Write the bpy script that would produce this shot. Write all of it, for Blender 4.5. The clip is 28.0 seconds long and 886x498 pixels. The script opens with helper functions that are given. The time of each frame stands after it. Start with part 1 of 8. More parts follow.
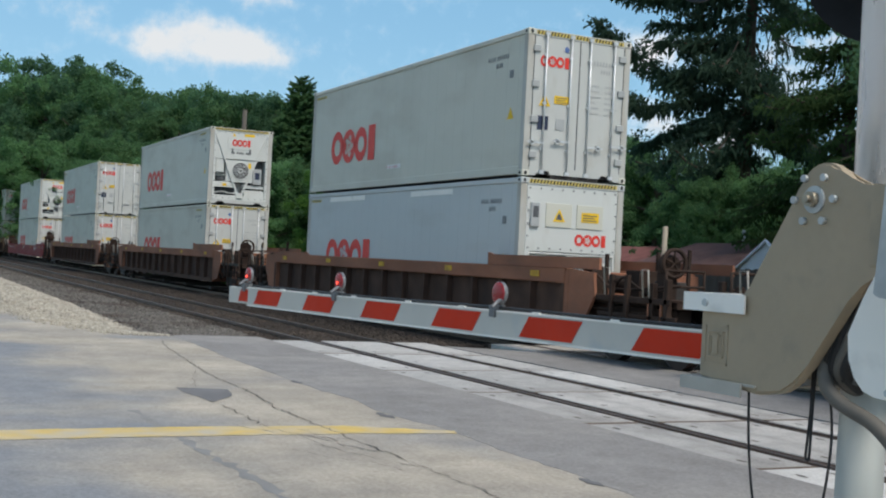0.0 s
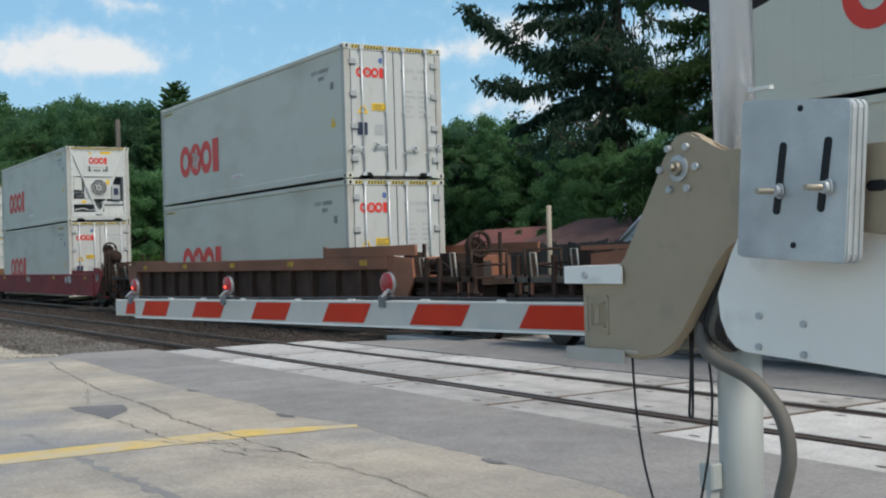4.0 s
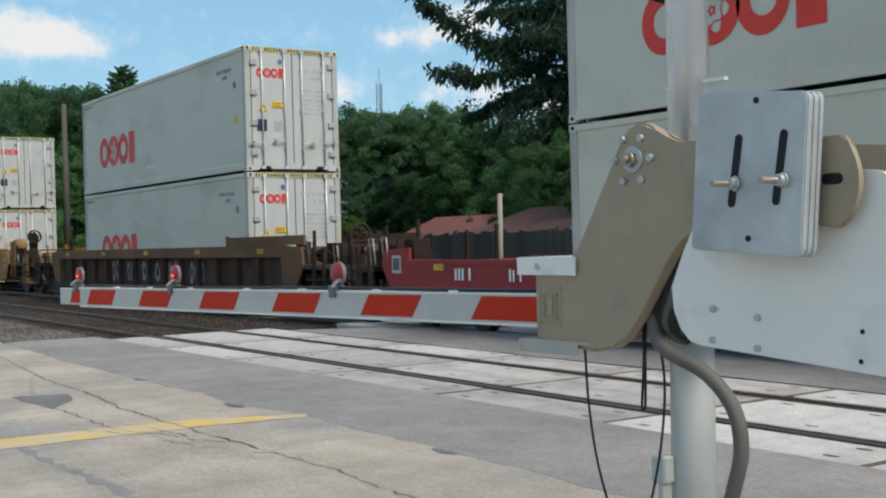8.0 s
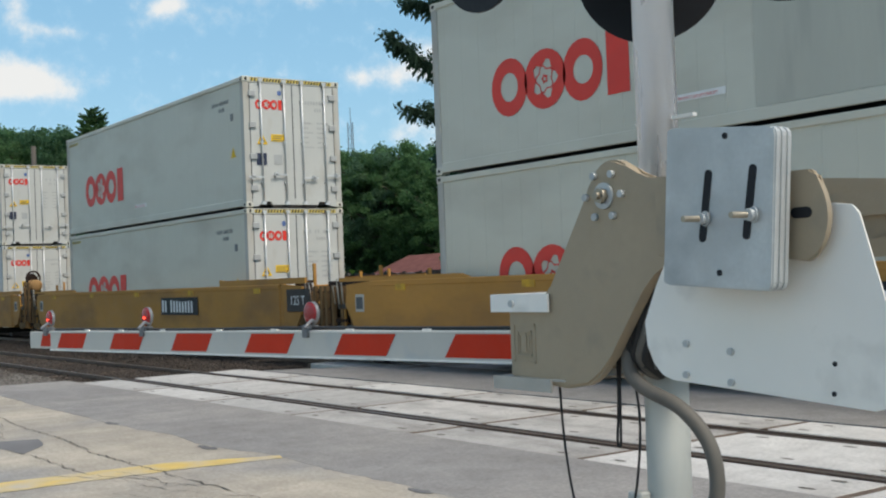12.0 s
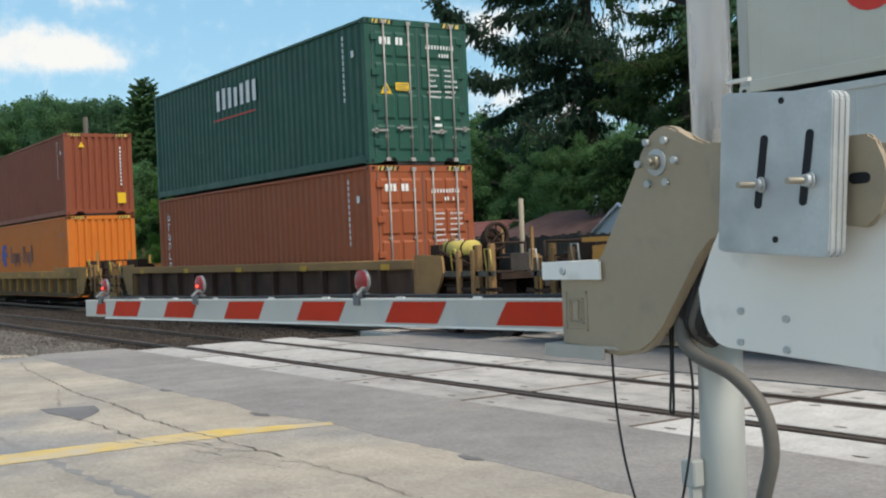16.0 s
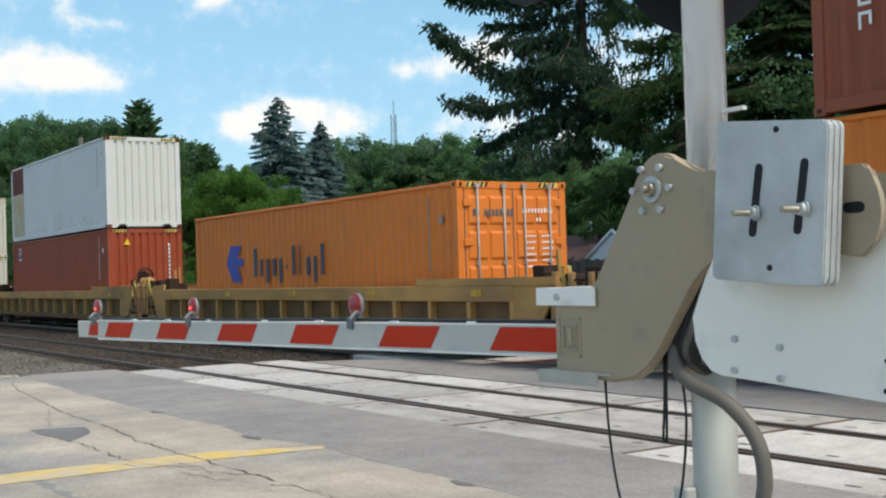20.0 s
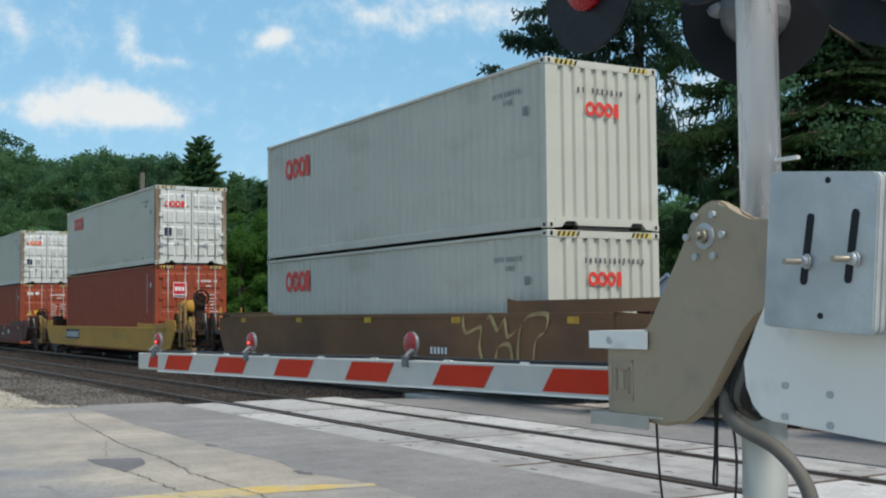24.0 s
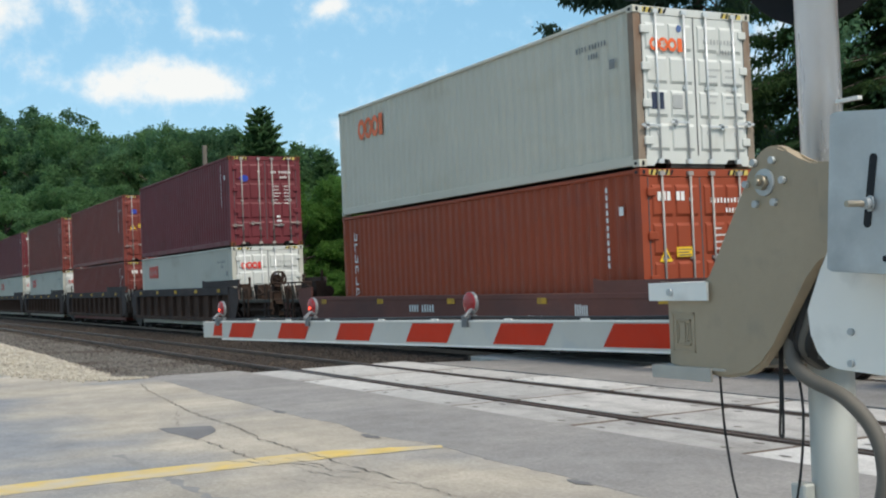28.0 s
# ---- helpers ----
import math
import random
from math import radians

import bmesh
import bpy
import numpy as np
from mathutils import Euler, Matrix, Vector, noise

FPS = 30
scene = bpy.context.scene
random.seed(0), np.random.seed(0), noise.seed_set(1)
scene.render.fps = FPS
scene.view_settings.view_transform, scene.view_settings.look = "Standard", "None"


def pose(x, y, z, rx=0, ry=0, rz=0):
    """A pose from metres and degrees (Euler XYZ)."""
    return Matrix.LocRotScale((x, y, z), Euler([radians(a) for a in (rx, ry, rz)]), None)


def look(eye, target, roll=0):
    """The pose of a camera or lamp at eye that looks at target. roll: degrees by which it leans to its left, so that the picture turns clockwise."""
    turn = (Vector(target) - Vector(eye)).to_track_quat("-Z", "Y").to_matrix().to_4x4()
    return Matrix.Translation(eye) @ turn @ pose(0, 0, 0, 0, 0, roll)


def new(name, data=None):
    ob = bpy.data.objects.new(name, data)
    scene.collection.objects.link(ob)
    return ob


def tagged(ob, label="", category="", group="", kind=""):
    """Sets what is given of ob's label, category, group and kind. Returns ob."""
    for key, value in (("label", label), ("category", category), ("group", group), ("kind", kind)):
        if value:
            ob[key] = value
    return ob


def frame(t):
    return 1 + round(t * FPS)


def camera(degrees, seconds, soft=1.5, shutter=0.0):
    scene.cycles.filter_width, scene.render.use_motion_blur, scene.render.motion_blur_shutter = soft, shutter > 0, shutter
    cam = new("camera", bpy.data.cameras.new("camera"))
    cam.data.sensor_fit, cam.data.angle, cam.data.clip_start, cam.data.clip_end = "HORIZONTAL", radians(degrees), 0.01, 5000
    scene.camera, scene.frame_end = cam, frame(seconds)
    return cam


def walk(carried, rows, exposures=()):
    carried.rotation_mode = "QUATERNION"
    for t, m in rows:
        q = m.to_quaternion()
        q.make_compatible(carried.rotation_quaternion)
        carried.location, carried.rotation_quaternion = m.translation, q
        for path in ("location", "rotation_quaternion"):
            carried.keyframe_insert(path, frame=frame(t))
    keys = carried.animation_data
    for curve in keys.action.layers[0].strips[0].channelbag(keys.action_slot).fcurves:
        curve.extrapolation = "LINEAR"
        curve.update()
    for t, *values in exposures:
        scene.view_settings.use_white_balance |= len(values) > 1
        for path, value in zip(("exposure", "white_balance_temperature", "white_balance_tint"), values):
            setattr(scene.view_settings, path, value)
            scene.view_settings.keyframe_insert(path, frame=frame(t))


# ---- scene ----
EXPOSURES = [(0, -0.01, 6520, 10), (3, 0.02, 6570, 10), (9, 0.07, 6750, 10), (15, 0.16, 6900, 10), (17, 0.28, 7000, 10), (19, 0.37, 7100, 10), (20, 0.29, 6900, 10), (23, 0.05, 6540, 9), (25, 0.06, 6590, 8), (28, 0.21, 6790, 9)]
cam = camera(41.35, 28.0, 2.1)
PATH = [
    (0, (-0.010, 0.055, 1.555), (-8.978, 4.479, 1.665), 2.94),
    (0.5, (0.055, 0.020, 1.562), (-8.904, 4.462, 1.538), 0.69),
    (1, (0.057, 0.041, 1.552), (-8.873, 4.537, 1.341), -2.16),
    (1.5, (0.091, 0.021, 1.551), (-8.864, 4.469, 1.672), -1.79),
    (2, (0.082, 0.016, 1.552), (-8.684, 4.828, 1.659), -0.82),
    (2.5, (0.070, 0.019, 1.553), (-8.533, 5.117, 1.609), -1.41),
    (3, (0.060, 0.027, 1.562), (-8.411, 5.341, 1.623), -2.10),
    (3.5, (0.067, 0.038, 1.549), (-8.433, 5.305, 1.620), -1.65),
    (5.5, (0.032, 0.042, 1.561), (-8.517, 5.231, 1.520), -2.29),
    (6, (0.027, 0.046, 1.563), (-8.393, 5.441, 1.658), -2.10),
    (6.5, (0.019, 0.058, 1.563), (-8.280, 5.638, 1.549), -2.44),
    (7, (0.014, 0.070, 1.562), (-8.221, 5.744, 1.614), -2.37),
    (7.5, (0.017, 0.067, 1.564), (-8.289, 5.634, 1.516), -1.73),
    (8, (0.012, 0.068, 1.562), (-8.273, 5.667, 1.493), -1.48),
    (8.5, (0.008, 0.077, 1.563), (-8.140, 5.874, 1.560), -1.94),
    (9, (-0.000, 0.090, 1.563), (-8.074, 5.989, 1.609), -1.92),
    (9.5, (0.005, 0.084, 1.562), (-8.166, 5.847, 1.709), -1.18),
    (10, (-0.004, 0.083, 1.563), (-8.206, 5.802, 1.668), -1.58),
    (10.5, (-0.002, 0.087, 1.561), (-8.210, 5.798, 1.628), -1.97),
    (11, (-0.006, 0.096, 1.561), (-8.246, 5.760, 1.724), -2.29),
    (11.5, (-0.004, 0.096, 1.562), (-8.220, 5.788, 1.860), -1.87),
    (12, (0.011, 0.069, 1.564), (-8.136, 5.864, 1.808), -2.27),
    (12.5, (-0.003, 0.077, 1.571), (-8.215, 5.780, 1.742), -3.93),
    (14.5, (-0.010, 0.070, 1.562), (-8.290, 5.675, 1.574), -2.05),
    (15, (-0.002, 0.064, 1.563), (-8.325, 5.608, 1.586), -1.72),
    (15.5, (0.005, 0.055, 1.563), (-8.368, 5.521, 1.580), -2.00),
    (16, (0.004, 0.060, 1.563), (-8.381, 5.509, 1.553), -2.44),
    (16.5, (0.002, 0.059, 1.562), (-8.357, 5.548, 1.604), -2.01),
    (17, (0.012, 0.059, 1.564), (-8.425, 5.427, 1.631), -1.85),
    (17.5, (0.012, 0.060, 1.564), (-8.464, 5.367, 1.621), -2.04),
    (18, (0.012, 0.063, 1.560), (-8.449, 5.392, 1.633), -2.05),
    (18.5, (0.014, 0.056, 1.564), (-8.413, 5.434, 1.778), -1.95),
    (19, (0.016, 0.050, 1.567), (-8.404, 5.435, 1.886), -1.58),
    (19.5, (0.009, 0.052, 1.562), (-8.411, 5.442, 1.778), -1.28),
    (20, (0.002, 0.059, 1.564), (-8.349, 5.557, 1.759), -1.81),
    (20.5, (-0.003, 0.059, 1.564), (-8.356, 5.553, 1.764), -1.75),
    (22.5, (0.029, 0.047, 1.567), (-8.261, 5.628, 1.916), -0.84),
    (23, (0.060, 0.025, 1.572), (-8.288, 5.496, 2.181), -0.60),
    (23.5, (0.087, 0.002, 1.574), (-8.354, 5.337, 2.106), -0.73),
    (24, (0.079, -0.000, 1.565), (-8.500, 5.109, 2.110), -0.58),
    (24.5, (0.070, -0.006, 1.564), (-8.513, 5.103, 2.043), -0.21),
    (25, (0.077, -0.020, 1.563), (-8.608, 4.915, 2.026), -0.02),
    (25.5, (0.061, -0.011, 1.559), (-8.749, 4.703, 1.938), -0.21),
    (26, (0.061, -0.002, 1.552), (-8.706, 4.805, 1.737), -0.76),
    (26.5, (0.086, -0.006, 1.556), (-8.790, 4.589, 1.856), -1.33),
    (27, (0.115, -0.031, 1.555), (-8.930, 4.231, 1.671), -1.96),
    (27.5, (0.081, 0.008, 1.547), (-8.932, 4.327, 1.866), -2.89),
    (28, (0.056, 0.048, 1.544), (-8.799, 4.687, 1.794), -2.34),
]
walk(cam, [(t, look(eye, target, roll)) for t, eye, target, roll in PATH], EXPOSURES)

# ---- world, sun, exposure ----
world = bpy.data.worlds.new("sky")
scene.world = world
world.use_nodes = True
_w = world.node_tree
_sky = _w.nodes.new("ShaderNodeTexSky")
_sky.sky_type, _sky.sun_disc = "NISHITA", False
SUN = Vector((0.57, 0.10, 0.82)).normalized()
_sky.sun_elevation, _sky.sun_rotation = math.asin(SUN.z), math.atan2(SUN.x, SUN.y)
_sky.air_density, _sky.dust_density, _sky.ozone_density = 1.0, 0.7, 0.5
_w.links.new(_sky.outputs[0], _w.nodes["Background"].inputs[0])
_w.nodes["Background"].inputs[1].default_value = 0.15
sun_data = bpy.data.lights.new("sun", "SUN")
sun_data.energy, sun_data.angle, sun_data.color = 2.9, radians(22), (1.0, 0.95, 0.87)
sun = new("sun", sun_data)
sun.matrix_world = look(SUN * 60, (0, 0, 0))

# ---- materials ----


def mat(name, col, rough=0.6, metal=0.0, var=0.12, scale=3.0, bump=0.0, bscale=60.0, dirt=None, amount=0.3, dscale=1.2, stretch=(1, 1, 1), island=0.0, emit=None, coat=0.0, lanes=None):
    """A painted, metal or mineral surface: a base colour with grain at two scales, dirt patches and relief."""
    m = bpy.data.materials.new(name)
    m.use_nodes = True
    nt = m.node_tree
    b = nt.nodes["Principled BSDF"]
    b.inputs["Roughness"].default_value, b.inputs["Metallic"].default_value = rough, metal
    b.inputs["Coat Weight"].default_value = coat
    b.inputs["Specular IOR Level"].default_value = 0.1 if rough >= 0.85 else 0.28 if rough >= 0.45 and not metal else 0.5
    tc = nt.nodes.new("ShaderNodeTexCoord")
    mp = nt.nodes.new("ShaderNodeMapping")
    mp.inputs["Scale"].default_value = stretch
    nt.links.new(tc.outputs["Object"], mp.inputs[0])

    def grain(s, detail=4.0):
        n = nt.nodes.new("ShaderNodeTexNoise")
        n.inputs["Scale"].default_value, n.inputs["Detail"].default_value = s, detail
        nt.links.new(mp.outputs[0], n.inputs["Vector"])
        return n.outputs["Fac"]

    def blend(kind, fac, a, c):
        x = nt.nodes.new("ShaderNodeMix")
        x.data_type, x.blend_type = "RGBA", kind
        for sock, val in ((x.inputs[0], fac), (x.inputs[6], a), (x.inputs[7], c)):
            if isinstance(val, bpy.types.NodeSocket):
                nt.links.new(val, sock)
            else:
                sock.default_value = val
        return x.outputs[2]

    def steps(sock, lo, hi, v0=0.0, v1=1.0):
        r = nt.nodes.new("ShaderNodeMapRange")
        for k, v in zip((1, 2, 3, 4), (lo, hi, v0, v1)):
            r.inputs[k].default_value = v
        nt.links.new(sock, r.inputs[0])
        return r.outputs[0]

    lo = tuple(c * (1 - var) for c in col) + (1,)
    hi = tuple(min(1, c * (1 + var)) for c in col) + (1,)
    c = blend("MIX", steps(grain(scale), 0.3, 0.7), lo, hi)
    c = blend("MIX", steps(grain(scale * 11, 2.0), 0.25, 0.75, 0.0, 0.35), c, tuple(v * (1 - 1.2 * var) for v in col) + (1,))
    if dirt:
        c = blend("MIX", steps(grain(dscale, 6.0), 0.62 - 0.3 * amount, 0.78 - 0.1 * amount, 0.0, min(1.0, 0.45 + amount)), c, dirt + (1,))
    if lanes:
        # long soft stains that run along one direction
        mp2 = nt.nodes.new("ShaderNodeMapping")
        mp2.inputs["Scale"].default_value = lanes[1]
        nt.links.new(tc.outputs["Object"], mp2.inputs[0])
        n2 = nt.nodes.new("ShaderNodeTexNoise")
        n2.inputs["Scale"].default_value, n2.inputs["Detail"].default_value = 1.0, 5.0
        nt.links.new(mp2.outputs[0], n2.inputs["Vector"])
        src = n2.outputs["Fac"]
        if len(lanes) > 3:
            # the slabs farther from the tracks are more stained
            pos = nt.nodes.new("ShaderNodeSeparateXYZ")
            nt.links.new(tc.outputs["Object"], pos.inputs[0])
            plus = nt.nodes.new("ShaderNodeMath")
            plus.operation = "ADD"
            nt.links.new(src, plus.inputs[0])
            nt.links.new(steps(pos.outputs[1], 1.6, 3.3, 0.10, -0.10), plus.inputs[1])
            src = plus.outputs[0]
        c = blend("MIX", steps(src, 0.46, 0.64, 0.0, lanes[2]), c, lanes[0] + (1,))
        n3 = nt.nodes.new("ShaderNodeTexNoise")
        n3.inputs["Scale"].default_value, n3.inputs["Detail"].default_value, n3.inputs["Roughness"].default_value = 26.0, 8.0, 0.8
        nt.links.new(tc.outputs["Object"], n3.inputs["Vector"])
        c = blend("MULTIPLY", 0.75, c, steps(n3.outputs["Fac"], 0.3, 0.62, 0.55, 1.2))
        n4 = nt.nodes.new("ShaderNodeTexNoise")
        n4.inputs["Scale"].default_value, n4.inputs["Detail"].default_value, n4.inputs["Roughness"].default_value = 2.6, 6.0, 0.7
        nt.links.new(tc.outputs["Object"], n4.inputs["Vector"])
        c = blend("MULTIPLY", 0.42, c, steps(n4.outputs["Fac"], 0.32, 0.6, 0.62, 1.14))
    if island:
        g = nt.nodes.new("ShaderNodeObjectInfo")
        geo = nt.nodes.new("ShaderNodeNewGeometry")
        add = nt.nodes.new("ShaderNodeMath")
        add.operation = "ADD"
        nt.links.new(g.outputs["Random"], add.inputs[0])
        nt.links.new(geo.outputs["Random Per Island"], add.inputs[1])
        hsv = nt.nodes.new("ShaderNodeHueSaturation")
        nt.links.new(steps(add.outputs[0], 0.0, 2.0, 1 - island, 1 + island), hsv.inputs["Value"])
        nt.links.new(c, hsv.inputs["Color"])
        c = hsv.outputs[0]
    nt.links.new(c, b.inputs["Base Color"])
    nt.links.new(steps(grain(scale * 4), 0.2, 0.8, max(0.03, rough - 0.12), min(1.0, rough + 0.12)), b.inputs["Roughness"])
    if bump:
        bp = nt.nodes.new("ShaderNodeBump")
        bp.inputs["Strength"].default_value, bp.inputs["Distance"].default_value = bump, 0.02
        nt.links.new(grain(bscale, 5.0), bp.inputs["Height"])
        nt.links.new(bp.outputs[0], b.inputs["Normal"])
    if emit:
        b.inputs["Emission Color"].default_value, b.inputs["Emission Strength"].default_value = emit[0] + (1,), emit[1]
    return m


def leaf_mat(name, col, island=0.28):
    """Foliage: clumps differ in brightness, a little light passes through."""
    m = mat(name, col, 0.9, 0.0, 0.3, 0.35, island=island)
    nt = m.node_tree
    b = nt.nodes["Principled BSDF"]
    tr = nt.nodes.new("ShaderNodeBsdfTranslucent")
    gain = nt.nodes.new("ShaderNodeHueSaturation")
    gain.inputs["Value"].default_value = 1.9
    mx = nt.nodes.new("ShaderNodeMixShader")
    mx.inputs[0].default_value = 0.5
    src = b.inputs["Base Color"].links[0].from_socket
    nt.links.new(src, gain.inputs["Color"])
    nt.links.new(gain.outputs[0], tr.inputs[0])
    out = nt.nodes["Material Output"]
    nt.links.new(b.outputs[0], mx.inputs[1])
    nt.links.new(tr.outputs[0], mx.inputs[2])
    nt.links.new(mx.outputs[0], out.inputs[0])
    return m


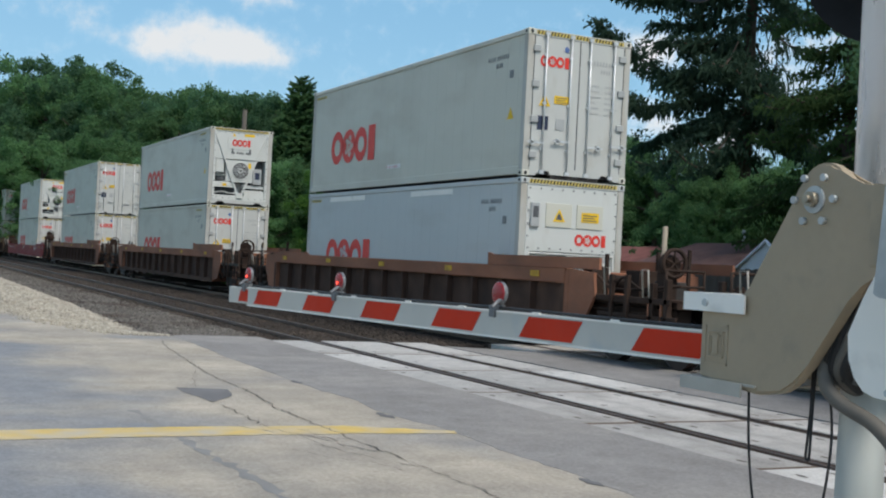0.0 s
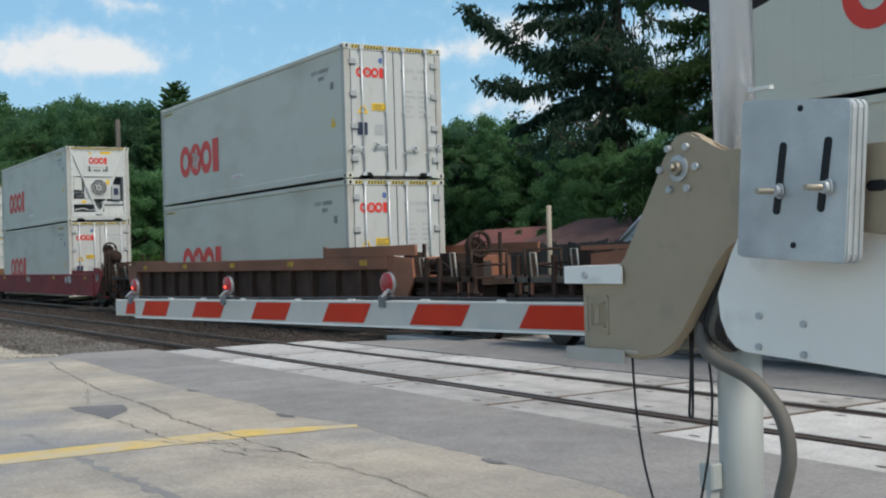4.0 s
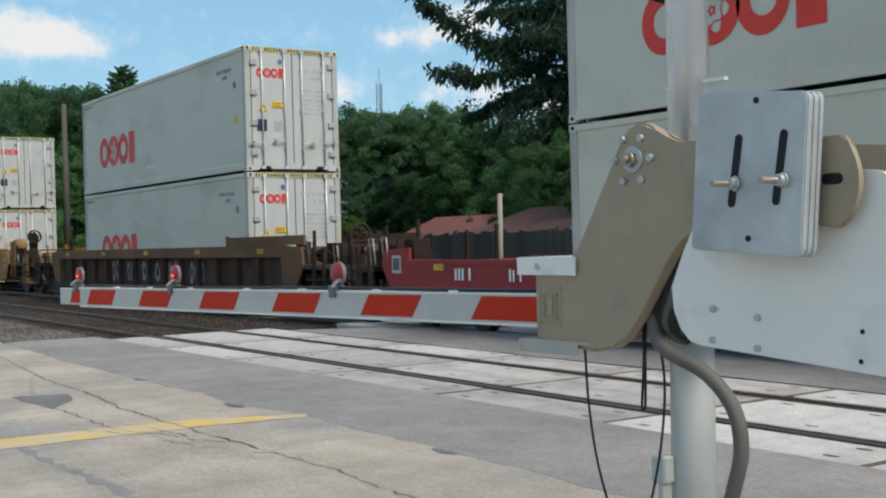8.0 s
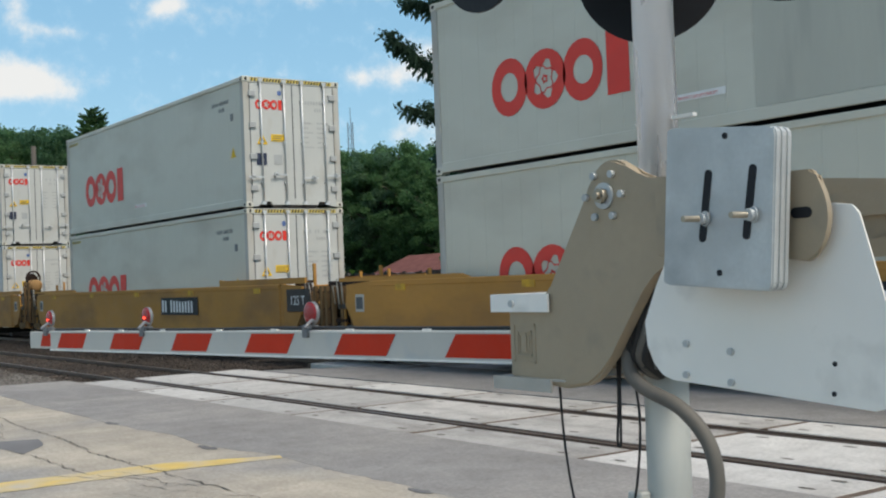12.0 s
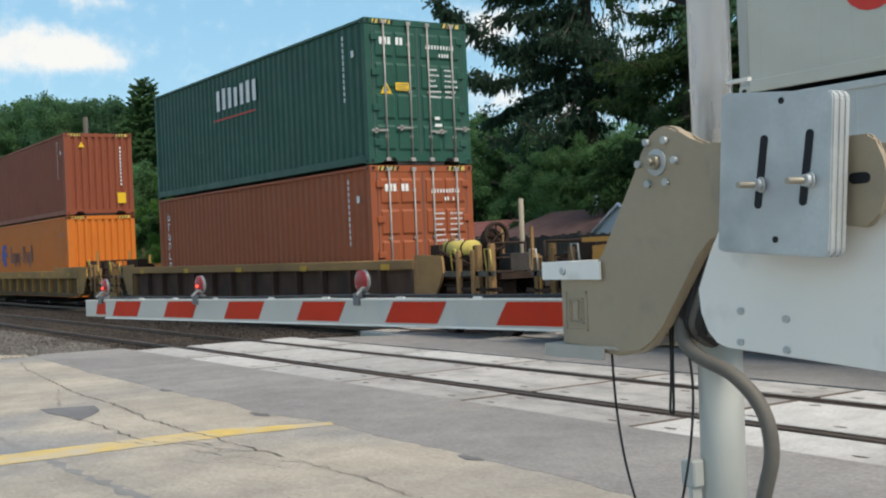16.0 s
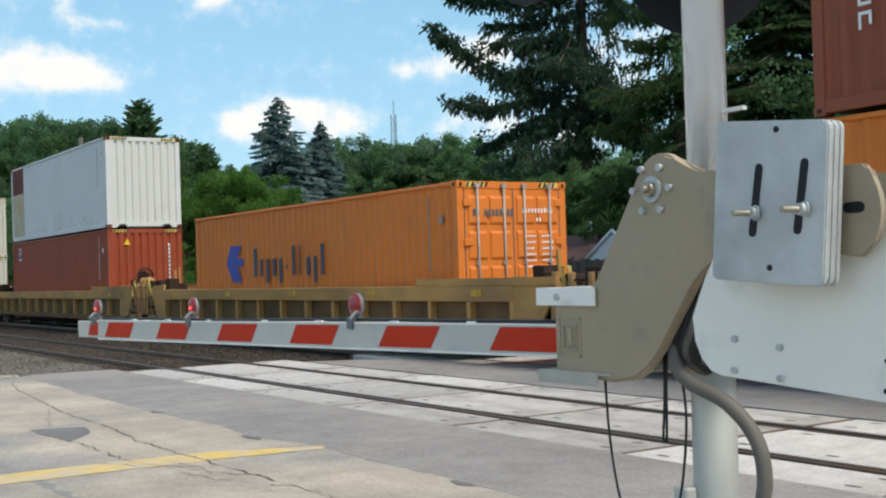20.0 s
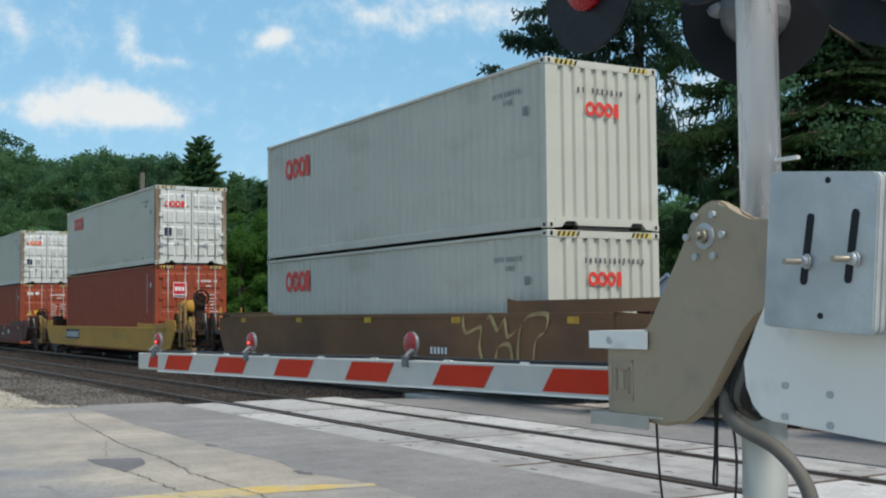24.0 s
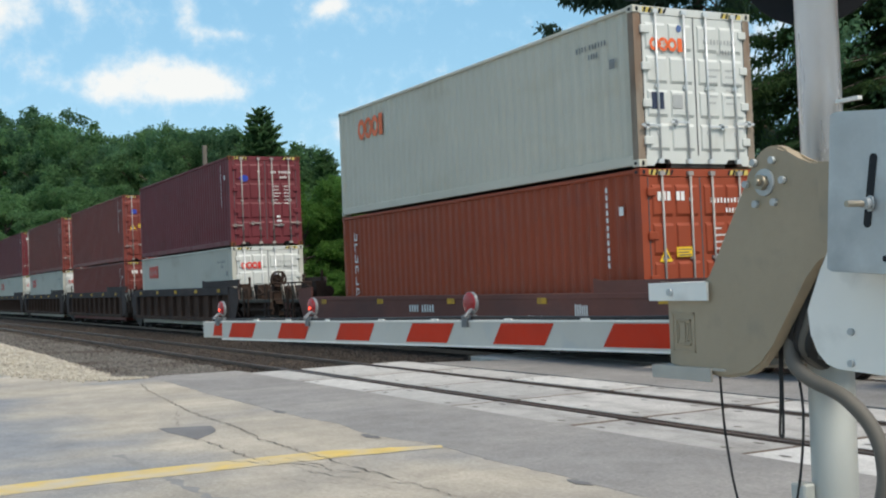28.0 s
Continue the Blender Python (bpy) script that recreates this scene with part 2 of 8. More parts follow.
GRIME = (0.12, 0.10, 0.07)
RUST = (0.20, 0.075, 0.03)
M = {
    "concrete": mat("concrete_road", (0.47, 0.42, 0.34), 0.85, 0, 0.16, 0.9, 0.5, 45, (0.33, 0.305, 0.265), 0.7, 0.5, (1, 0.6, 1), lanes=((0.245, 0.26, 0.275), (0.34, 0.3, 1), 0.9, True)),
    "asphalt": mat("asphalt", (0.295, 0.283, 0.267), 0.9, 0, 0.12, 0.8, 0.6, 90, (0.225, 0.217, 0.207), 0.4, 0.4, lanes=((0.37, 0.35, 0.322), (0.5, 0.25, 1), 0.6)),
    "tar": mat("tar_patch", (0.185, 0.182, 0.18), 0.85, 0, 0.15, 2, 0.4, 70),
    "joint": mat("grey_road_band", (0.27, 0.265, 0.25), 0.95, 0, 0.15, 3),
    "crack": mat("crack_filler", (0.14, 0.127, 0.11), 0.95, 0, 0.3, 5),
    "yellow_line": mat("road_paint_yellow", (0.66, 0.47, 0.13), 0.8, 0, 0.15, 4, 0.3, 60, (0.50, 0.44, 0.33), 0.95, 2.6),
    "panel": mat("crossing_panel_concrete", (0.54, 0.525, 0.49), 0.8, 0, 0.12, 1.5, 0.3, 60, (0.33, 0.31, 0.28), 0.6, 0.6, (1, 0.5, 1), 0.36, lanes=((0.42, 0.405, 0.375), (1.6, 0.5, 1), 0.6)),
    "panel_oily_shaded": mat("oily_shaded_panel_concrete", (0.49, 0.47, 0.435), 0.8, 0, 0.14, 1.5, 0.3, 60, (0.31, 0.29, 0.26), 0.55, 0.6, (1, 0.5, 1), 0.3, lanes=((0.27, 0.255, 0.235), (0.5, 2.2, 1), 0.8)),
    "joint_dirt": mat("packed_brown_dirt", (0.15, 0.115, 0.09), 0.95, 0, 0.25, 6, 0.3, 40),
    "rubber": mat("flangeway_rubber", (0.06, 0.047, 0.04), 0.85, 0, 0.25, 6),
    "ballast": mat("ballast_stone", (0.165, 0.152, 0.135), 0.95, 0, 0.25, 9, 0.8, 30, (0.085, 0.068, 0.055), 0.5, 0.5, island=0.5),
    "shoulder_gravel": mat("grey_shoulder_gravel", (0.33, 0.31, 0.28), 0.95, 0, 0.4, 18, 0.9, 24, (0.22, 0.205, 0.18), 0.4, 0.8),
    "ballast_dark": mat("oil_dark_ballast", (0.075, 0.062, 0.052), 0.95, 0, 0.3, 9, 0.8, 30, (0.045, 0.036, 0.03), 0.4, 0.5, island=0.5),
    "ballast_bed": mat("ballast_bed", (0.055, 0.046, 0.039), 0.95, 0, 0.5, 14, 1.0, 22, (0.04, 0.032, 0.027), 0.4, 0.4),
    "gravel": mat("white_gravel", (0.50, 0.455, 0.37), 0.95, 0, 0.2, 6, 0.9, 26, (0.40, 0.35, 0.27), 0.3, 1.0, island=0.35),
    "soil": mat("grass_verge", (0.06, 0.085, 0.025), 0.95, 0, 0.4, 1.0, 0.6, 8, (0.12, 0.10, 0.06), 0.2, 0.3),
    "rail": mat("rail_steel", (0.16, 0.11, 0.085), 0.5, 0.6, 0.2, 8, 0.1, 50),
    "rail_top": mat("rail_dull_top", (0.17, 0.135, 0.115), 0.42, 0.7, 0.12, 10),
    "tie": mat("creosoted_tie", (0.10, 0.075, 0.055), 0.9, 0, 0.3, 3, 0.5, 25, stretch=(1, 0.2, 1), island=0.3),
    "reefer": mat("reefer_paint", (0.60, 0.588, 0.495), 0.5, 0, 0.035, 0.5, 0.03, 20, (0.475, 0.45, 0.37), 0.5, 0.5, (0.6, 1, 1.4)),
    "reefer_warm": mat("reefer_paint_warm", (0.61, 0.588, 0.485), 0.5, 0, 0.035, 0.5, 0.03, 20, (0.47, 0.435, 0.35), 0.5, 0.5, (0.6, 1, 1.4)),
    "dry_cream": mat("cream_container", (0.575, 0.545, 0.45), 0.5, 0, 0.04, 0.7, 0.05, 20, (0.50, 0.455, 0.35), 0.25, 0.9, (0.7, 1, 1.6)),
    # tan car paint darkened, with the shade of the recessed web in its colour
    "shade_tan": mat("well_web_shaded_tan", (0.17, 0.105, 0.05), 0.85, 0, 0.25, 1.6, 0.2, 30, (0.07, 0.048, 0.035), 0.4, 1.2),
    "lamp_grey": mat("lamp_foot_grey", (0.16, 0.165, 0.17), 0.5, 0.2, 0.1, 8),
    "spot": mat("lit_lamp_spot", (0.8, 0.05, 0.03), 0.3, 0, 0.05, 10, emit=((1.0, 0.06, 0.03), 2.5)),
    "post_pale": mat("pale_wood_post", (0.36, 0.32, 0.25), 0.85, 0, 0.15, 4, 0.3, 20, stretch=(1, 1, 0.1)),
    "reefer_b": mat("reefer_paint_bluish", (0.54, 0.56, 0.54), 0.5, 0, 0.03, 0.5, 0.03, 20, (0.46, 0.46, 0.42), 0.14, 0.7, (0.6, 1, 1.8)),
    "white": mat("white_door_paint", (0.61, 0.62, 0.58), 0.45, 0, 0.03, 1.2, 0, 20, (0.50, 0.48, 0.42), 0.14, 2.2, (1, 1, 0.5)),
    "door_white": mat("white_grey_door_paint", (0.525, 0.53, 0.495), 0.45, 0, 0.03, 1.2, 0, 20, (0.43, 0.41, 0.355), 0.2, 2.2, (1, 1, 0.5)),
    "post_grime": mat("grimy_frame_paint", (0.48, 0.475, 0.43), 0.6, 0, 0.10, 1.5, 0.05, 20, (0.34, 0.285, 0.215), 0.38, 1.6, (1, 1, 0.35)),
    "maroon_red": mat("maroon_red_container", (0.20, 0.046, 0.036), 0.55, 0, 0.08, 0.7, 0.05, 20, (0.15, 0.04, 0.035), 0.2, 1.0),
    "green": mat("green_container", (0.022, 0.086, 0.06), 0.5, 0, 0.1, 0.8, 0.05, 20, (0.05, 0.10, 0.075), 0.2, 1.1),
    "rustbrown": mat("brown_container", (0.27, 0.073, 0.036), 0.55, 0, 0.08, 0.7, 0.05, 20, (0.20, 0.055, 0.035), 0.2, 1.0),
    "terracotta": mat("terracotta_container", (0.33, 0.088, 0.034), 0.55, 0, 0.08, 0.7, 0.05, 20, (0.27, 0.08, 0.04), 0.2, 1.0),
    "redbrown": mat("redbrown_container", (0.31, 0.062, 0.026), 0.55, 0, 0.08, 0.7, 0.05, 20, (0.20, 0.045, 0.03), 0.18, 1.0),
    "maroon": mat("maroon_container", (0.16, 0.03, 0.037), 0.55, 0, 0.1, 0.7, 0.05, 20, (0.09, 0.025, 0.025), 0.2, 1.0),
    "orange": mat("orange_container", (0.66, 0.185, 0.028), 0.5, 0, 0.05, 0.7, 0.05, 20, (0.46, 0.15, 0.045), 0.2, 1.1),
    "dry_white": mat("grey_white_container", (0.535, 0.52, 0.445), 0.5, 0, 0.05, 0.7, 0.05, 20, (0.40, 0.36, 0.28), 0.2, 0.9, (0.7, 1, 1.6)),
    "dry_blue": mat("pale_blue_container", (0.62, 0.635, 0.63), 0.5, 0, 0.04, 0.7, 0.03, 20, (0.52, 0.50, 0.44), 0.18, 0.8),
    "rust": mat("rust", RUST, 0.9, 0, 0.35, 5, 0.3, 40, (0.10, 0.045, 0.025), 0.4, 3),
    "rust_red": mat("dark_red_rust", (0.155, 0.045, 0.034), 0.8, 0, 0.3, 1.6, 0.2, 30, (0.25, 0.10, 0.05), 0.35, 2.0, (2, 1, 0.3)),
    "rust_yellow": mat("rust_stained_cream", (0.52, 0.45, 0.31), 0.7, 0, 0.15, 2, 0, 20, (0.36, 0.19, 0.07), 0.35, 2.0, (1, 1, 0.4)),
    "steel": mat("galvanised_steel", (0.53, 0.545, 0.53), 0.5, 0.25, 0.16, 7, 0.04, 80, (0.33, 0.345, 0.345), 0.45, 5),
    "rod_worn": mat("worn_grey_rod", (0.36, 0.33, 0.30), 0.5, 0.1, 0.15, 6),
    "rust_frame": mat("rust_stained_frame", (0.29, 0.235, 0.18), 0.7, 0, 0.3, 1.6, 0.1, 20, (0.17, 0.085, 0.045), 0.55, 1.8, (1, 1, 0.4)),
    "rod": mat("zinc_lock_rod", (0.62, 0.63, 0.62), 0.4, 0.4, 0.1, 6),
    "grey": mat("grey_patch", (0.40, 0.41, 0.40), 0.6, 0, 0.08, 4),
    "dark": mat("dark_steel", (0.05, 0.043, 0.038), 0.7, 0.2, 0.25, 6, 0.2, 40),
    "black": mat("black_paint", (0.012, 0.013, 0.016), 0.55, 0, 0.2, 6),
    "navy": mat("dark_sticker", (0.035, 0.045, 0.08), 0.5, 0, 0.2, 6),
    "ball_blue": mat("faded_blue_sticker", (0.10, 0.16, 0.34), 0.5, 0, 0.15, 6),
    "gear_rust": mat("rusty_brown_gear", (0.052, 0.034, 0.026), 0.85, 0, 0.3, 4, 0.3, 30, (0.035, 0.027, 0.023), 0.5, 2.0),
    "foot_grey": mat("pale_grey_channel", (0.47, 0.44, 0.38), 0.6, 0, 0.1, 5, 0.05, 60, (0.32, 0.28, 0.22), 0.3, 6),
    "blue": mat("blue_paint", (0.03, 0.06, 0.36), 0.5, 0, 0.15, 6),
    "yellow": mat("yellow_sticker", (0.82, 0.52, 0.03), 0.5, 0, 0.06, 6),
    "plate_yellow": mat("dirty_yellow_reflector", (0.62, 0.36, 0.03), 0.6, 0, 0.2, 5, 0, 20, (0.30, 0.17, 0.05), 0.5, 4.0),
    "white_mark": mat("white_lettering", (0.78, 0.78, 0.75), 0.6, 0, 0.08, 6),
    "ink": mat("dark_lettering", (0.10, 0.105, 0.11), 0.6, 0, 0.15, 6),
    "red_logo": mat("red_mark", (0.72, 0.055, 0.04), 0.5, 0, 0.06, 3),
    "placard_red": mat("placard_red", (0.60, 0.03, 0.05), 0.5, 0, 0.06, 3),
    "orange_logo": mat("faded_orange_mark", (0.85, 0.16, 0.05), 0.5, 0, 0.08, 3),
    "car_brown": mat("well_car_brown", (0.30, 0.125, 0.07), 0.75, 0, 0.2, 1.2, 0.15, 30, (0.12, 0.065, 0.045), 0.4, 0.9, (0.5, 1, 1)),
    "car_dull": mat("well_car_dull_brown", (0.19, 0.10, 0.05), 0.8, 0, 0.2, 1.2, 0.15, 30, (0.10, 0.055, 0.04), 0.4, 0.9, (0.5, 1, 1)),
    "car_red": mat("well_car_red", (0.26, 0.035, 0.035), 0.7, 0, 0.15, 1.2, 0.1, 30, (0.14, 0.04, 0.035), 0.3, 0.9, (0.5, 1, 1)),
    "car_mustard": mat("well_car_mustard", (0.45, 0.222, 0.05), 0.7, 0, 0.15, 1.0, 0.1, 30, (0.19, 0.10, 0.045), 0.4, 0.8, (0.5, 1, 1)),
    "car_tan": mat("well_car_tan_yellow", (0.46, 0.25, 0.082), 0.75, 0, 0.2, 1.0, 0.15, 30, (0.17, 0.115, 0.06), 0.45, 0.8, (0.5, 1, 1)),
    "car_tan_worn": mat("well_car_worn_tan", (0.33, 0.19, 0.075), 0.75, 0, 0.2, 1.0, 0.15, 30, (0.15, 0.09, 0.05), 0.45, 0.8, (0.5, 1, 1)),
    "car_yellow": mat("well_car_yellow", (0.57, 0.295, 0.05), 0.65, 0, 0.12, 1.0, 0.1, 30, (0.25, 0.16, 0.05), 0.3, 0.8, (0.5, 1, 1)),
    "car_maroon": mat("well_car_dark_maroon", (0.165, 0.07, 0.055), 0.8, 0, 0.2, 1.0, 0.1, 30, (0.08, 0.05, 0.048), 0.35, 0.8, (0.5, 1, 1)),
    "car_black": mat("well_car_black_brown", (0.055, 0.042, 0.04), 0.8, 0, 0.25, 1.0, 0.15, 30, (0.09, 0.06, 0.05), 0.35, 0.8, (0.5, 1, 1)),
    # brown web paint darkened to stand for the shade in the recess
    "shade_brown": mat("well_web_shaded_brown", (0.098, 0.06, 0.045), 0.85, 0, 0.25, 1.6, 0.2, 30, (0.05, 0.035, 0.03), 0.4, 1.2),
    "graffiti": mat("faded_graffiti_grey", (0.24, 0.245, 0.27), 0.7, 0, 0.35, 5),
    "graffiti_gold": mat("faded_graffiti_gold", (0.42, 0.31, 0.14), 0.7, 0, 0.3, 5),
    "wheel": mat("wheel_steel", (0.06, 0.045, 0.04), 0.55, 0.6, 0.2, 8),
    "tan": mat("tan_gate_casting", (0.395, 0.315, 0.215), 0.55, 0, 0.07, 3, 0.06, 90, (0.25, 0.225, 0.175), 0.25, 5),
    "plate_white": mat("white_sheet_metal", (0.90, 0.86, 0.78), 0.45, 0, 0.04, 2, 0.02, 40, (0.52, 0.49, 0.43), 0.16, 4),
    "arm_white": mat("arm_reflective_white", (0.60, 0.575, 0.51), 0.75, 0, 0.06, 3, 0, 20, (0.46, 0.49, 0.49), 0.15, 5),
    "arm_red": mat("arm_reflective_red", (0.62, 0.042, 0.014), 0.8, 0, 0.07, 4),
    "alu": mat("brushed_aluminium", (0.82, 0.84, 0.86), 0.3, 0.45, 0.03, 4, 0.02, 120, stretch=(1, 1, 0.15)),
    "mast_paint": mat("weathered_mast_base", (0.50, 0.51, 0.47), 0.55, 0.15, 0.08, 3, 0.04, 60, (0.36, 0.37, 0.33), 0.3, 3, (1, 1, 0.4)),
    "zinc_brass": mat("zinc_plated_bolt", (0.38, 0.33, 0.25), 0.45, 0.6, 0.15, 20),
    "cable": mat("black_cable", (0.03, 0.03, 0.03), 0.55, 0, 0.15, 10),
    "conduit": mat("grey_conduit", (0.135, 0.125, 0.108), 0.55, 0, 0.12, 12),
    "lens": mat("red_lens", (0.34, 0.012, 0.014), 0.22, 0, 0.1, 10, coat=0.15),
    "lens_lit": mat("red_lens_lit", (0.28, 0.01, 0.012), 0.25, 0, 0.1, 10, emit=((1.0, 0.0, 0.0), 0.03)),
    "silver": mat("silver_lamp_housing", (0.22, 0.222, 0.225), 0.45, 0.3, 0.1, 8),
    "bark": mat("bark", (0.095, 0.078, 0.062), 0.95, 0, 0.35, 5, 0.8, 14, stretch=(1, 1, 0.25)),
    "pole_wood": mat("weathered_pole", (0.105, 0.095, 0.08), 0.9, 0, 0.2, 4, 0.4, 20, stretch=(1, 1, 0.1)),
    "leaf": leaf_mat("leaves_mid", (0.104, 0.196, 0.082), 0.42),
    "leaf_dark": leaf_mat("leaves_dark", (0.080, 0.155, 0.078), 0.40),
    # paler, bluer leaves: distance haze put into the colour of farther trees
    "leaf_hazed": leaf_mat("leaves_hazed", (0.115, 0.20, 0.115), 0.38),
    "leaf_light": leaf_mat("leaves_light", (0.088, 0.180, 0.040), 0.36),
    "needle": leaf_mat("needles_dark", (0.042, 0.072, 0.047), 0.35),
    "needle_blue": leaf_mat("needles_blue", (0.135, 0.21, 0.205), 0.4),
    "needle_green": leaf_mat("needles_green", (0.058, 0.100, 0.036), 0.4),
    "shingle": mat("brown_shingles", (0.16, 0.094, 0.08), 0.9, 0, 0.2, 2.0, 0.4, 12),
    "shingle_red": mat("red_shingles", (0.185, 0.08, 0.068), 0.9, 0, 0.2, 2.0, 0.4, 12),
    "shingle_grey": mat("grey_shingles", (0.17, 0.17, 0.17), 0.9, 0, 0.2, 2.0, 0.4, 12),
    "siding": mat("white_siding", (0.72, 0.73, 0.74), 0.6, 0, 0.05, 2.0),
    "siding_blue": mat("pale_blue_siding", (0.42, 0.53, 0.60), 0.6, 0, 0.05, 2.0),
    "glass": mat("dark_window", (0.03, 0.035, 0.04), 0.08, 0, 0.1, 2.0),
    "fence": mat("weathered_fence_wood", (0.12, 0.11, 0.10), 0.9, 0, 0.25, 3, 0.3, 18, stretch=(1, 1, 0.15), island=0.3),
    "brick": mat("chimney_brick", (0.30, 0.27, 0.24), 0.9, 0, 0.2, 4),
    "hazard": mat("hazard_yellow", (0.60, 0.47, 0.12), 0.6, 0, 0.1, 6),
}

# ---- mesh helpers ----


def box(bm, x0, x1, y0, y1, z0, z1):
    v = [bm.verts.new(p) for p in ((x0, y0, z0), (x1, y0, z0), (x1, y1, z0), (x0, y1, z0), (x0, y0, z1), (x1, y0, z1), (x1, y1, z1), (x0, y1, z1))]
    for f in ((3, 2, 1, 0), (4, 5, 6, 7), (0, 1, 5, 4), (1, 2, 6, 5), (2, 3, 7, 6), (3, 0, 4, 7)):
        bm.faces.new([v[i] for i in f])
    return bm


def tube(bm, a, b, r0, r1=None, n=10, caps=True):
    """A round bar from a to b."""
    a, b = Vector(a), Vector(b)
    r1 = r0 if r1 is None else r1
    d = (b - a).normalized()
    u = d.orthogonal().normalized()
    w = d.cross(u)
    rings = []
    for c, r in ((a, r0), (b, r1)):
        rings.append([bm.verts.new(c + (u * math.cos(k * math.tau / n) + w * math.sin(k * math.tau / n)) * r) for k in range(n)])
    for k in range(n):
        f = bm.faces.new((rings[0][k], rings[0][(k + 1) % n], rings[1][(k + 1) % n], rings[1][k]))
        f.smooth = True
    if caps:
        bm.faces.new(rings[0][::-1])
        bm.faces.new(rings[1])
    return bm


def pipe(bm, pts, r, n=8):
    """A bent round bar through the points."""
    pts = [Vector(p) for p in pts]
    rings = []
    for i, p in enumerate(pts):
        d = (pts[min(i + 1, len(pts) - 1)] - pts[max(i - 1, 0)]).normalized()
        u = d.cross(Vector((0.31, 0.9, 0.23))).normalized()
        w = d.cross(u)
        rings.append([bm.verts.new(p + (u * math.cos(k * math.tau / n) + w * math.sin(k * math.tau / n)) * r) for k in range(n)])
    for a, b in zip(rings, rings[1:]):
        for k in range(n):
            f = bm.faces.new((a[k], a[(k + 1) % n], b[(k + 1) % n], b[k]))
            f.smooth = True
    bm.faces.new(rings[0][::-1])
    bm.faces.new(rings[-1])
    return bm


def smooth_path(pts, k=6):
    """Points on a smooth line through pts."""
    pts = [Vector(p) for p in pts]
    out = []
    for i in range(len(pts) - 1):
        p0, p1, p2, p3 = pts[max(i - 1, 0)], pts[i], pts[i + 1], pts[min(i + 2, len(pts) - 1)]
        for j in range(k):
            t = j / k
            out.append(0.5 * (2 * p1 + (p2 - p0) * t + (2 * p0 - 5 * p1 + 4 * p2 - p3) * t * t + (3 * p1 - p0 - 3 * p2 + p3) * t ** 3))
    return out + [pts[-1]]


def slab(bm, poly, at, thick):
    """A plate: the outline poly (u, v) laid by at(u, v, depth), thick deep."""
    a = [bm.verts.new(at(u, v, 0)) for u, v in poly]
    b = [bm.verts.new(at(u, v, thick)) for u, v in poly]
    n = len(poly)
    bm.faces.new(a)
    bm.faces.new(b[::-1])
    for i in range(n):
        bm.faces.new((a[i], b[i], b[(i + 1) % n], a[(i + 1) % n]))
    return bm


def finish(bm, name, material):
    bmesh.ops.recalc_face_normals(bm, faces=bm.faces)
    me = bpy.data.meshes.new(name)
    bm.to_mesh(me)
    bm.free()
    me.materials.append(material)
    return me


TINY = ("lettering", "dashes", "hazard_strip", "holes", "stripes", "bars", "lines", "labels", "drips", "warning", "name", "number", "graffiti", "pattern", "run", "pipes", "lattice", "strips", "covers")


def part(name, bm, material, parent=None, label=""):
    """Links a bmesh as one mesh object under a thing or under a part."""
    ob = new(name, finish(bm, name, material))
    ob.parent = parent
    if name.endswith(TINY) or name.startswith(TINY):
        tagged(ob, kind="stuff")
    return tagged(ob, label) if label else ob


def piece(name, me, parent, at=(0, 0, 0), rz=0.0):
    """One more object on a shared mesh."""
    ob = new(name, me)
    ob.parent = parent
    ob.location = at
    ob.rotation_euler = (0, 0, rz)
    return ob


def rounded(bm, w=0.004, seg=1):
    bmesh.ops.bevel(bm, geom=[e for e in bm.edges], offset=w, segments=seg, affect="EDGES", clamp_overlap=True)
    return bm


def B():
    return bmesh.new()


def boxes(*b):
    bm = B()
    for c in b:
        box(bm, *c)
    return bm


def grown(x0, x1, y0, y1, z0, z1, w=0.01):
    return rounded(boxes((x0, x1, y0, y1, z0, z1)), w)

# ---- ground, road and tracks ----


def flat(name, poly, z, material, label, category, kind="structure", thick=0.0):
    bm = B()
    if thick:
        slab(bm, poly, lambda u, v, d: (u, v, z - d), thick)
    else:
        bm.faces.new([bm.verts.new((x, y, z)) for x, y in poly])
    ob = part(name, bm, material)
    return tagged(ob, label, category, "", kind)


flat("ground", [(-3000, -3000), (3000, -3000), (3000, 3000), (-3000, 3000)], -0.34, M["soil"], "grassy earth reaching to the far distance", "ground")



def ragged(pts, amp, step, seed):
    """A worn line through pts with small irregular bites."""
    r = random.Random(seed)
    out = []
    for (xa, ya), (xb, yb) in zip(pts, pts[1:]):
        n = max(1, int(math.hypot(xb - xa, yb - ya) / step))
        for k in range(n):
            t = k / n
            out.append((xa + (xb - xa) * t + r.uniform(-amp, amp) * 0.5, ya + (yb - ya) * t + r.uniform(-amp, amp)))
    return out + [pts[-1]]


# the concrete road, its edge towards the asphalt strip, and the lot beside it
EDGE = ragged([(-3.9, 4.86), (-5.5, 4.88), (-6.4, 4.94), (-7.6, 4.95), (-8.8, 4.94), (-9.6, 5.03), (-10.5, 4.89), (-11.0, 4.83), (-12.0, 4.96), (-12.75, 4.87), (-14.6, 4.9), (-17.0, 4.9), (-18.2, 4.98), (-20.4, 5.03)], 0.022, 0.14, 3)
RIM = ragged([(-20.8, 5.0), (-21.5, 4.4), (-24.6, 3.5), (-30.8, 3.15), (-36.0, 2.7), (-60.0, 1.5)], 0.12, 0.5, 5)
road = flat("road", EDGE + RIM + [(-60, -30), (-3.4, -30), (-3.4, 1.2)], 0.0, M["concrete"], "pale worn concrete road with stains and cracks", "road", thick=0.3)
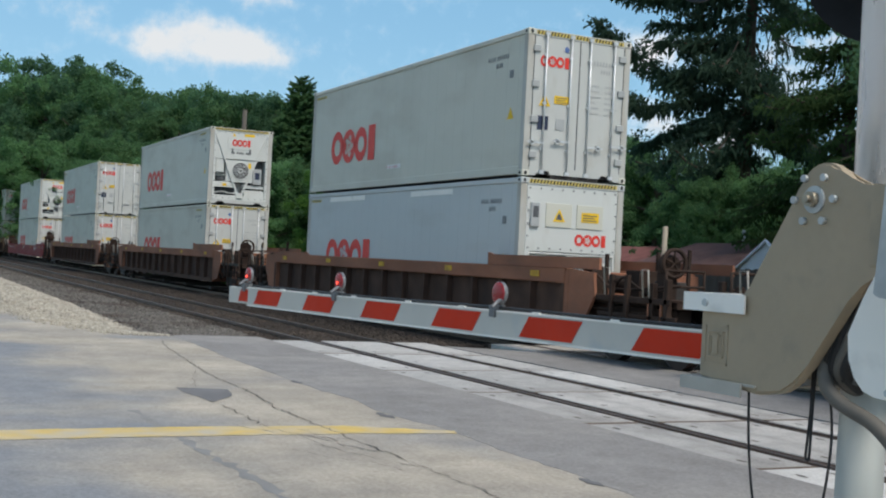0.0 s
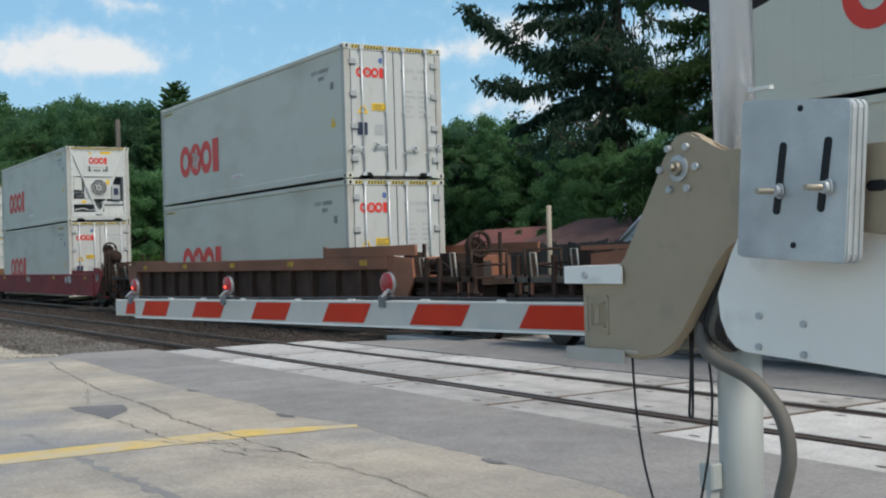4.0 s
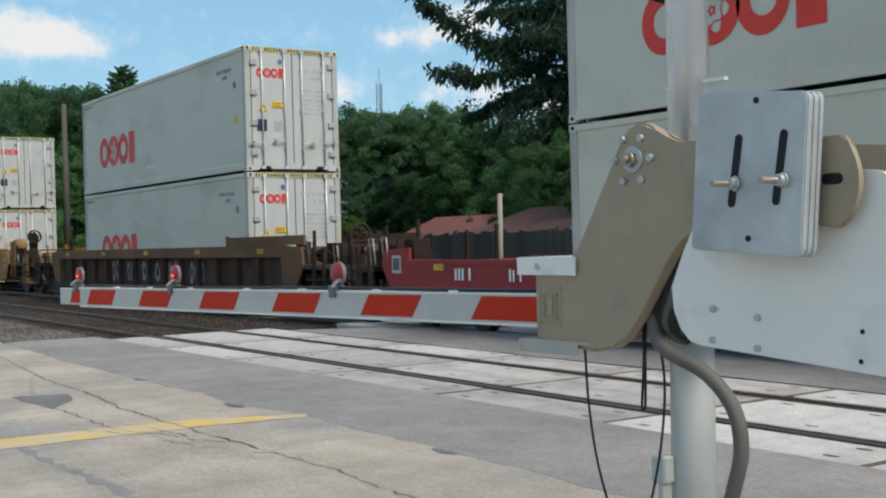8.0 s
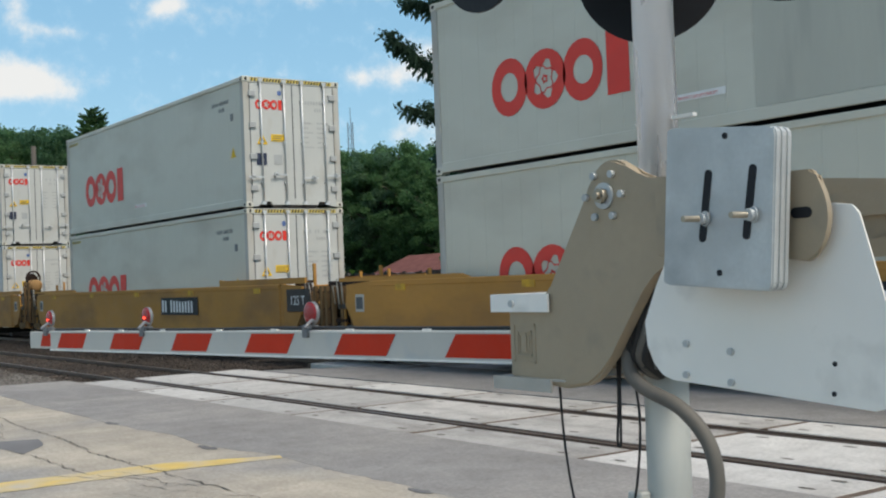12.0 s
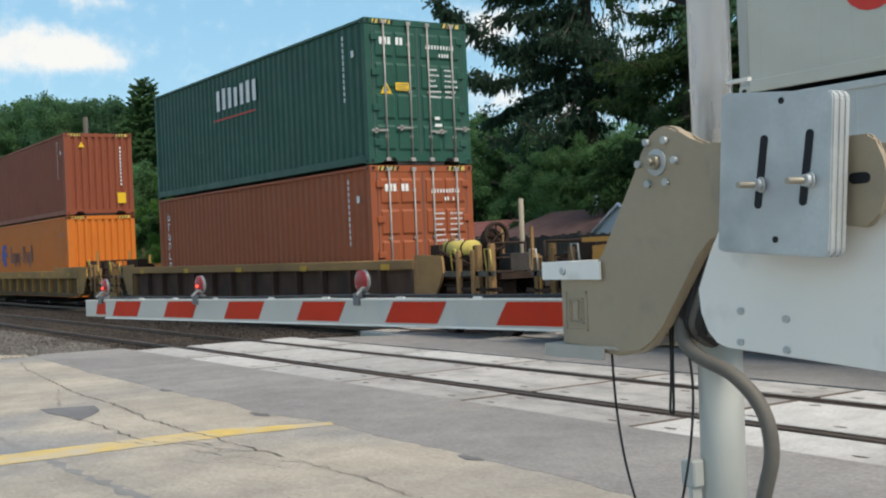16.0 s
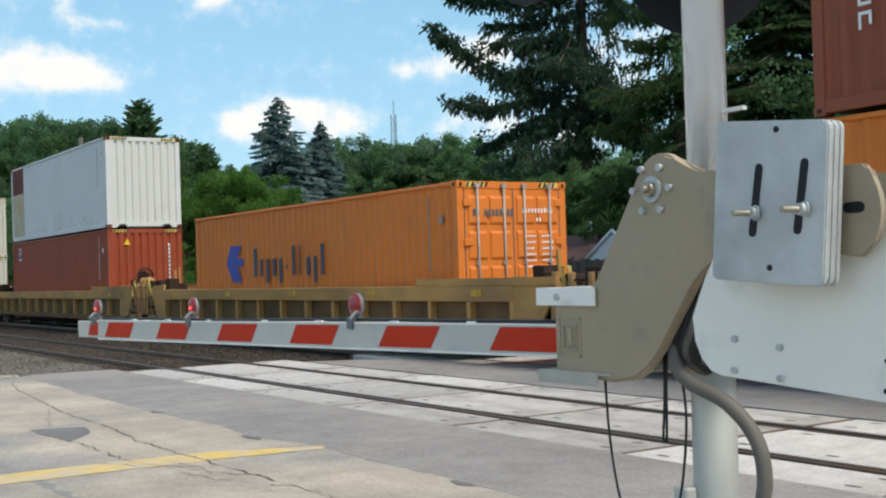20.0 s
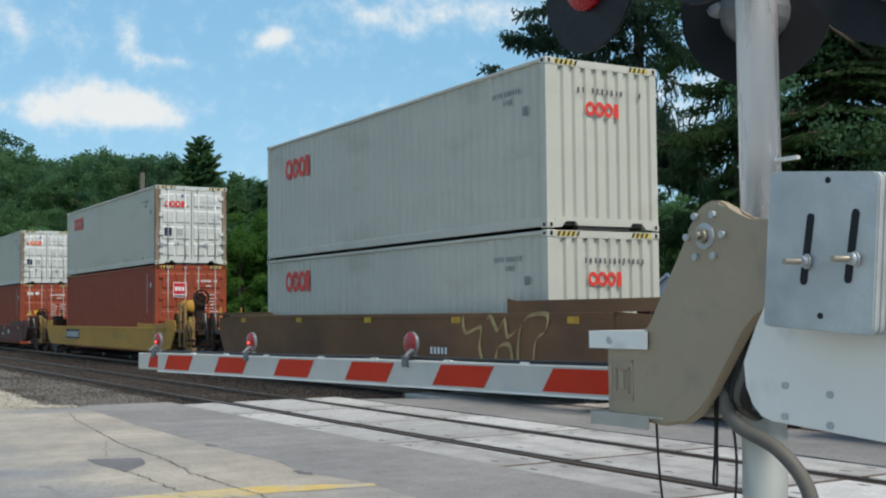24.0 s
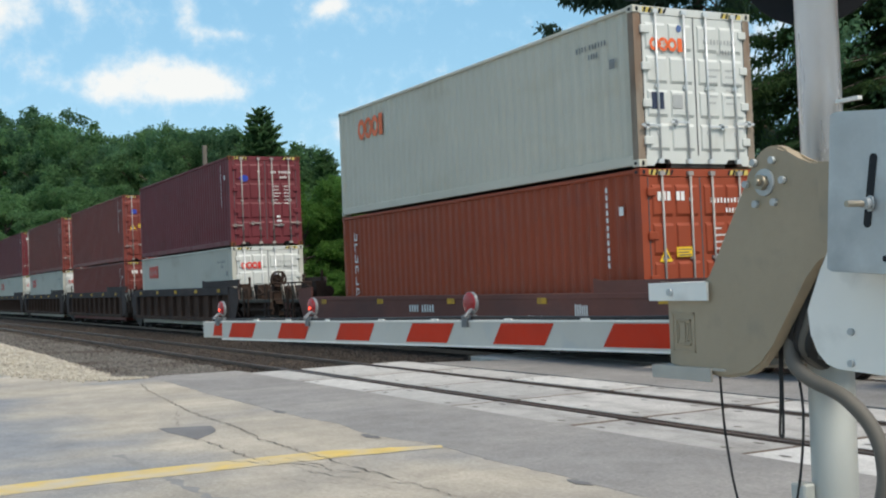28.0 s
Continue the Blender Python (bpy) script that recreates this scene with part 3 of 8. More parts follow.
asphalt = flat("asphalt_strip", [(-2.2, 6.668), (-20.9, 6.668), (-21.05, 5.3), (-20.8, 5.05)] + EDGE[::-1] + [(-2.2, 4.86)], 0.002, M["asphalt"], "grey asphalt strip along the crossing panels", "asphalt", thick=0.3)
flat("asphalt_between", ragged([(8, 9.76), (-19.4, 9.76)], 0.025, 0.5, 7) + ragged([(-17.9, 11.84), (8, 11.84)], 0.012, 0.5, 8), 0.006, M["asphalt"], "grey asphalt between the two tracks", "asphalt", thick=0.3)
flat("asphalt_beyond", [(-19.6, 14.45), (8, 14.45), (8, 19), (-18.5, 19)], -0.002, M["asphalt"], "grey asphalt road beyond the far track", "asphalt", thick=0.3)
flat("shoulder", [(-3.4, -30), (25, -30), (25, 6.668), (-2.2, 6.668), (-2.2, 4.86), (-3.9, 4.86), (-3.4, 1.2)], -0.012, M["shoulder_gravel"], "grey gravel shoulder round the gate mast", "gravel", thick=0.3)

# raised trackbed with sloping shoulders on both sides of the crossing
for nm, xa, xb in (("trackbed_west", -420, -20.3), ("trackbed_east", 8.1, 260)):
    bm = B()
    prof = [(2.0, -0.33), (5.0, -0.10), (6.6, -0.10), (7.2, -0.085), (9.6, -0.085), (10.3, -0.13), (10.8, -0.13), (11.4, -0.085), (14.0, -0.085), (14.8, -0.14), (17.5, -0.33)]
    ring = [[bm.verts.new((x, y, z)) for y, z in prof] for x in (xa, xb)]
    for k in range(len(prof) - 1):
        bm.faces.new((ring[0][k], ring[1][k], ring[1][k + 1], ring[0][k + 1]))
    tagged(part(nm, bm, M["ballast_bed"]), "grey stone ballast bed under the tracks", "trackbed", "", "structure")


def scatter(name, n, place, size, material, label, seed):
    """Many loose stones joined into one thing."""
    r = random.Random(seed)
    verts, faces = [], []
    for _ in range(n):
        x, y, z = place(r)
        s = size * r.uniform(0.55, 1.5)
        k = len(verts)
        p = [Vector((r.gauss(0, 1), r.gauss(0, 1), r.gauss(0, 1))).normalized() * s * r.uniform(0.7, 1.1) for _ in range(2)]
        a = r.uniform(0, 6.3)
        for i in range(3):
            verts.append((x + math.cos(a + i * 2.1) * s * r.uniform(.7, 1.2), y + math.sin(a + i * 2.1) * s * r.uniform(.7, 1.2), z - s * 0.3))
        for i in range(3):
            verts.append((x + math.cos(a + 0.9 + i * 2.1) * s * r.uniform(.4, .9), y + math.sin(a + 0.9 + i * 2.1) * s * r.uniform(.4, .9), z + s * r.uniform(0.4, 0.75)))
        faces += [(k + 3, k + 4, k + 5), (k, k + 1, k + 3), (k + 1, k + 4, k + 3), (k + 1, k + 2, k + 4), (k + 2, k + 5, k + 4), (k + 2, k, k + 5), (k, k + 3, k + 5)]
    me = bpy.data.meshes.new(name)
    me.from_pydata(verts, [], faces)
    me.materials.append(material)
    return tagged(new(name, me), label, "gravel", "", "stuff")


def bed_place(r):
    x = -20.6 - 55 * r.random() ** 1.7
    y = r.uniform(4.2, 7.0)
    z = -0.10 if y > 5 else -0.10 - (5 - y) * 0.077
    return x, y, z + 0.012


scatter("track_stones", 12000, lambda r: (-20.6 - 50 * r.random() ** 1.7, r.uniform(6.9, 11.6), -0.09), 0.036, M["ballast_dark"], "oil-darkened stones between the rails", 24)
scatter("ballast_stones", 15000, bed_place, 0.036, M["ballast"], "crushed grey ballast stones beside the rails", 21)
scatter("white_gravel_heap", 9000, lambda r: (lambda t, q: (-23.2 - 42 * t, 3.45 + 0.05 * (42 * t) ** 0.7 + q * (1.5 + 0.5 * t) - 0.6 * t, -0.12 + 0.14 * math.sin(math.pi * min(1, max(0, q))) * min(1.0, 4 * t + 0.15)))(r.random() ** 1.5, r.random()), 0.05, M["gravel"], "heap of pale crushed limestone at the road edge", 22)
bm = B()
top = []
for i in range(22):
    t = i / 21
    y0 = 3.3 + 0.05 * (42 * t) ** 0.7 - 0.6 * t
    w = 1.7 + 0.5 * t
    top.append([bm.verts.new((-22.9 - 42 * t, y0 + w * q, -0.14 + 0.13 * math.sin(math.pi * q) * min(1.0, 4 * t) + (0.03 if 0 < q < 1 and t > 0 else -0.12))) for q in (0, 0.2, 0.5, 0.8, 1)])
for a, b in zip(top, top[1:]):
    for k in range(4):
        bm.faces.new((a[k], a[k + 1], b[k + 1], b[k]))
tagged(part("white_gravel_bed", bm, M["gravel"]), "pale limestone gravel strip beside the road", "gravel", "", "structure")
scatter("shoulder_stones", 2600, lambda r: (r.uniform(-3.3, 1.5), r.uniform(2.2, 6.6), 0.0), 0.020, M["gravel"], "small loose stones on the gate shoulder", 23)

def rim_place(r):
    k = r.random() * 4.999
    pts = ((-20.7, 4.9), (-21.5, 4.3), (-24.6, 3.4), (-30.8, 3.05), (-36.0, 2.6), (-44.0, 2.2))
    (xa, ya), (xb, yb) = pts[int(k)], pts[int(k) + 1]
    t = k % 1
    return xa + (xb - xa) * t, ya + (yb - ya) * t - abs(r.gauss(0, 0.28)) + 0.12, 0.012


scatter("loose_gravel", 3600, rim_place, 0.026, M["gravel"], "loose pale gravel spilled over the road edge", 26)

# rails on both tracks: foot, web and head, with a bright worn top
RAILS = (7.4475, 8.9525, 11.945, 13.45)
for k, y in enumerate(RAILS):
    bm = B()
    box(bm, -420, 260, y - 0.07, y + 0.07, -0.178, -0.155)
    box(bm, -420, 260, y - 0.012, y + 0.012, -0.155, -0.04)
    box(bm, -420, 260, y - 0.036, y + 0.036, -0.04, -0.004)
    r = part("rail", bm, M["rail"])
    tagged(r, "rusty steel rail with a polished running top", "rail", "rails", "structure")
    part("running_top", boxes((-420, 260, y - 0.03, y + 0.03, -0.004, 0.0)), M["rail_top"], r)
# wooden ties where they show, west of the crossing
tie_me = finish(rounded(boxes((-0.115, 0.115, -1.3, 1.3, -0.17, 0)), 0.012), "tie", M["tie"])
tr = random.Random(11)
for yc, nm in ((8.20, "near_track"), (12.70, "far_track")):
    base = new(nm)
    tagged(base, "dark creosoted wooden ties under the rails", "railway ties", "", "structure")
    for k in range(150):
        o = piece("tie", tie_me, base, (-20.75 - k * 0.53, yc + tr.uniform(-0.04, 0.04), -0.085 + tr.uniform(-0.012, 0.006)))
        o.rotation_euler = (0, 0, tr.uniform(-0.02, 0.02))

# crossing panels of precast concrete with lifting slots, and rubber beside the rails
PX = [-20.25 + 2.56 * k for k in range(11)]


def panel_mesh(name, w, slots, material="panel"):
    bm = grown(0.045, 2.515, 0, w, -0.2, 0.0, 0.008)
    for u, v in slots:
        c = [bm.verts.new((u + math.cos(q) * 0.075, v + math.sin(q) * 0.027, 0.0025)) for q in [i * math.tau / 10 for i in range(10)]]
        f = bm.faces.new(c)
        f.material_index = 1
    me = finish(bm, name, M[material])
    me.materials.append(M["crack"])
    return me


SIDE_SLOTS = [(0.35, 0.16), (2.2, 0.16), (0.35, 0.53), (2.2, 0.53)]
MID_SLOTS = [(0.35, 0.15), (2.2, 0.15), (0.35, 0.98), (2.2, 0.98), (1.28, 0.15), (1.28, 0.98)]
side_me = {k: panel_mesh("side_panel", 0.67, SIDE_SLOTS, k) for k in ("panel", "panel_oily_shaded")}
mid_me = {k: panel_mesh("gauge_panel", 1.13, MID_SLOTS, k) for k in ("panel", "panel_oily_shaded")}
for yc, nm in ((8.20, "crossing_near"), (12.70, "crossing_far")):
    base = new(nm)
    tagged(base, "pale precast concrete crossing panels between the rails", "crossing panels", "", "structure")
    for k, x in enumerate(PX):
        # dark mix: oil stains on near panels, painted train shade on the far row
        m = "panel_oily_shaded" if yc > 10 or k in (3, 4) else "panel"
        piece("panel", side_me[m], base, (x, yc - 1.5275, -0.003 + tr.uniform(-0.004, 0.004)))
        piece("panel", mid_me[m], base, (x, yc - 0.565, -0.003 + tr.uniform(-0.004, 0.004)))
        piece("panel", side_me[m], base, (x, yc + 0.8575, -0.003 + tr.uniform(-0.004, 0.004)))
    for y0, y1 in ((-0.857, -0.79), (-0.712, -0.566), (0.566, 0.712), (0.79, 0.857)):
        part("flange_rubber", boxes((-20.25, 8.0, yc + y0, yc + y1, -0.2, -0.014)), M["rubber"], base)
    for x in PX + [PX[-1] + 2.56]:
        for y0, y1 in ((-1.53, -0.86), (-0.563, 0.563), (0.86, 1.53)):
            part("joint_filler", boxes((x - 0.043, x + 0.043, yc + y0, yc + y1, -0.2, -0.006)), M["joint_dirt"], base)
    part("panel_bed", boxes((-20.25, 8.0, yc - 1.53, yc + 1.53, -0.3, -0.2)), M["rubber"], base)

# yellow centre line, worn, in two stripes that have nearly grown together
pts = ragged([(-10.17, -14), (-10.17, 2.4), (-10.1, 4.1), (-9.80, 4.7), (-9.66, 5.03)], 0.04, 0.12, 31) + ragged([(-9.49, 5.0), (-9.63, 4.1), (-9.66, 2.4), (-9.66, -14)], 0.04, 0.12, 32)
flat("centre_line", pts, 0.004, M["yellow_line"], "worn broad yellow centre line on the concrete", "road marking")
flat("tar_patch", [(-13.07, 3.26), (-12.95, 3.6), (-12.88, 3.80), (-12.5, 3.74), (-12.27, 3.67), (-11.95, 3.45), (-11.78, 3.33), (-12.19, 3.31), (-12.6, 3.24)], 0.004, M["tar"], "dark tar patch in the concrete", "road patch")
for x, y, s in ((-10.7, 4.78, 0.13), (-13.6, 4.86, 0.12), (-7.2, 4.9, 0.1)):
    flat("asphalt_spill", [(x + s * math.cos(a) * (1.6 + 0.3 * math.sin(3 * a)), y + s * 0.45 * math.sin(a) * (1 + 0.3 * math.cos(5 * a))) for a in [i * math.tau / 14 for i in range(14)]], 0.005, M["tar"], "dark asphalt spilled over the joint", "road patch")


def crack(name, pts, w, seed, material="crack", label="dark irregular crack in the concrete road"):
    r = random.Random(seed)
    c = ragged(pts, 0.028, 0.09, seed)
    ws = [w * (0.8 if material == "crack" else 1.0) * r.uniform(0.1, 1.5) for _ in c]
    zc = 0.0065 if material == "crack" else 0.002
    bm = B()
    a = [bm.verts.new((x, y - q, zc)) for (x, y), q in zip(c, ws)]
    b = [bm.verts.new((x, y + q, zc)) for (x, y), q in zip(c, ws)]
    for k in range(len(c) - 1):
        bm.faces.new((a[k], a[k + 1], b[k + 1], b[k]))
    return tagged(part(name, bm, M[material]), label, "crack", "cracks", "structure")


crack("crack", [(-19.6, 4.6), (-18.2, 4.37), (-14.4, 4.0), (-12.9, 4.0), (-11.3, 3.86), (-10.1, 3.87), (-9.0, 3.89), (-7.9, 3.93), (-7.0, 3.94), (-6.3, 3.88), (-5.3, 3.92)], 0.0095, 1)
crack("crack", [(-11.9, 3.32), (-11.7, 3.37), (-10.7, 3.38), (-10.0, 3.34), (-9.6, 3.53), (-9.05, 3.70), (-8.7, 3.85)], 0.0085, 2)
crack("crack", [(-10.2, 3.1), (-9.75, 3.36), (-9.5, 3.62), (-9.3, 3.88)], 0.0080, 3)
crack("crack", [(-9.6, 3.53), (-9.3, 3.5), (-8.8, 3.55), (-8.3, 3.75), (-8.0, 3.9)], 0.0060, 4)
crack("crack", [(-9.9, 3.6), (-9.5, 3.7), (-9.2, 3.72), (-8.9, 3.62)], 0.0060, 9)
crack("crack", [(-8.9, 3.2), (-8.5, 3.35), (-8.25, 3.62), (-7.9, 3.70)], 0.0040, 10)
crack("crack", [(-7.55, 2.2), (-7.62, 2.58), (-7.74, 2.91), (-7.71, 3.32), (-7.8, 3.6)], 0.0070, 5)
# broad grey band, darker than the concrete around it
crack("joint_stain", [(-11.3, 2.42), (-10.1, 2.44), (-9.1, 2.48), (-8.1, 2.53), (-6.6, 2.56)], 0.045, 6, "joint", "soft grey band across the concrete")
crack("crack", [(-6.9, 3.3), (-6.3, 3.1), (-5.6, 3.15)], 0.0030, 7)
crack("crack", [(-16.6, 2.0), (-15.9, 3.1), (-14.8, 3.4)], 0.0030, 8)
crack("crack", [(-14.9, 3.95), (-13.2, 3.5), (-12.9, 3.3)], 0.0045, 11)

# ---- the train: containers and well cars ----
L40, HALF = 12.192, 1.219
SIDE = lambda u, v, d: (u, -HALF - d, v)
YT = 12.697


def oval(cu, cv, ru, rv, n=22, a0=0.0, a1=math.tau):
    return [(cu + ru * math.cos(a0 + (a1 - a0) * k / n), cv + rv * math.sin(a0 + (a1 - a0) * k / n)) for k in range(n + (a1 - a0 < 6.2))]


def band(bm, outer, inner, at, closed=True):
    a = [bm.verts.new(at(u, v, 0.003)) for u, v in outer]
    b = [bm.verts.new(at(u, v, 0.003)) for u, v in inner]
    n = len(a)
    for k in range(n if closed else n - 1):
        bm.faces.new((a[k], a[(k + 1) % n], b[(k + 1) % n], b[k]))


def sheet(bm, poly, at, d=0.003):
    bm.faces.new([bm.verts.new(at(u, v, d)) for u, v in poly])


def rect(bm, u0, u1, v0, v1, at, d=0.003):
    sheet(bm, [(u0, v0), (u1, v0), (u1, v1), (u0, v1)], at, d)


def emblem(bm, u, v, w, h, at):
    """The carrier's red mark as plain shapes: three rings and an upright block; a small flower sits in the second ring."""
    e = w / 3.72
    band(bm, oval(u + e * 0.5, v + h / 2, e * 0.52, h / 2), oval(u + e * 0.5, v + h / 2, e * 0.25, h * 0.25), at)
    band(bm, oval(u + e * 1.5, v + h / 2, e * 0.56, h / 2), [(u + e * 1.5 + e * (0.30 + 0.06 * math.cos(5 * a)) * math.cos(a), v + h / 2 + h * (0.29 + 0.06 * math.cos(5 * a)) * math.sin(a)) for a in [k * math.tau / 22 for k in range(22)]], at)
    petal = lambda q, w5: [(u + e * 1.5 + e * (q + w5 * math.cos(5 * a + 3.14)) * math.cos(a), v + h / 2 + h * (q + w5 * math.cos(5 * a + 3.14)) * 0.96 * math.sin(a)) for a in [k * math.tau / 30 for k in range(30)]]
    band(bm, petal(0.225, 0.04), petal(0.195, 0.036), at)
    band(bm, petal(0.075, 0.015), petal(0.035, 0.01), at)
    band(bm, oval(u + e * 2.48, v + h / 2, e * 0.50, h / 2), oval(u + e * 2.5, v + h / 2, e * 0.25, h * 0.23), at)
    rect(bm, u + e * 3.08, u + w - e * 0.12, v, v + h, at, 0.004)


def bars(bm, u, v, w, h, n, at, seed=1, gap=0.35):
    """Unreadable writing as plain bars."""
    r = random.Random(seed)
    s = w / n
    for k in range(n):
        if r.random() < 0.12:
            continue
        rect(bm, u + k * s, u + k * s + s * (1 - gap), v, v + h * r.uniform(0.85, 1), at)


def corrugated(bm, u0, u1, v0, v1, at, pitch=0.28, deep=0.036, flat_=0.26, slope=0.24):
    n = max(2, round((u1 - u0) / pitch))
    p = (u1 - u0) / n
    line = []
    for k in range(n):
        a = u0 + k * p
        line += [(a, 0.0), (a + p * flat_, 0.0), (a + p * (flat_ + slope), -deep), (a + p * (1 - slope), -deep)]
    line.append((u1, 0.0))
    lo = [bm.verts.new(at(u, v0, d)) for u, d in line]
    hi = [bm.verts.new(at(u, v1, d)) for u, d in line]
    for k in range(len(line) - 1):
        bm.faces.new((lo[k], lo[k + 1], hi[k + 1], hi[k]))


def seams(bm, u0, u1, v0, v1, at, n):
    """A smooth insulated wall with faint shallow ribs."""
    p = (u1 - u0) / n
    line = []
    for k in range(n):
        a = u0 + k * p
        line += [(a, 0.0), (a + p * 0.44, 0.0), (a + p * 0.5, -0.006), (a + p * 0.56, 0.0)]
    line.append((u1, 0.0))
    lo = [bm.verts.new(at(u, v0, d)) for u, d in line]
    hi = [bm.verts.new(at(u, v1, d)) for u, d in line]
    for k in range(len(line) - 1):
        bm.faces.new((lo[k], lo[k + 1], hi[k + 1], hi[k]))


CAST = {}


def shared(store, key, build):
    if key not in store:
        store[key] = build()
    return store[key]


def triangle_sign(bm, u, v, s, at, d=0.004):
    sheet(bm, [(u - s * 0.55, v), (u + s * 0.55, v), (u, v + s)], at, d)


def container(label, wall, h, end, z, x0, reefer=True, seed=0, end_wall="", logo="", extras=(), logo_mat="red_logo", roof_edge="", clean=False):
    """A forty-foot box. Local x runs from -12.192 to 0 (the end that faces the crossing), y across, z from the floor of the box."""
    r = random.Random(seed + 90)
    th = new("shipping_container")
    tagged(th, label, "container", "containers on the train")
    wm, em = M[wall], M[end_wall or wall]
    rail_m = M[roof_edge or wall]
    base = 0.16
    for y, nm in ((-1, "side_wall"), (1, "side_wall")):
        bm = B()
        at = (lambda u, v, d: (u, -HALF + 0.03 - d, v)) if y < 0 else (lambda u, v, d: (u, HALF - 0.03 + d, v))
        (seams(bm, -L40 + 0.13, -0.13, base - 0.01, h - 0.05, at, 26) if reefer else corrugated(bm, -L40 + 0.13, -0.13, base - 0.01, h - 0.05, at))
        part(nm, bm, wm, th)
        part("bottom_rail", grown(-L40 + 0.17, -0.17, *sorted((y * HALF, y * (HALF - 0.06))), 0.03, base + 0.03, 0.012), wm, th)
        if y < 0:
            rail = part("top_rail", grown(-L40 + 0.17, -0.17, -HALF, -HALF + 0.07, h - 0.075 - 0.035 * reefer, h - 0.01, 0.012), wm, th)
    part("roof", boxes((-L40 + 0.05, -0.05, -HALF + 0.03, HALF - 0.03, h - 0.05, h - 0.012)), wm, th)
    part("floor", boxes((-L40 + 0.05, -0.05, -HALF + 0.05, HALF - 0.05, 0.06, 0.15)), M["dark"], th)
    part("front_wall", boxes((-L40 + 0.03, -L40 + 0.08, -HALF + 0.05, HALF - 0.05, 0.06, h - 0.05)), wm, th)
    cm = shared(CAST, (wall, seed % 4 == 3 and not reefer), lambda: finish(rounded(boxes((-0.089, 0.089, -0.081, 0.081, -0.059, 0.059)), 0.008), "corner_casting", M["rust"] if seed % 4 == 3 and not reefer else wm))
    for sx in (-L40 + 0.089, -0.089):
        for sy in (-HALF + 0.081, HALF - 0.081):
            part("corner_post", boxes((sx - 0.075, sx + 0.075, sy - 0.07, sy + 0.07, 0.11, h - 0.11)), M["post_grime"] if reefer and not roof_edge else rail_m if sx > -1 else wm, th)
            for sz in (0.059, h - 0.059):
                o = piece("corner_casting", cm, th, (sx, sy, sz))
    # holes in the castings that face the crossing
    bm = B()
    for sy in (-HALF + 0.081, HALF - 0.081):
        for sz in (0.059, h - 0.059):
            sheet(bm, oval(sy, sz, 0.03, 0.042, 10), lambda u, v, d: (0.002 + d, u, v))
    for sz in (0.059, h - 0.059):
        for su in (-0.089, -L40 + 0.089):
            sheet(bm, oval(su, sz, 0.042, 0.03, 10), SIDE)
    part("casting_holes", bm, M["black"], th, "dark slots in the corner castings")
    E = lambda u, v, d: (-0.012 + d, u, v)
    bm = B()
    slab(bm, [(-1.06, 0.02), (-0.92, 0.02), (-0.82, 0.125), (-0.62, 0.125), (-0.57, 0.055), (0.57, 0.055), (0.62, 0.125), (0.82, 0.125), (0.92, 0.02), (1.06, 0.02), (1.06, 0.19), (-1.06, 0.19)] if z > 2 else [(-1.06, 0.02), (1.06, 0.02), (1.06, 0.15), (-1.06, 0.15)], lambda u, v, d: (-0.004 - d, u, v), 0.11)
    part("end_sill", bm, em, th)
    if z > 2:
        # solid dark block in place of the shade inside the gooseneck tunnel
        part("tunnel_lip", boxes((-0.16, -0.03, -0.56, 0.56, -0.012, 0.15)), M["dark"], th, "dark block standing for the shaded gooseneck tunnel")
    part("end_header", boxes((-0.12, -0.006, -HALF + 0.16, HALF - 0.16, h - 0.13, h - 0.005)), em, th)
    hs = (h - 0.105, h - 0.025) if reefer else (h - 0.105, h - 0.02)
    bm = B()
    for ua, ub in ((-HALF + 0.19, HALF - 0.19),) if reefer else ((-HALF + 0.19, -0.62), (0.62, HALF - 0.19)):
        rect(bm, ua, ub, hs[0], hs[1], lambda u, v, d: (-0.006 + d, u, v))
    part("hazard_strip", bm, M["hazard"], th, "yellow hazard strip on the header")
    part("header_stripes", hazard_strip(-HALF + 0.2, HALF - 0.2, hs[0], hs[1], lambda u, v, d: (-0.002 + d, u, v), 0.075 if reefer else 0.1, 1.0 if reefer else 0.22), M["black"], th, "black and yellow hazard stripes")
    if end == "doors":
        doors(th, h, em, r, reefer, E, logo, logo_mat, extras)
    elif end == "unit":
        cooling_unit(th, h, E, logo_mat, r)
    elif end == "panel":
        service_panel(th, h, E, logo_mat)
    else:
        bm = B()
        corrugated(bm, -HALF + 0.15, HALF - 0.15, 0.14, h - 0.12, E, 0.235, 0.05, 0.5, 0.14)
        part("corrugated_end", bm, em, th)
        if logo:
            bm = B()
            emblem(bm, -0.38, h - 0.95, 0.74, 0.25, lambda u, v, d: (0.004 + d, u, v))
            part("end_mark", bm, M[logo_mat], th)
            bm = B()
            bars(bm, -0.55, h - 0.56, 1.45, 0.10, 14, lambda u, v, d: (0.004 + d, u, v), seed, 0.62)
            part("end_lettering", bm, M["ink"], th)
    side_marks(th, h, reefer, logo, logo_mat, extras, seed)
    return place_on_train(th, x0, z)


def hazard_strip(u0, u1, v0, v1, at, pitch=0.06, share=1.0):
    bm = B()
    n = int((u1 - u0) / pitch)
    for k in range(n):
        if share < 1 and share * n < k < n - share * n:
            continue
        a = u0 + k * pitch
        sheet(bm, [(a, v0), (a + pitch * 0.45, v0), (a + pitch * 0.8, v1), (a + pitch * 0.35, v1)], at, 0.003)
    return bm


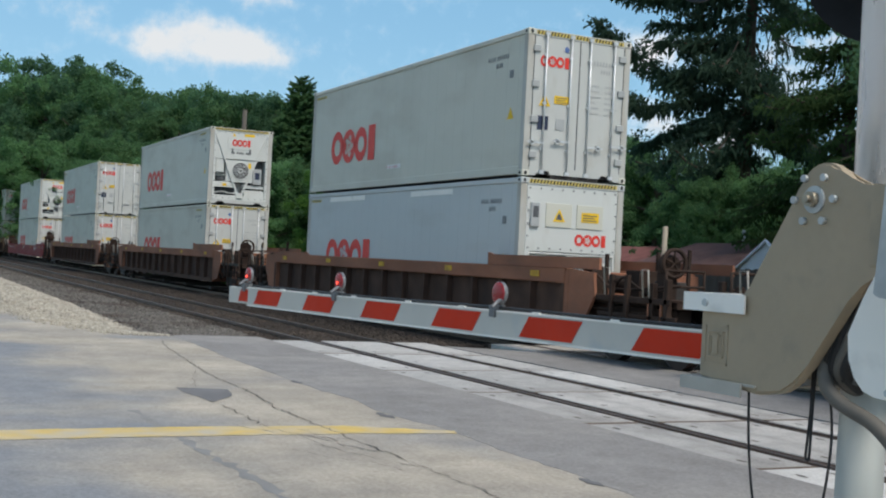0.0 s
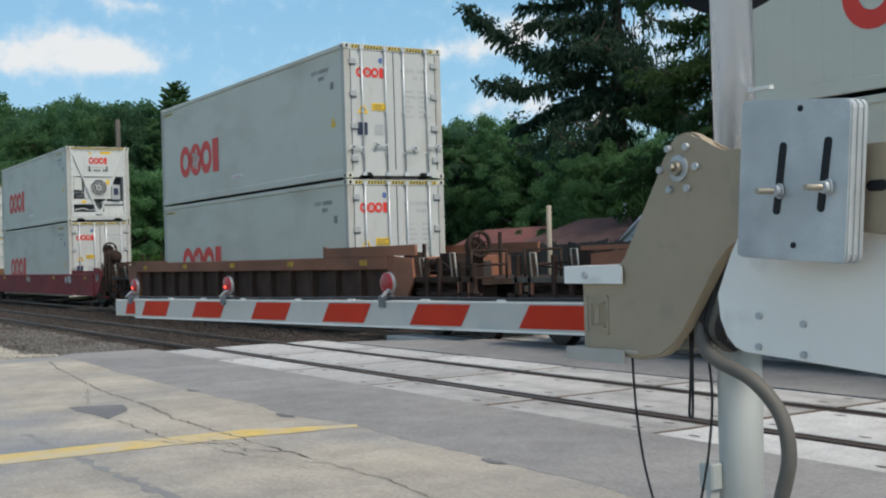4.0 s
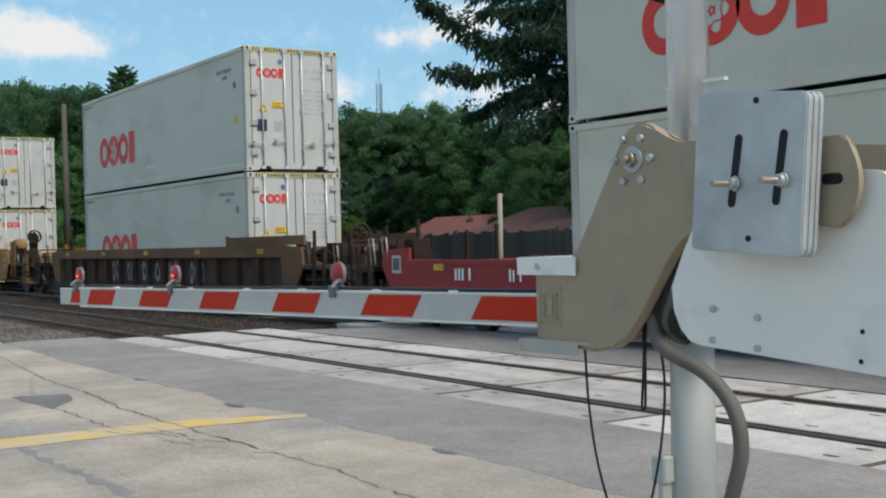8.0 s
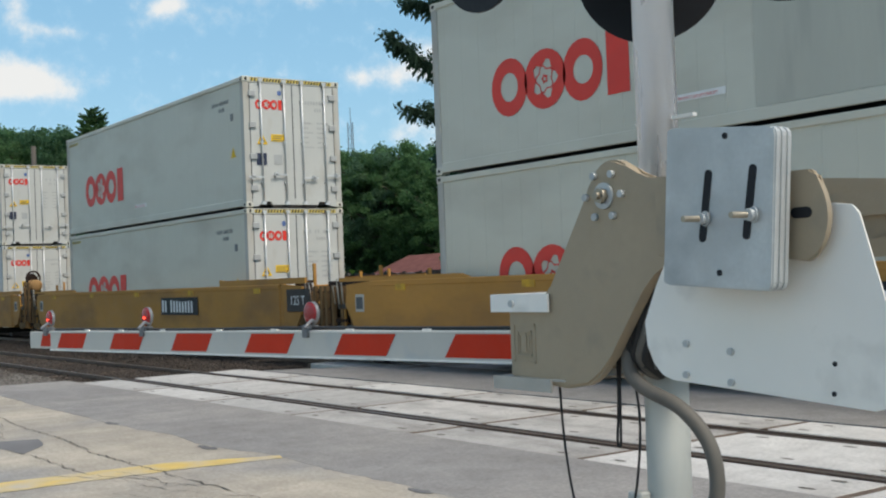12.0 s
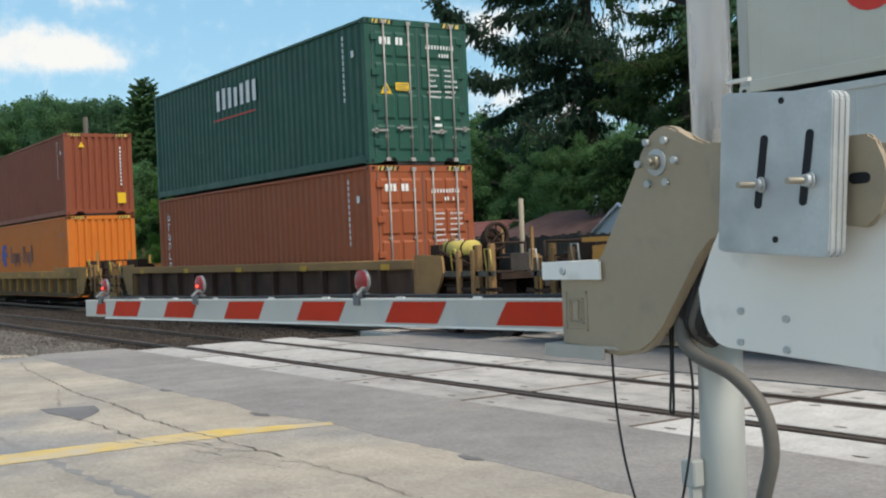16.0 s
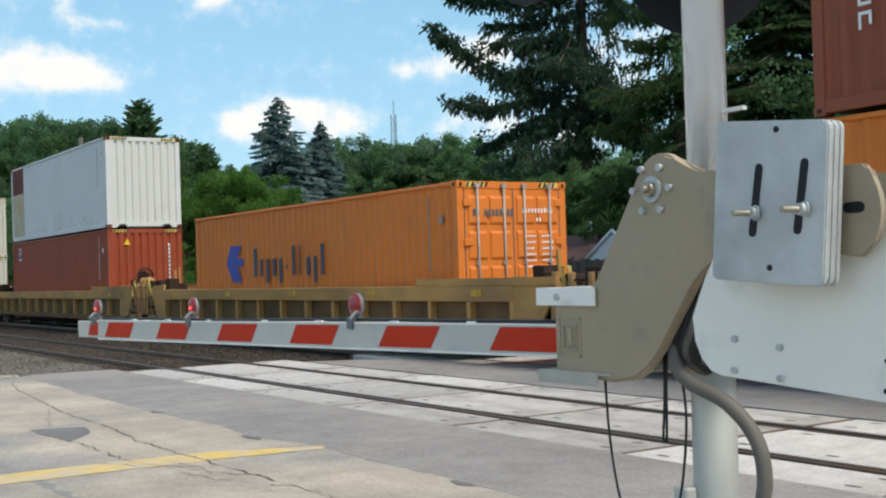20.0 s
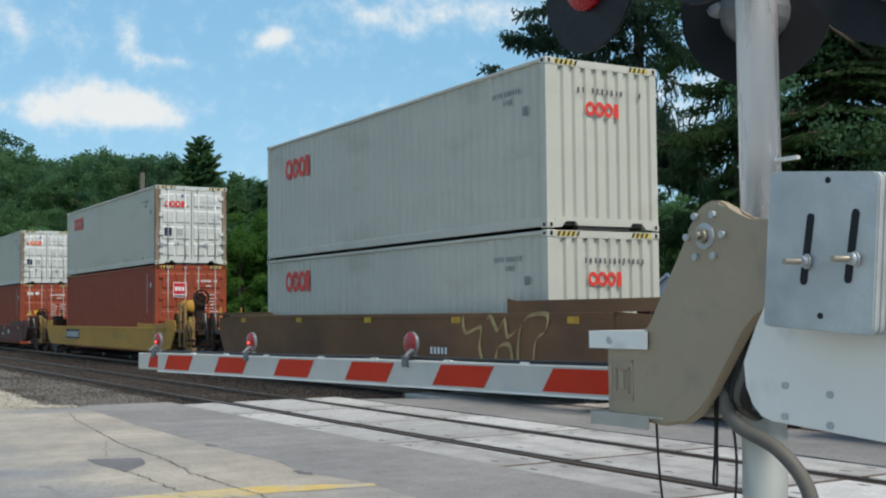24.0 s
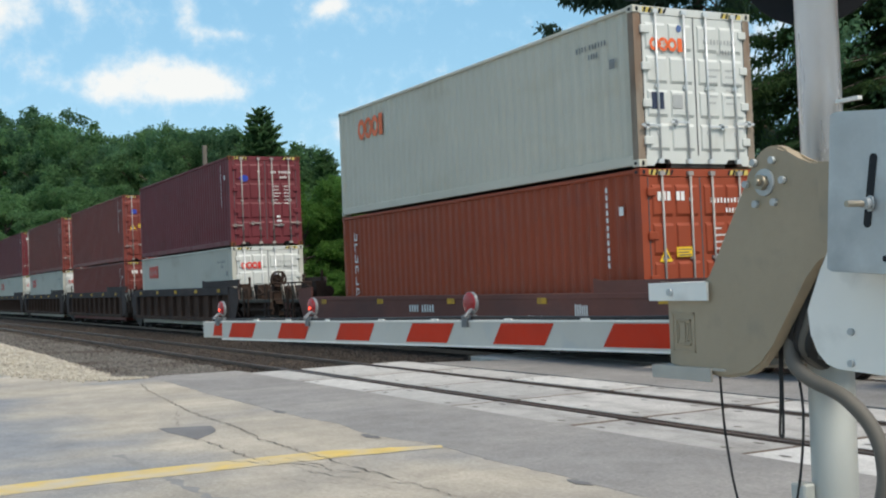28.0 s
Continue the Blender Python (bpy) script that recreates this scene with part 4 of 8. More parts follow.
def doors(th, h, em, r, reefer, E, logo, logo_mat, extras):
    """Two door leaves with lock rods, handles, cams and hinges."""
    rod_m = M["rod"] if em.name.startswith(("white", "reefer")) else M["rod_worn"]
    for s, u0, u1 in ((0, -HALF + 0.165, -0.006), (1, 0.006, HALF - 0.165)):
        bm = B()
        box(bm, -0.06, -0.014, u0, u1, 0.17, h - 0.14)
        leaf = part("door", bm, em, th)
        if not reefer:
            n = 4
            hh = (h - 0.42) / n
            for k in range(n):
                z0 = 0.26 + k * hh
                for ua, ub in ((u0 + 0.06, u0 + 0.47), (u0 + 0.53, u1 - 0.06)):
                    bm = B()
                    v = [bm.verts.new(p) for p in ((-0.014, ua, z0), (-0.014, ub, z0), (-0.014, ub, z0 + hh - 0.1), (-0.014, ua, z0 + hh - 0.1))]
                    q = [bm.verts.new(p) for p in ((0.012, ua + 0.02, z0 + 0.05), (0.012, ub - 0.02, z0 + 0.05), (0.012, ub - 0.02, z0 + hh - 0.15), (0.012, ua + 0.02, z0 + hh - 0.15))]
                    bm.faces.new(q)
                    for i in range(4):
                        bm.faces.new((v[i], v[(i + 1) % 4], q[(i + 1) % 4], q[i]))
                    part("pressed_panel", bm, em, leaf)
        part("door_gasket", boxes((-0.02, -0.01, u0 - 0.008, u0 + 0.006, 0.17, h - 0.14), (-0.02, -0.01, u1 - 0.006, u1 + 0.008, 0.17, h - 0.14)), M["ink"], leaf, "dark rubber gasket")
        for k, u in enumerate((u0 + 0.25, u1 - 0.22) if s == 0 else (u0 + 0.22, u1 - 0.25)):
            bm = B()
            tube(bm, (0.035, u, 0.06), (0.035, u, h - 0.05), 0.019, n=8)
            for z in (0.09, h - 0.08):
                box(bm, -0.005, 0.055, u - 0.05, u + 0.05, z - 0.035, z + 0.035)
            for z in (0.55, h * 0.5, h - 0.5):
                box(bm, -0.012, 0.03, u - 0.04, u + 0.04, z - 0.025, z + 0.025)
            part("lock_rod", bm, rod_m, leaf, "zinc lock rod with cams")
            bm = B()
            zz = 0.66 + 0.06 * k
            box(bm, 0.045, 0.062, u - (0.02 if s else 0.36), u + (0.36 if s else 0.02), zz - 0.018, zz + 0.018)
            box(bm, -0.012, 0.062, u + (0.22 if s else -0.28), u + (0.28 if s else -0.22), zz - 0.05, zz + 0.05)
            part("door_handle", bm, rod_m, leaf)
        ue = u0 if s == 0 else u1
        for z in (0.42, 0.42 + (h - 0.8) / 3, 0.42 + 2 * (h - 0.8) / 3, h - 0.38):
            part("hinge", grown(-0.014, 0.03, *((ue - 0.04, ue + 0.13) if s == 0 else (ue - 0.13, ue + 0.04)), z - 0.065, z + 0.065, 0.01), M["grey"] if reefer else em, leaf, "grey hinge plate" if reefer else "")
    at = lambda u, v, d: (-0.008 + d, u, v)
    dark_col = em.name.startswith(("white", "grey_white", "reefer"))
    if logo:
        bm = B()
        emblem(bm, -0.92, h - 0.72, 0.68, 0.22, at if reefer else (lambda u, v, d: (0.016 + d, u, v)))
        part("door_mark", bm, M[logo_mat], th)
    ink = M["grey"] if dark_col else M["white_mark"]
    at2 = at if reefer else (lambda u, v, d: (0.016 + d, u, v))
    bm = B()
    bars(bm, 0.18, h - 0.56, 0.72, 0.085, 10, at2, r.randint(0, 99), 0.5)
    bars(bm, 0.5, h - 0.72, 0.26, 0.08, 4, at2, r.randint(0, 99), 0.5)
    for k in range(12):
        w = r.uniform(0.2, 0.36)
        for j in range(int(w / 0.045)):
            rect(bm, 0.22 + (k % 2) * 0.4 + j * 0.045, 0.248 + (k % 2) * 0.4 + j * 0.045, h - 1.0 - (k // 2) * 0.11, h - 0.965 - (k // 2) * 0.11, at2)
    part("door_lettering", bm, ink, th, "columns of small lettering")
    if reefer or "warn" in extras:
        bm = B()
        triangle_sign(bm, -0.78, h - 1.5, 0.24, at2, 0.005)
        part("warning_triangle", bm, M["yellow"], th, "yellow warning triangle")
        bm = B()
        triangle_sign(bm, -0.78, h - 1.455, 0.13, at2, 0.007)
        part("triangle_inset", bm, M["ink"], th)
        bm = B()
        rect(bm, -0.56, -0.22, h - 1.43, h - 1.27, at2, 0.005)
        part("caution_plate", bm, M["yellow"], th, "yellow caution plate")
        bm = B()
        for k in range(3):
            rect(bm, -0.53, -0.26 - 0.05 * (k % 2), h - 1.41 + k * 0.045, h - 1.393 + k * 0.045, at2, 0.007)
        part("caution_lines", bm, M["ink"], th)
    if reefer or "vent" in extras:
        bm = B()
        rect(bm, -0.93, -0.68, 0.93, 1.2, at2, 0.005)
        part("data_plate", bm, M["navy"], th, "dark square data plate")
        bm = B()
        rect(bm, -0.5, -0.3, 0.95, 1.17, at2, 0.005)
        part("grey_plate", bm, M["grey"], th, "grey square plate")
        bm = B()
        sheet(bm, oval(-0.32, h - 0.34, 0.055, 0.062, 12), at2, 0.005)
        part("round_sticker", bm, M["ball_blue"], th, "blue round sticker")
    for x in extras:
        if x == "white_placard":
            bm = B()
            rect(bm, -0.62, -0.17, h - 1.06, h - 0.57, at2, 0.005)
            part("placard", bm, M["white_mark"], th, "white placard with a red field")
            bm = B()
            rect(bm, -0.60, -0.19, h - 0.96, h - 0.59, at2, 0.007)
            part("placard_field", bm, M["placard_red"], th)
            bm = B()
            bars(bm, -0.56, h - 0.84, 0.33, 0.14, 3, lambda u, v, d: at2(u, v, 0.009), 3, 0.3)
            part("placard_lettering", bm, M["white_mark"], th)
            bm = B()
            rect(bm, -0.60, -0.19, h - 1.04, h - 0.99, at2, 0.007)
            part("placard_band", bm, M["navy"], th)
        if x == "labels":
            bm = B()
            for k in range(3):
                rect(bm, 0.34, 0.56 - 0.05 * k, 0.62 + k * 0.14, 0.68 + k * 0.14, at2, 0.005)
            part("white_labels", bm, M["white_mark"], th, "white labels")
        if x == "blue_dot":
            bm = B()
            sheet(bm, oval(-0.72, h - 0.72, 0.14, 0.11, 12), at2, 0.005)
            part("blue_sticker", bm, M["blue"], th)
        if x == "name":
            bm = B()
            bars(bm, -0.9, h - 0.52, 0.66, 0.15, 7, at2, 5, 0.25)
            part("name_lettering", bm, M["white_mark"], th, "white name lettering")
        if x == "inkname":
            bm = B()
            bars(bm, -0.9, h - 0.62, 0.9, 0.13, 11, at2, 6, 0.3)
            part("name_lettering", bm, M["ink"], th, "dark name lettering")


def cooling_unit(th, h, E, logo_mat, r):
    """The refrigeration machinery end: white bolted frame, thin struts in a V, fan grille in a square board, boxes in shallow bays."""
    k = h - 2.896
    part("machinery_back", boxes((-0.5, -0.45, -HALF + 0.16, HALF - 0.16, 0.15, h - 0.13)), M["grey"], th, "grey back of the machinery bay")
    for a in ((-HALF + 0.16, -HALF + 0.25, 0.19, h - 0.13), (HALF - 0.25, HALF - 0.16, 0.19, h - 0.13)):
        part("frame_post", grown(-0.45, 0.004, a[0], a[1], a[2], a[3], 0.008), M["white"], th)
    part("upper_panel", boxes((-0.4, -0.02, -HALF + 0.25, HALF - 0.25, 1.74, h - 0.13)), M["white"], th, "white upper panel")
    part("mark_board", grown(-0.02, -0.004, -0.53, 0.42, 2.10, 2.56, 0.004), M["white"], th, "raised white board")
    for u in (-0.34, 0.34):
        part("board_latch", boxes((-0.02, 0.012, u - 0.025, u + 0.025, 1.98, 2.14)), M["ink"], th, "dark latch")
    part("lower_sill", boxes((-0.4, -0.01, -HALF + 0.25, HALF - 0.25, 0.19, 0.36)), M["white"], th, "white lower sill")
    part("fan_board", boxes((-0.34, -0.06, -0.54, 0.58, 0.88, 1.74)), M["white"], th, "white square fan board")
    part("fan_well", tube(B(), (-0.058, 0.02, 1.31), (-0.052, 0.02, 1.31), 0.31, n=28), M["dark"], th, "dark fan opening")
    part("fan_rim", ring_mesh(0.02, 1.31, 0.335, 0.305, -0.06, -0.03), M["white"], th)
    for rr in (0.12, 0.17, 0.22, 0.27):
        part("grille_ring", ring_mesh(0.02, 1.31, rr, rr - 0.022, -0.05, -0.04), M["grey"], th)
    for j in range(4):
        a = j * math.pi / 4
        part("grille_spoke", tube(B(), (-0.042, 0.02 - 0.3 * math.cos(a), 1.31 - 0.3 * math.sin(a)), (-0.042, 0.02 + 0.3 * math.cos(a), 1.31 + 0.3 * math.sin(a)), 0.009, n=5), M["grey"], th)
    part("hub_plate", boxes((-0.04, -0.03, -0.06, 0.10, 1.23, 1.39)), M["white"], th, "square hub plate")
    part("hub_mark", boxes((-0.031, -0.027, -0.025, 0.065, 1.265, 1.355)), M["ink"], th)
    for s in (-1, 1):
        bm = B()
        slab(bm, [(s * 0.985, 2.56 + k), (s * 0.915, 2.56 + k), (s * 0.02, 0.34), (s * 0.09, 0.34)], lambda u, v, d: (0.03 - d, u, v), 0.035)
        part("strut", bm, M["white"], th, "thin white diagonal strut")
    part("foot_plate", boxes((-0.02, 0.034, -0.13, 0.13, 0.26, 0.46)), M["white"], th)
    part("left_cover", grown(-0.36, -0.05, -0.95, -0.62, 1.2, 1.74, 0.02), M["white"], th, "white slanted cover")
    part("left_bay", boxes((-0.44, -0.40, -0.97, -0.45, 0.4, 1.2)), M["dark"], th, "dark compressor bay")
    part("compressor", tube(B(), (-0.3, -0.86, 0.97), (-0.3, -0.5, 0.97), 0.12, n=14), M["ink"], th, "dark compressor")
    part("receiver", tube(B(), (-0.2, -0.9, 1.12), (-0.2, -0.55, 1.12), 0.045, n=10), M["steel"], th)
    part("shelf_bar", grown(-0.3, -0.03, -0.97, -0.22, 0.66, 0.86, 0.01), M["white"], th, "white cross shelf")
    part("low_bay", boxes((-0.42, -0.38, -0.95, -0.1, 0.36, 0.66)), M["ink"], th)
    part("pipe_run", pipe(B(), smooth_path([(-0.2, -0.9, 0.44), (-0.15, -0.6, 0.5), (-0.2, -0.3, 0.44), (-0.18, 0.0, 0.5)]), 0.025, 6), M["steel"], th)
    part("control_box", grown(-0.3, 0.0, 0.50, 0.84, 0.82, 1.42, 0.02), M["grey"], th, "pale grey control box")
    part("display", boxes((0.0, 0.005, 0.58, 0.76, 1.02, 1.28)), M["navy"], th, "dark display window")
    part("right_bay", boxes((-0.42, -0.38, 0.45, 0.96, 0.82, 1.74)), M["ink"], th)
    part("right_cover", boxes((-0.3, -0.05, 0.2, 0.96, 0.36, 0.6)), M["white"], th, "white lower cover")
    part("right_shelf", boxes((-0.34, -0.08, 0.16, 0.96, 0.66, 0.78)), M["reefer_b"], th)
    bolt = shared(CAST, "frame_bolt", lambda: finish(tube(B(), (-0.008, 0, 0), (0.008, 0, 0), 0.020, n=6), "bolt", M["faint"]))
    for j in range(9):
        for u in (-HALF + 0.205, HALF - 0.205):
            piece("bolt", bolt, th, (0.004, u, 0.3 + j * (h - 0.6) / 8))
    for j in range(8):
        for v in (0.25, h - 0.17):
            piece("bolt", bolt, th, (-0.012, -0.88 + j * 0.25, v))
    at = lambda u, v, d: (0.0 + d, u, v)
    bm = B()
    emblem(bm, -0.36, 2.22, 0.72, 0.26, at)
    part("door_mark", bm, M[logo_mat], th)
    bm = B()
    bars(bm, -0.38, 1.93, 0.78, 0.09, 11, lambda u, v, d: (-0.018 + d, u, v), 4, 0.3)
    part("maker_lettering", bm, M["ink"], th)
    bm = B()
    triangle_sign(bm, -0.30, h - 0.30, 0.13, lambda u, v, d: (-0.018 + d, u, v))
    rect(bm, 0.1, 0.5, h - 0.28, h - 0.18, lambda u, v, d: (-0.018 + d, u, v))
    part("warning_labels", bm, M["yellow"], th, "yellow warning labels")
    bm = B()
    rect(bm, -0.66, -0.50, 0.70, 0.81, lambda u, v, d: (-0.028 + d, u, v))
    rect(bm, 0.31, 0.43, 1.42, 1.62, lambda u, v, d: (-0.056 + d, u, v))
    part("yellow_labels", bm, M["yellow"], th)


def ring_mesh(cu, cv, ro, ri, x0, x1, n=24):
    bm = B()
    rows = []
    for x, rad in ((x0, ro), (x1, ro), (x1, ri), (x0, ri)):
        rows.append([bm.verts.new((x, cu + rad * math.cos(k * math.tau / n), cv + rad * math.sin(k * math.tau / n))) for k in range(n)])
    for a, b in zip(rows, rows[1:] + rows[:1]):
        for k in range(n):
            bm.faces.new((a[k], a[(k + 1) % n], b[(k + 1) % n], b[k])).smooth = True
    return bm


def service_panel(th, h, E, logo_mat):
    """A closed machinery end: bolted white panel with two boards over a fan bay."""
    part("machinery_panel", boxes((-0.3, -0.02, -HALF + 0.16, HALF - 0.16, 1.46, h - 0.13)), M["white"], th, "white bolted machinery panel")
    part("machinery_recess", boxes((-0.5, -0.45, -HALF + 0.16, HALF - 0.16, 0.15, 1.46)), M["grey"], th, "grey machinery bay")
    for a, b in ((-HALF + 0.16, -HALF + 0.26), (HALF - 0.26, HALF - 0.16)):
        part("frame_post", boxes((-0.45, -0.02, a, b, 0.19, 1.46)), M["white"], th)
    part("lower_panel", boxes((-0.3, -0.05, -HALF + 0.26, -0.12, 0.19, 1.38)), M["white"], th, "white lower panel")
    part("fan_board", boxes((-0.3, -0.07, -0.06, HALF - 0.26, 0.5, 1.42)), M["white"], th)
    part("fan_well", tube(B(), (-0.068, 0.5, 1.02), (-0.06, 0.5, 1.02), 0.36, n=28), M["dark"], th, "dark fan opening")
    part("fan_rim", ring_mesh(0.5, 1.02, 0.39, 0.355, -0.07, -0.03), M["white"], th)
    for rr in (0.14, 0.21, 0.28):
        part("grille_ring", ring_mesh(0.5, 1.02, rr, rr - 0.02, -0.06, -0.045), M["grey"], th)
    part("cover_box", grown(-0.2, -0.03, -0.05, 0.24, 1.12, 1.38, 0.015), M["ink"], th, "dark meter box")
    part("guard_pipe", pipe(B(), [(0.0, -0.98, 1.0), (0.0, -0.98, 1.42), (0.0, 0.98, 1.42), (0.0, 0.98, 1.0)], 0.018, 6), M["white"], th, "white guard pipe")
    part("control_box", grown(-0.28, 0.04, -0.98, -0.78, 1.93, 2.42, 0.02), M["grey"], th, "grey control box")
    part("control_window", boxes((0.04, 0.044, -0.94, -0.82, 2.12, 2.34)), M["ink"], th)
    bolt = finish(tube(B(), (-0.02, 0, 0), (0.0, 0, 0), 0.018, n=6), "bolt", M["faint"])
    for u in [-1.0 + 0.25 * k for k in range(9)]:
        for v in (1.52, h - 0.2):
            piece("bolt", bolt, th, (0, u, v))
    for v in (1.75, 2.0, 2.25, 2.5):
        for u in (-1.02, 1.02):
            piece("bolt", bolt, th, (0, u, v))
    at = lambda u, v, d: (-0.018 + d, u, v)
    bm = B()
    emblem(bm, 0.08, 1.60, 0.76, 0.24, at)
    part("door_mark", bm, M[logo_mat], th)
    for u0, u1 in ((-0.62, -0.02), (0.1, 0.72)):
        part("raised_board", grown(-0.02, 0.0, u0, u1, 1.95, 2.42, 0.004), M["reefer"], th, "cream raised board")
    bm = B()
    triangle_sign(bm, -0.32, 2.06, 0.26, at, 0.024)
    rect(bm, 0.2, 0.62, 2.08, 2.28, at, 0.024)
    rect(bm, -0.85, -0.6, 1.2, 1.32, lambda u, v, d: (-0.048 + d, u, v))
    part("warning_labels", bm, M["yellow"], th, "yellow warning labels")
    bm = B()
    triangle_sign(bm, -0.32, 2.10, 0.15, at, 0.027)
    for k in range(3):
        rect(bm, 0.24, 0.56 - 0.05 * (k % 2), 2.11 + k * 0.05, 2.13 + k * 0.05, at, 0.027)
    part("label_lines", bm, M["ink"], th)


def side_marks(th, h, reefer, logo, logo_mat, extras, seed):
    at = lambda u, v, d: (u, -HALF + 0.024 - d, v)
    r = random.Random(seed)
    if logo == "big":
        bm = B()
        emblem(bm, -L40 + 1.6, 0.73, 3.15, 0.9, at)
        part("side_mark", bm, M[logo_mat], th, "large red carrier mark")
        bm = B()
        rect(bm, -L40 + 5.5, -L40 + 6.32, 0.44, 0.535, at)
        part("forklift_notice", bm, M["white_mark"], th, "small white notice plate")
        notice(th, -L40 + 5.5, 0.44)
    elif logo == "small":
        bm = B()
        emblem(bm, -L40 + 1.15, 1.76 if h < 2.7 else 1.91, 1.45, 0.50, at)
        part("side_mark", bm, M[logo_mat], th, "small red carrier mark")
    bm = B()
    for k in range(10):
        rect(bm, -1.65 + k * 0.085 + 0.05 * (k > 3), -1.65 + k * 0.085 + 0.05 * (k > 3) + 0.04, h - 0.50, h - 0.41, at)
    for k in range(4):
        rect(bm, -1.3 + k * 0.075, -1.3 + k * 0.075 + 0.04, h - 0.66, h - 0.57, at)
    rect(bm, -0.72, -0.56, h - 0.92, h - 0.76, at)
    if not reefer and not logo:
        bm.clear()
        rect(bm, -0.62, -0.5, h - 0.72, h - 0.58, at)
    dark_col = logo != ""
    part("side_lettering", bm, M["faint"] if dark_col or "darkmark" in extras else M["white_mark"], th, "rows of side lettering")
    if reefer:
        bm = B()
        for u0, u1 in ((-1.55, -0.75),) if seed % 2 else ((-L40 + 0.25, -L40 + 1.0),):
            for k in range(int((u1 - u0) / 0.08)):
                a = u0 + k * 0.08
                sheet(bm, [(a, h - 0.245), (a + 0.035, h - 0.245), (a + 0.06, h - 0.18), (a + 0.025, h - 0.18)], at, 0.005)
        part("hazard_pattern", bm, M["ink"], th, "black dashes of a hazard strip")
        bm = B()
        for u0, u1 in ((-1.57, -0.74),) if seed % 2 else ((-L40 + 0.23, -L40 + 1.02),):
            rect(bm, u0, u1, h - 0.25, h - 0.175, at, 0.003)
        part("hazard_strip", bm, M["hazard"], th, "yellow hazard strip")
        bm = B()
        triangle_sign(bm, -0.62, 1.15, 0.24, at)
        part("side_warning", bm, M["yellow"], th, "yellow side warning labels")
    if "patch" in extras:
        bm = B()
        rect(bm, -5.4, -2.9, 0.2, h - 0.12, at, 0.002)
        part("repair_panel", bm, M["grey_panel"], th, "slightly darker replaced wall panel")
    if "strips" in extras:
        bm = B()
        for u0, u1 in ((-L40 + 1.7, -L40 + 4.2), (-5.2, -3.0)):
            rect(bm, u0, u1, h - 0.26, h - 0.14, at, 0.004)
        part("tape_strips", bm, M["plate_white"], th, "white repair tape strips")
    if "vertical_name" in extras:
        bm = B()
        for k in range(6):
            z0 = h - 0.62 - k * 0.27
            rect(bm, -L40 + 0.66, -L40 + 0.70, z0, z0 + 0.2, at)
            rect(bm, -L40 + 0.70, -L40 + 0.84, z0 + (0.16 if k % 2 else 0.0), z0 + (0.2 if k % 2 else 0.04), at)
            if k % 3 != 1:
                rect(bm, -L40 + 0.80, -L40 + 0.84, z0 + 0.04, z0 + 0.16, at)
        part("vertical_name", bm, M["white_mark"], th, "white upright name lettering")
    if not reefer and not logo:
        bm = B()
        for k in range(11):
            rect(bm, -0.98, -0.925, h - 0.32 - k * 0.125, h - 0.235 - k * 0.125, at)
        part("vertical_number", bm, M["faint"] if "darkmark" in extras or "rusted" in extras else M["white_mark"], th)
    if "wide_name" in extras:
        bm = B()
        for k, hh in enumerate((0.5, 0.52, 0.5, 0.46, 0.5, 0.52, 0.5)):
            u = -L40 + 4.55 + k * 0.365
            rect(bm, u, u + 0.20, h - 0.96, h - 0.96 + hh, at, 0.012)
        part("wide_name", bm, M["white_mark"], th, "wide white name lettering")
        bm = B()
        rect(bm, -L40 + 4.3, -L40 + 6.9, h - 1.2, h - 1.17, at, 0.012)
        part("red_rule", bm, M["red_logo"], th)
    if "blue_name" in extras:
        bm = B()
        e = -L40 + 0.5
        sheet(bm, [(e + 1.5, 1.68), (e + 1.85, 1.22), (e + 2.4, 1.22), (e + 2.15, 1.6), (e + 2.5, 1.6), (e + 2.5, 1.78), (e + 2.15, 1.8), (e + 2.4, 2.1), (e + 1.75, 2.1)], at, 0.012)
        part("blue_emblem", bm, M["blue"], th, "blue angular emblem")
        bm = B()
        for k, (w, lo, hi) in enumerate(((.26, 1.34, 2.0), (.22, 1.34, 1.74), (.22, 1.18, 1.74), (.22, 1.34, 1.74), (.22, 1.18, 1.74), (.14, 1.5, 1.58), (.2, 1.34, 2.0), (.09, 1.34, 2.0), (.22, 1.34, 1.74), (.22, 1.18, 1.74), (.22, 1.34, 2.0))):
            u = -L40 + 3.6 + k * 0.34
            rect(bm, u, u + w * 0.72, lo, hi, at, 0.012)
        part("long_name", bm, M["navy"], th, "dark blue name lettering")
    if "rusted" in extras:
        bm = B()
        rect(bm, -L40 + 0.14, -L40 + 1.85, h - 1.05, h - 0.06, at, 0.006)
        part("rust_patch", bm, M["rust_red"], th, "heavily rusted top corner")
        bm = B()
        rect(bm, -L40 + 0.14, -L40 + 1.85, 0.18, h - 1.05, at, 0.006)
        part("stained_patch", bm, M["rust_yellow"], th, "rust-stained cream patch")
    if "flag" in extras:
        bm = B()
        rect(bm, -L40 + 0.92, -L40 + 1.28, h - 0.72, h - 0.25, at)
        part("company_sticker", bm, M["white_mark"], th, "white sticker with blue and yellow bands")
        bm = B()
        rect(bm, -L40 + 0.95, -L40 + 1.25, h - 0.66, h - 0.29, at, 0.005)
        part("sticker_field", bm, M["blue"], th)
        bm = B()
        sheet(bm, [(-L40 + 0.97, h - 0.52), (-L40 + 1.23, h - 0.44), (-L40 + 1.23, h - 0.36), (-L40 + 0.97, h - 0.44)], at, 0.007)
        part("sticker_band", bm, M["yellow"], th)
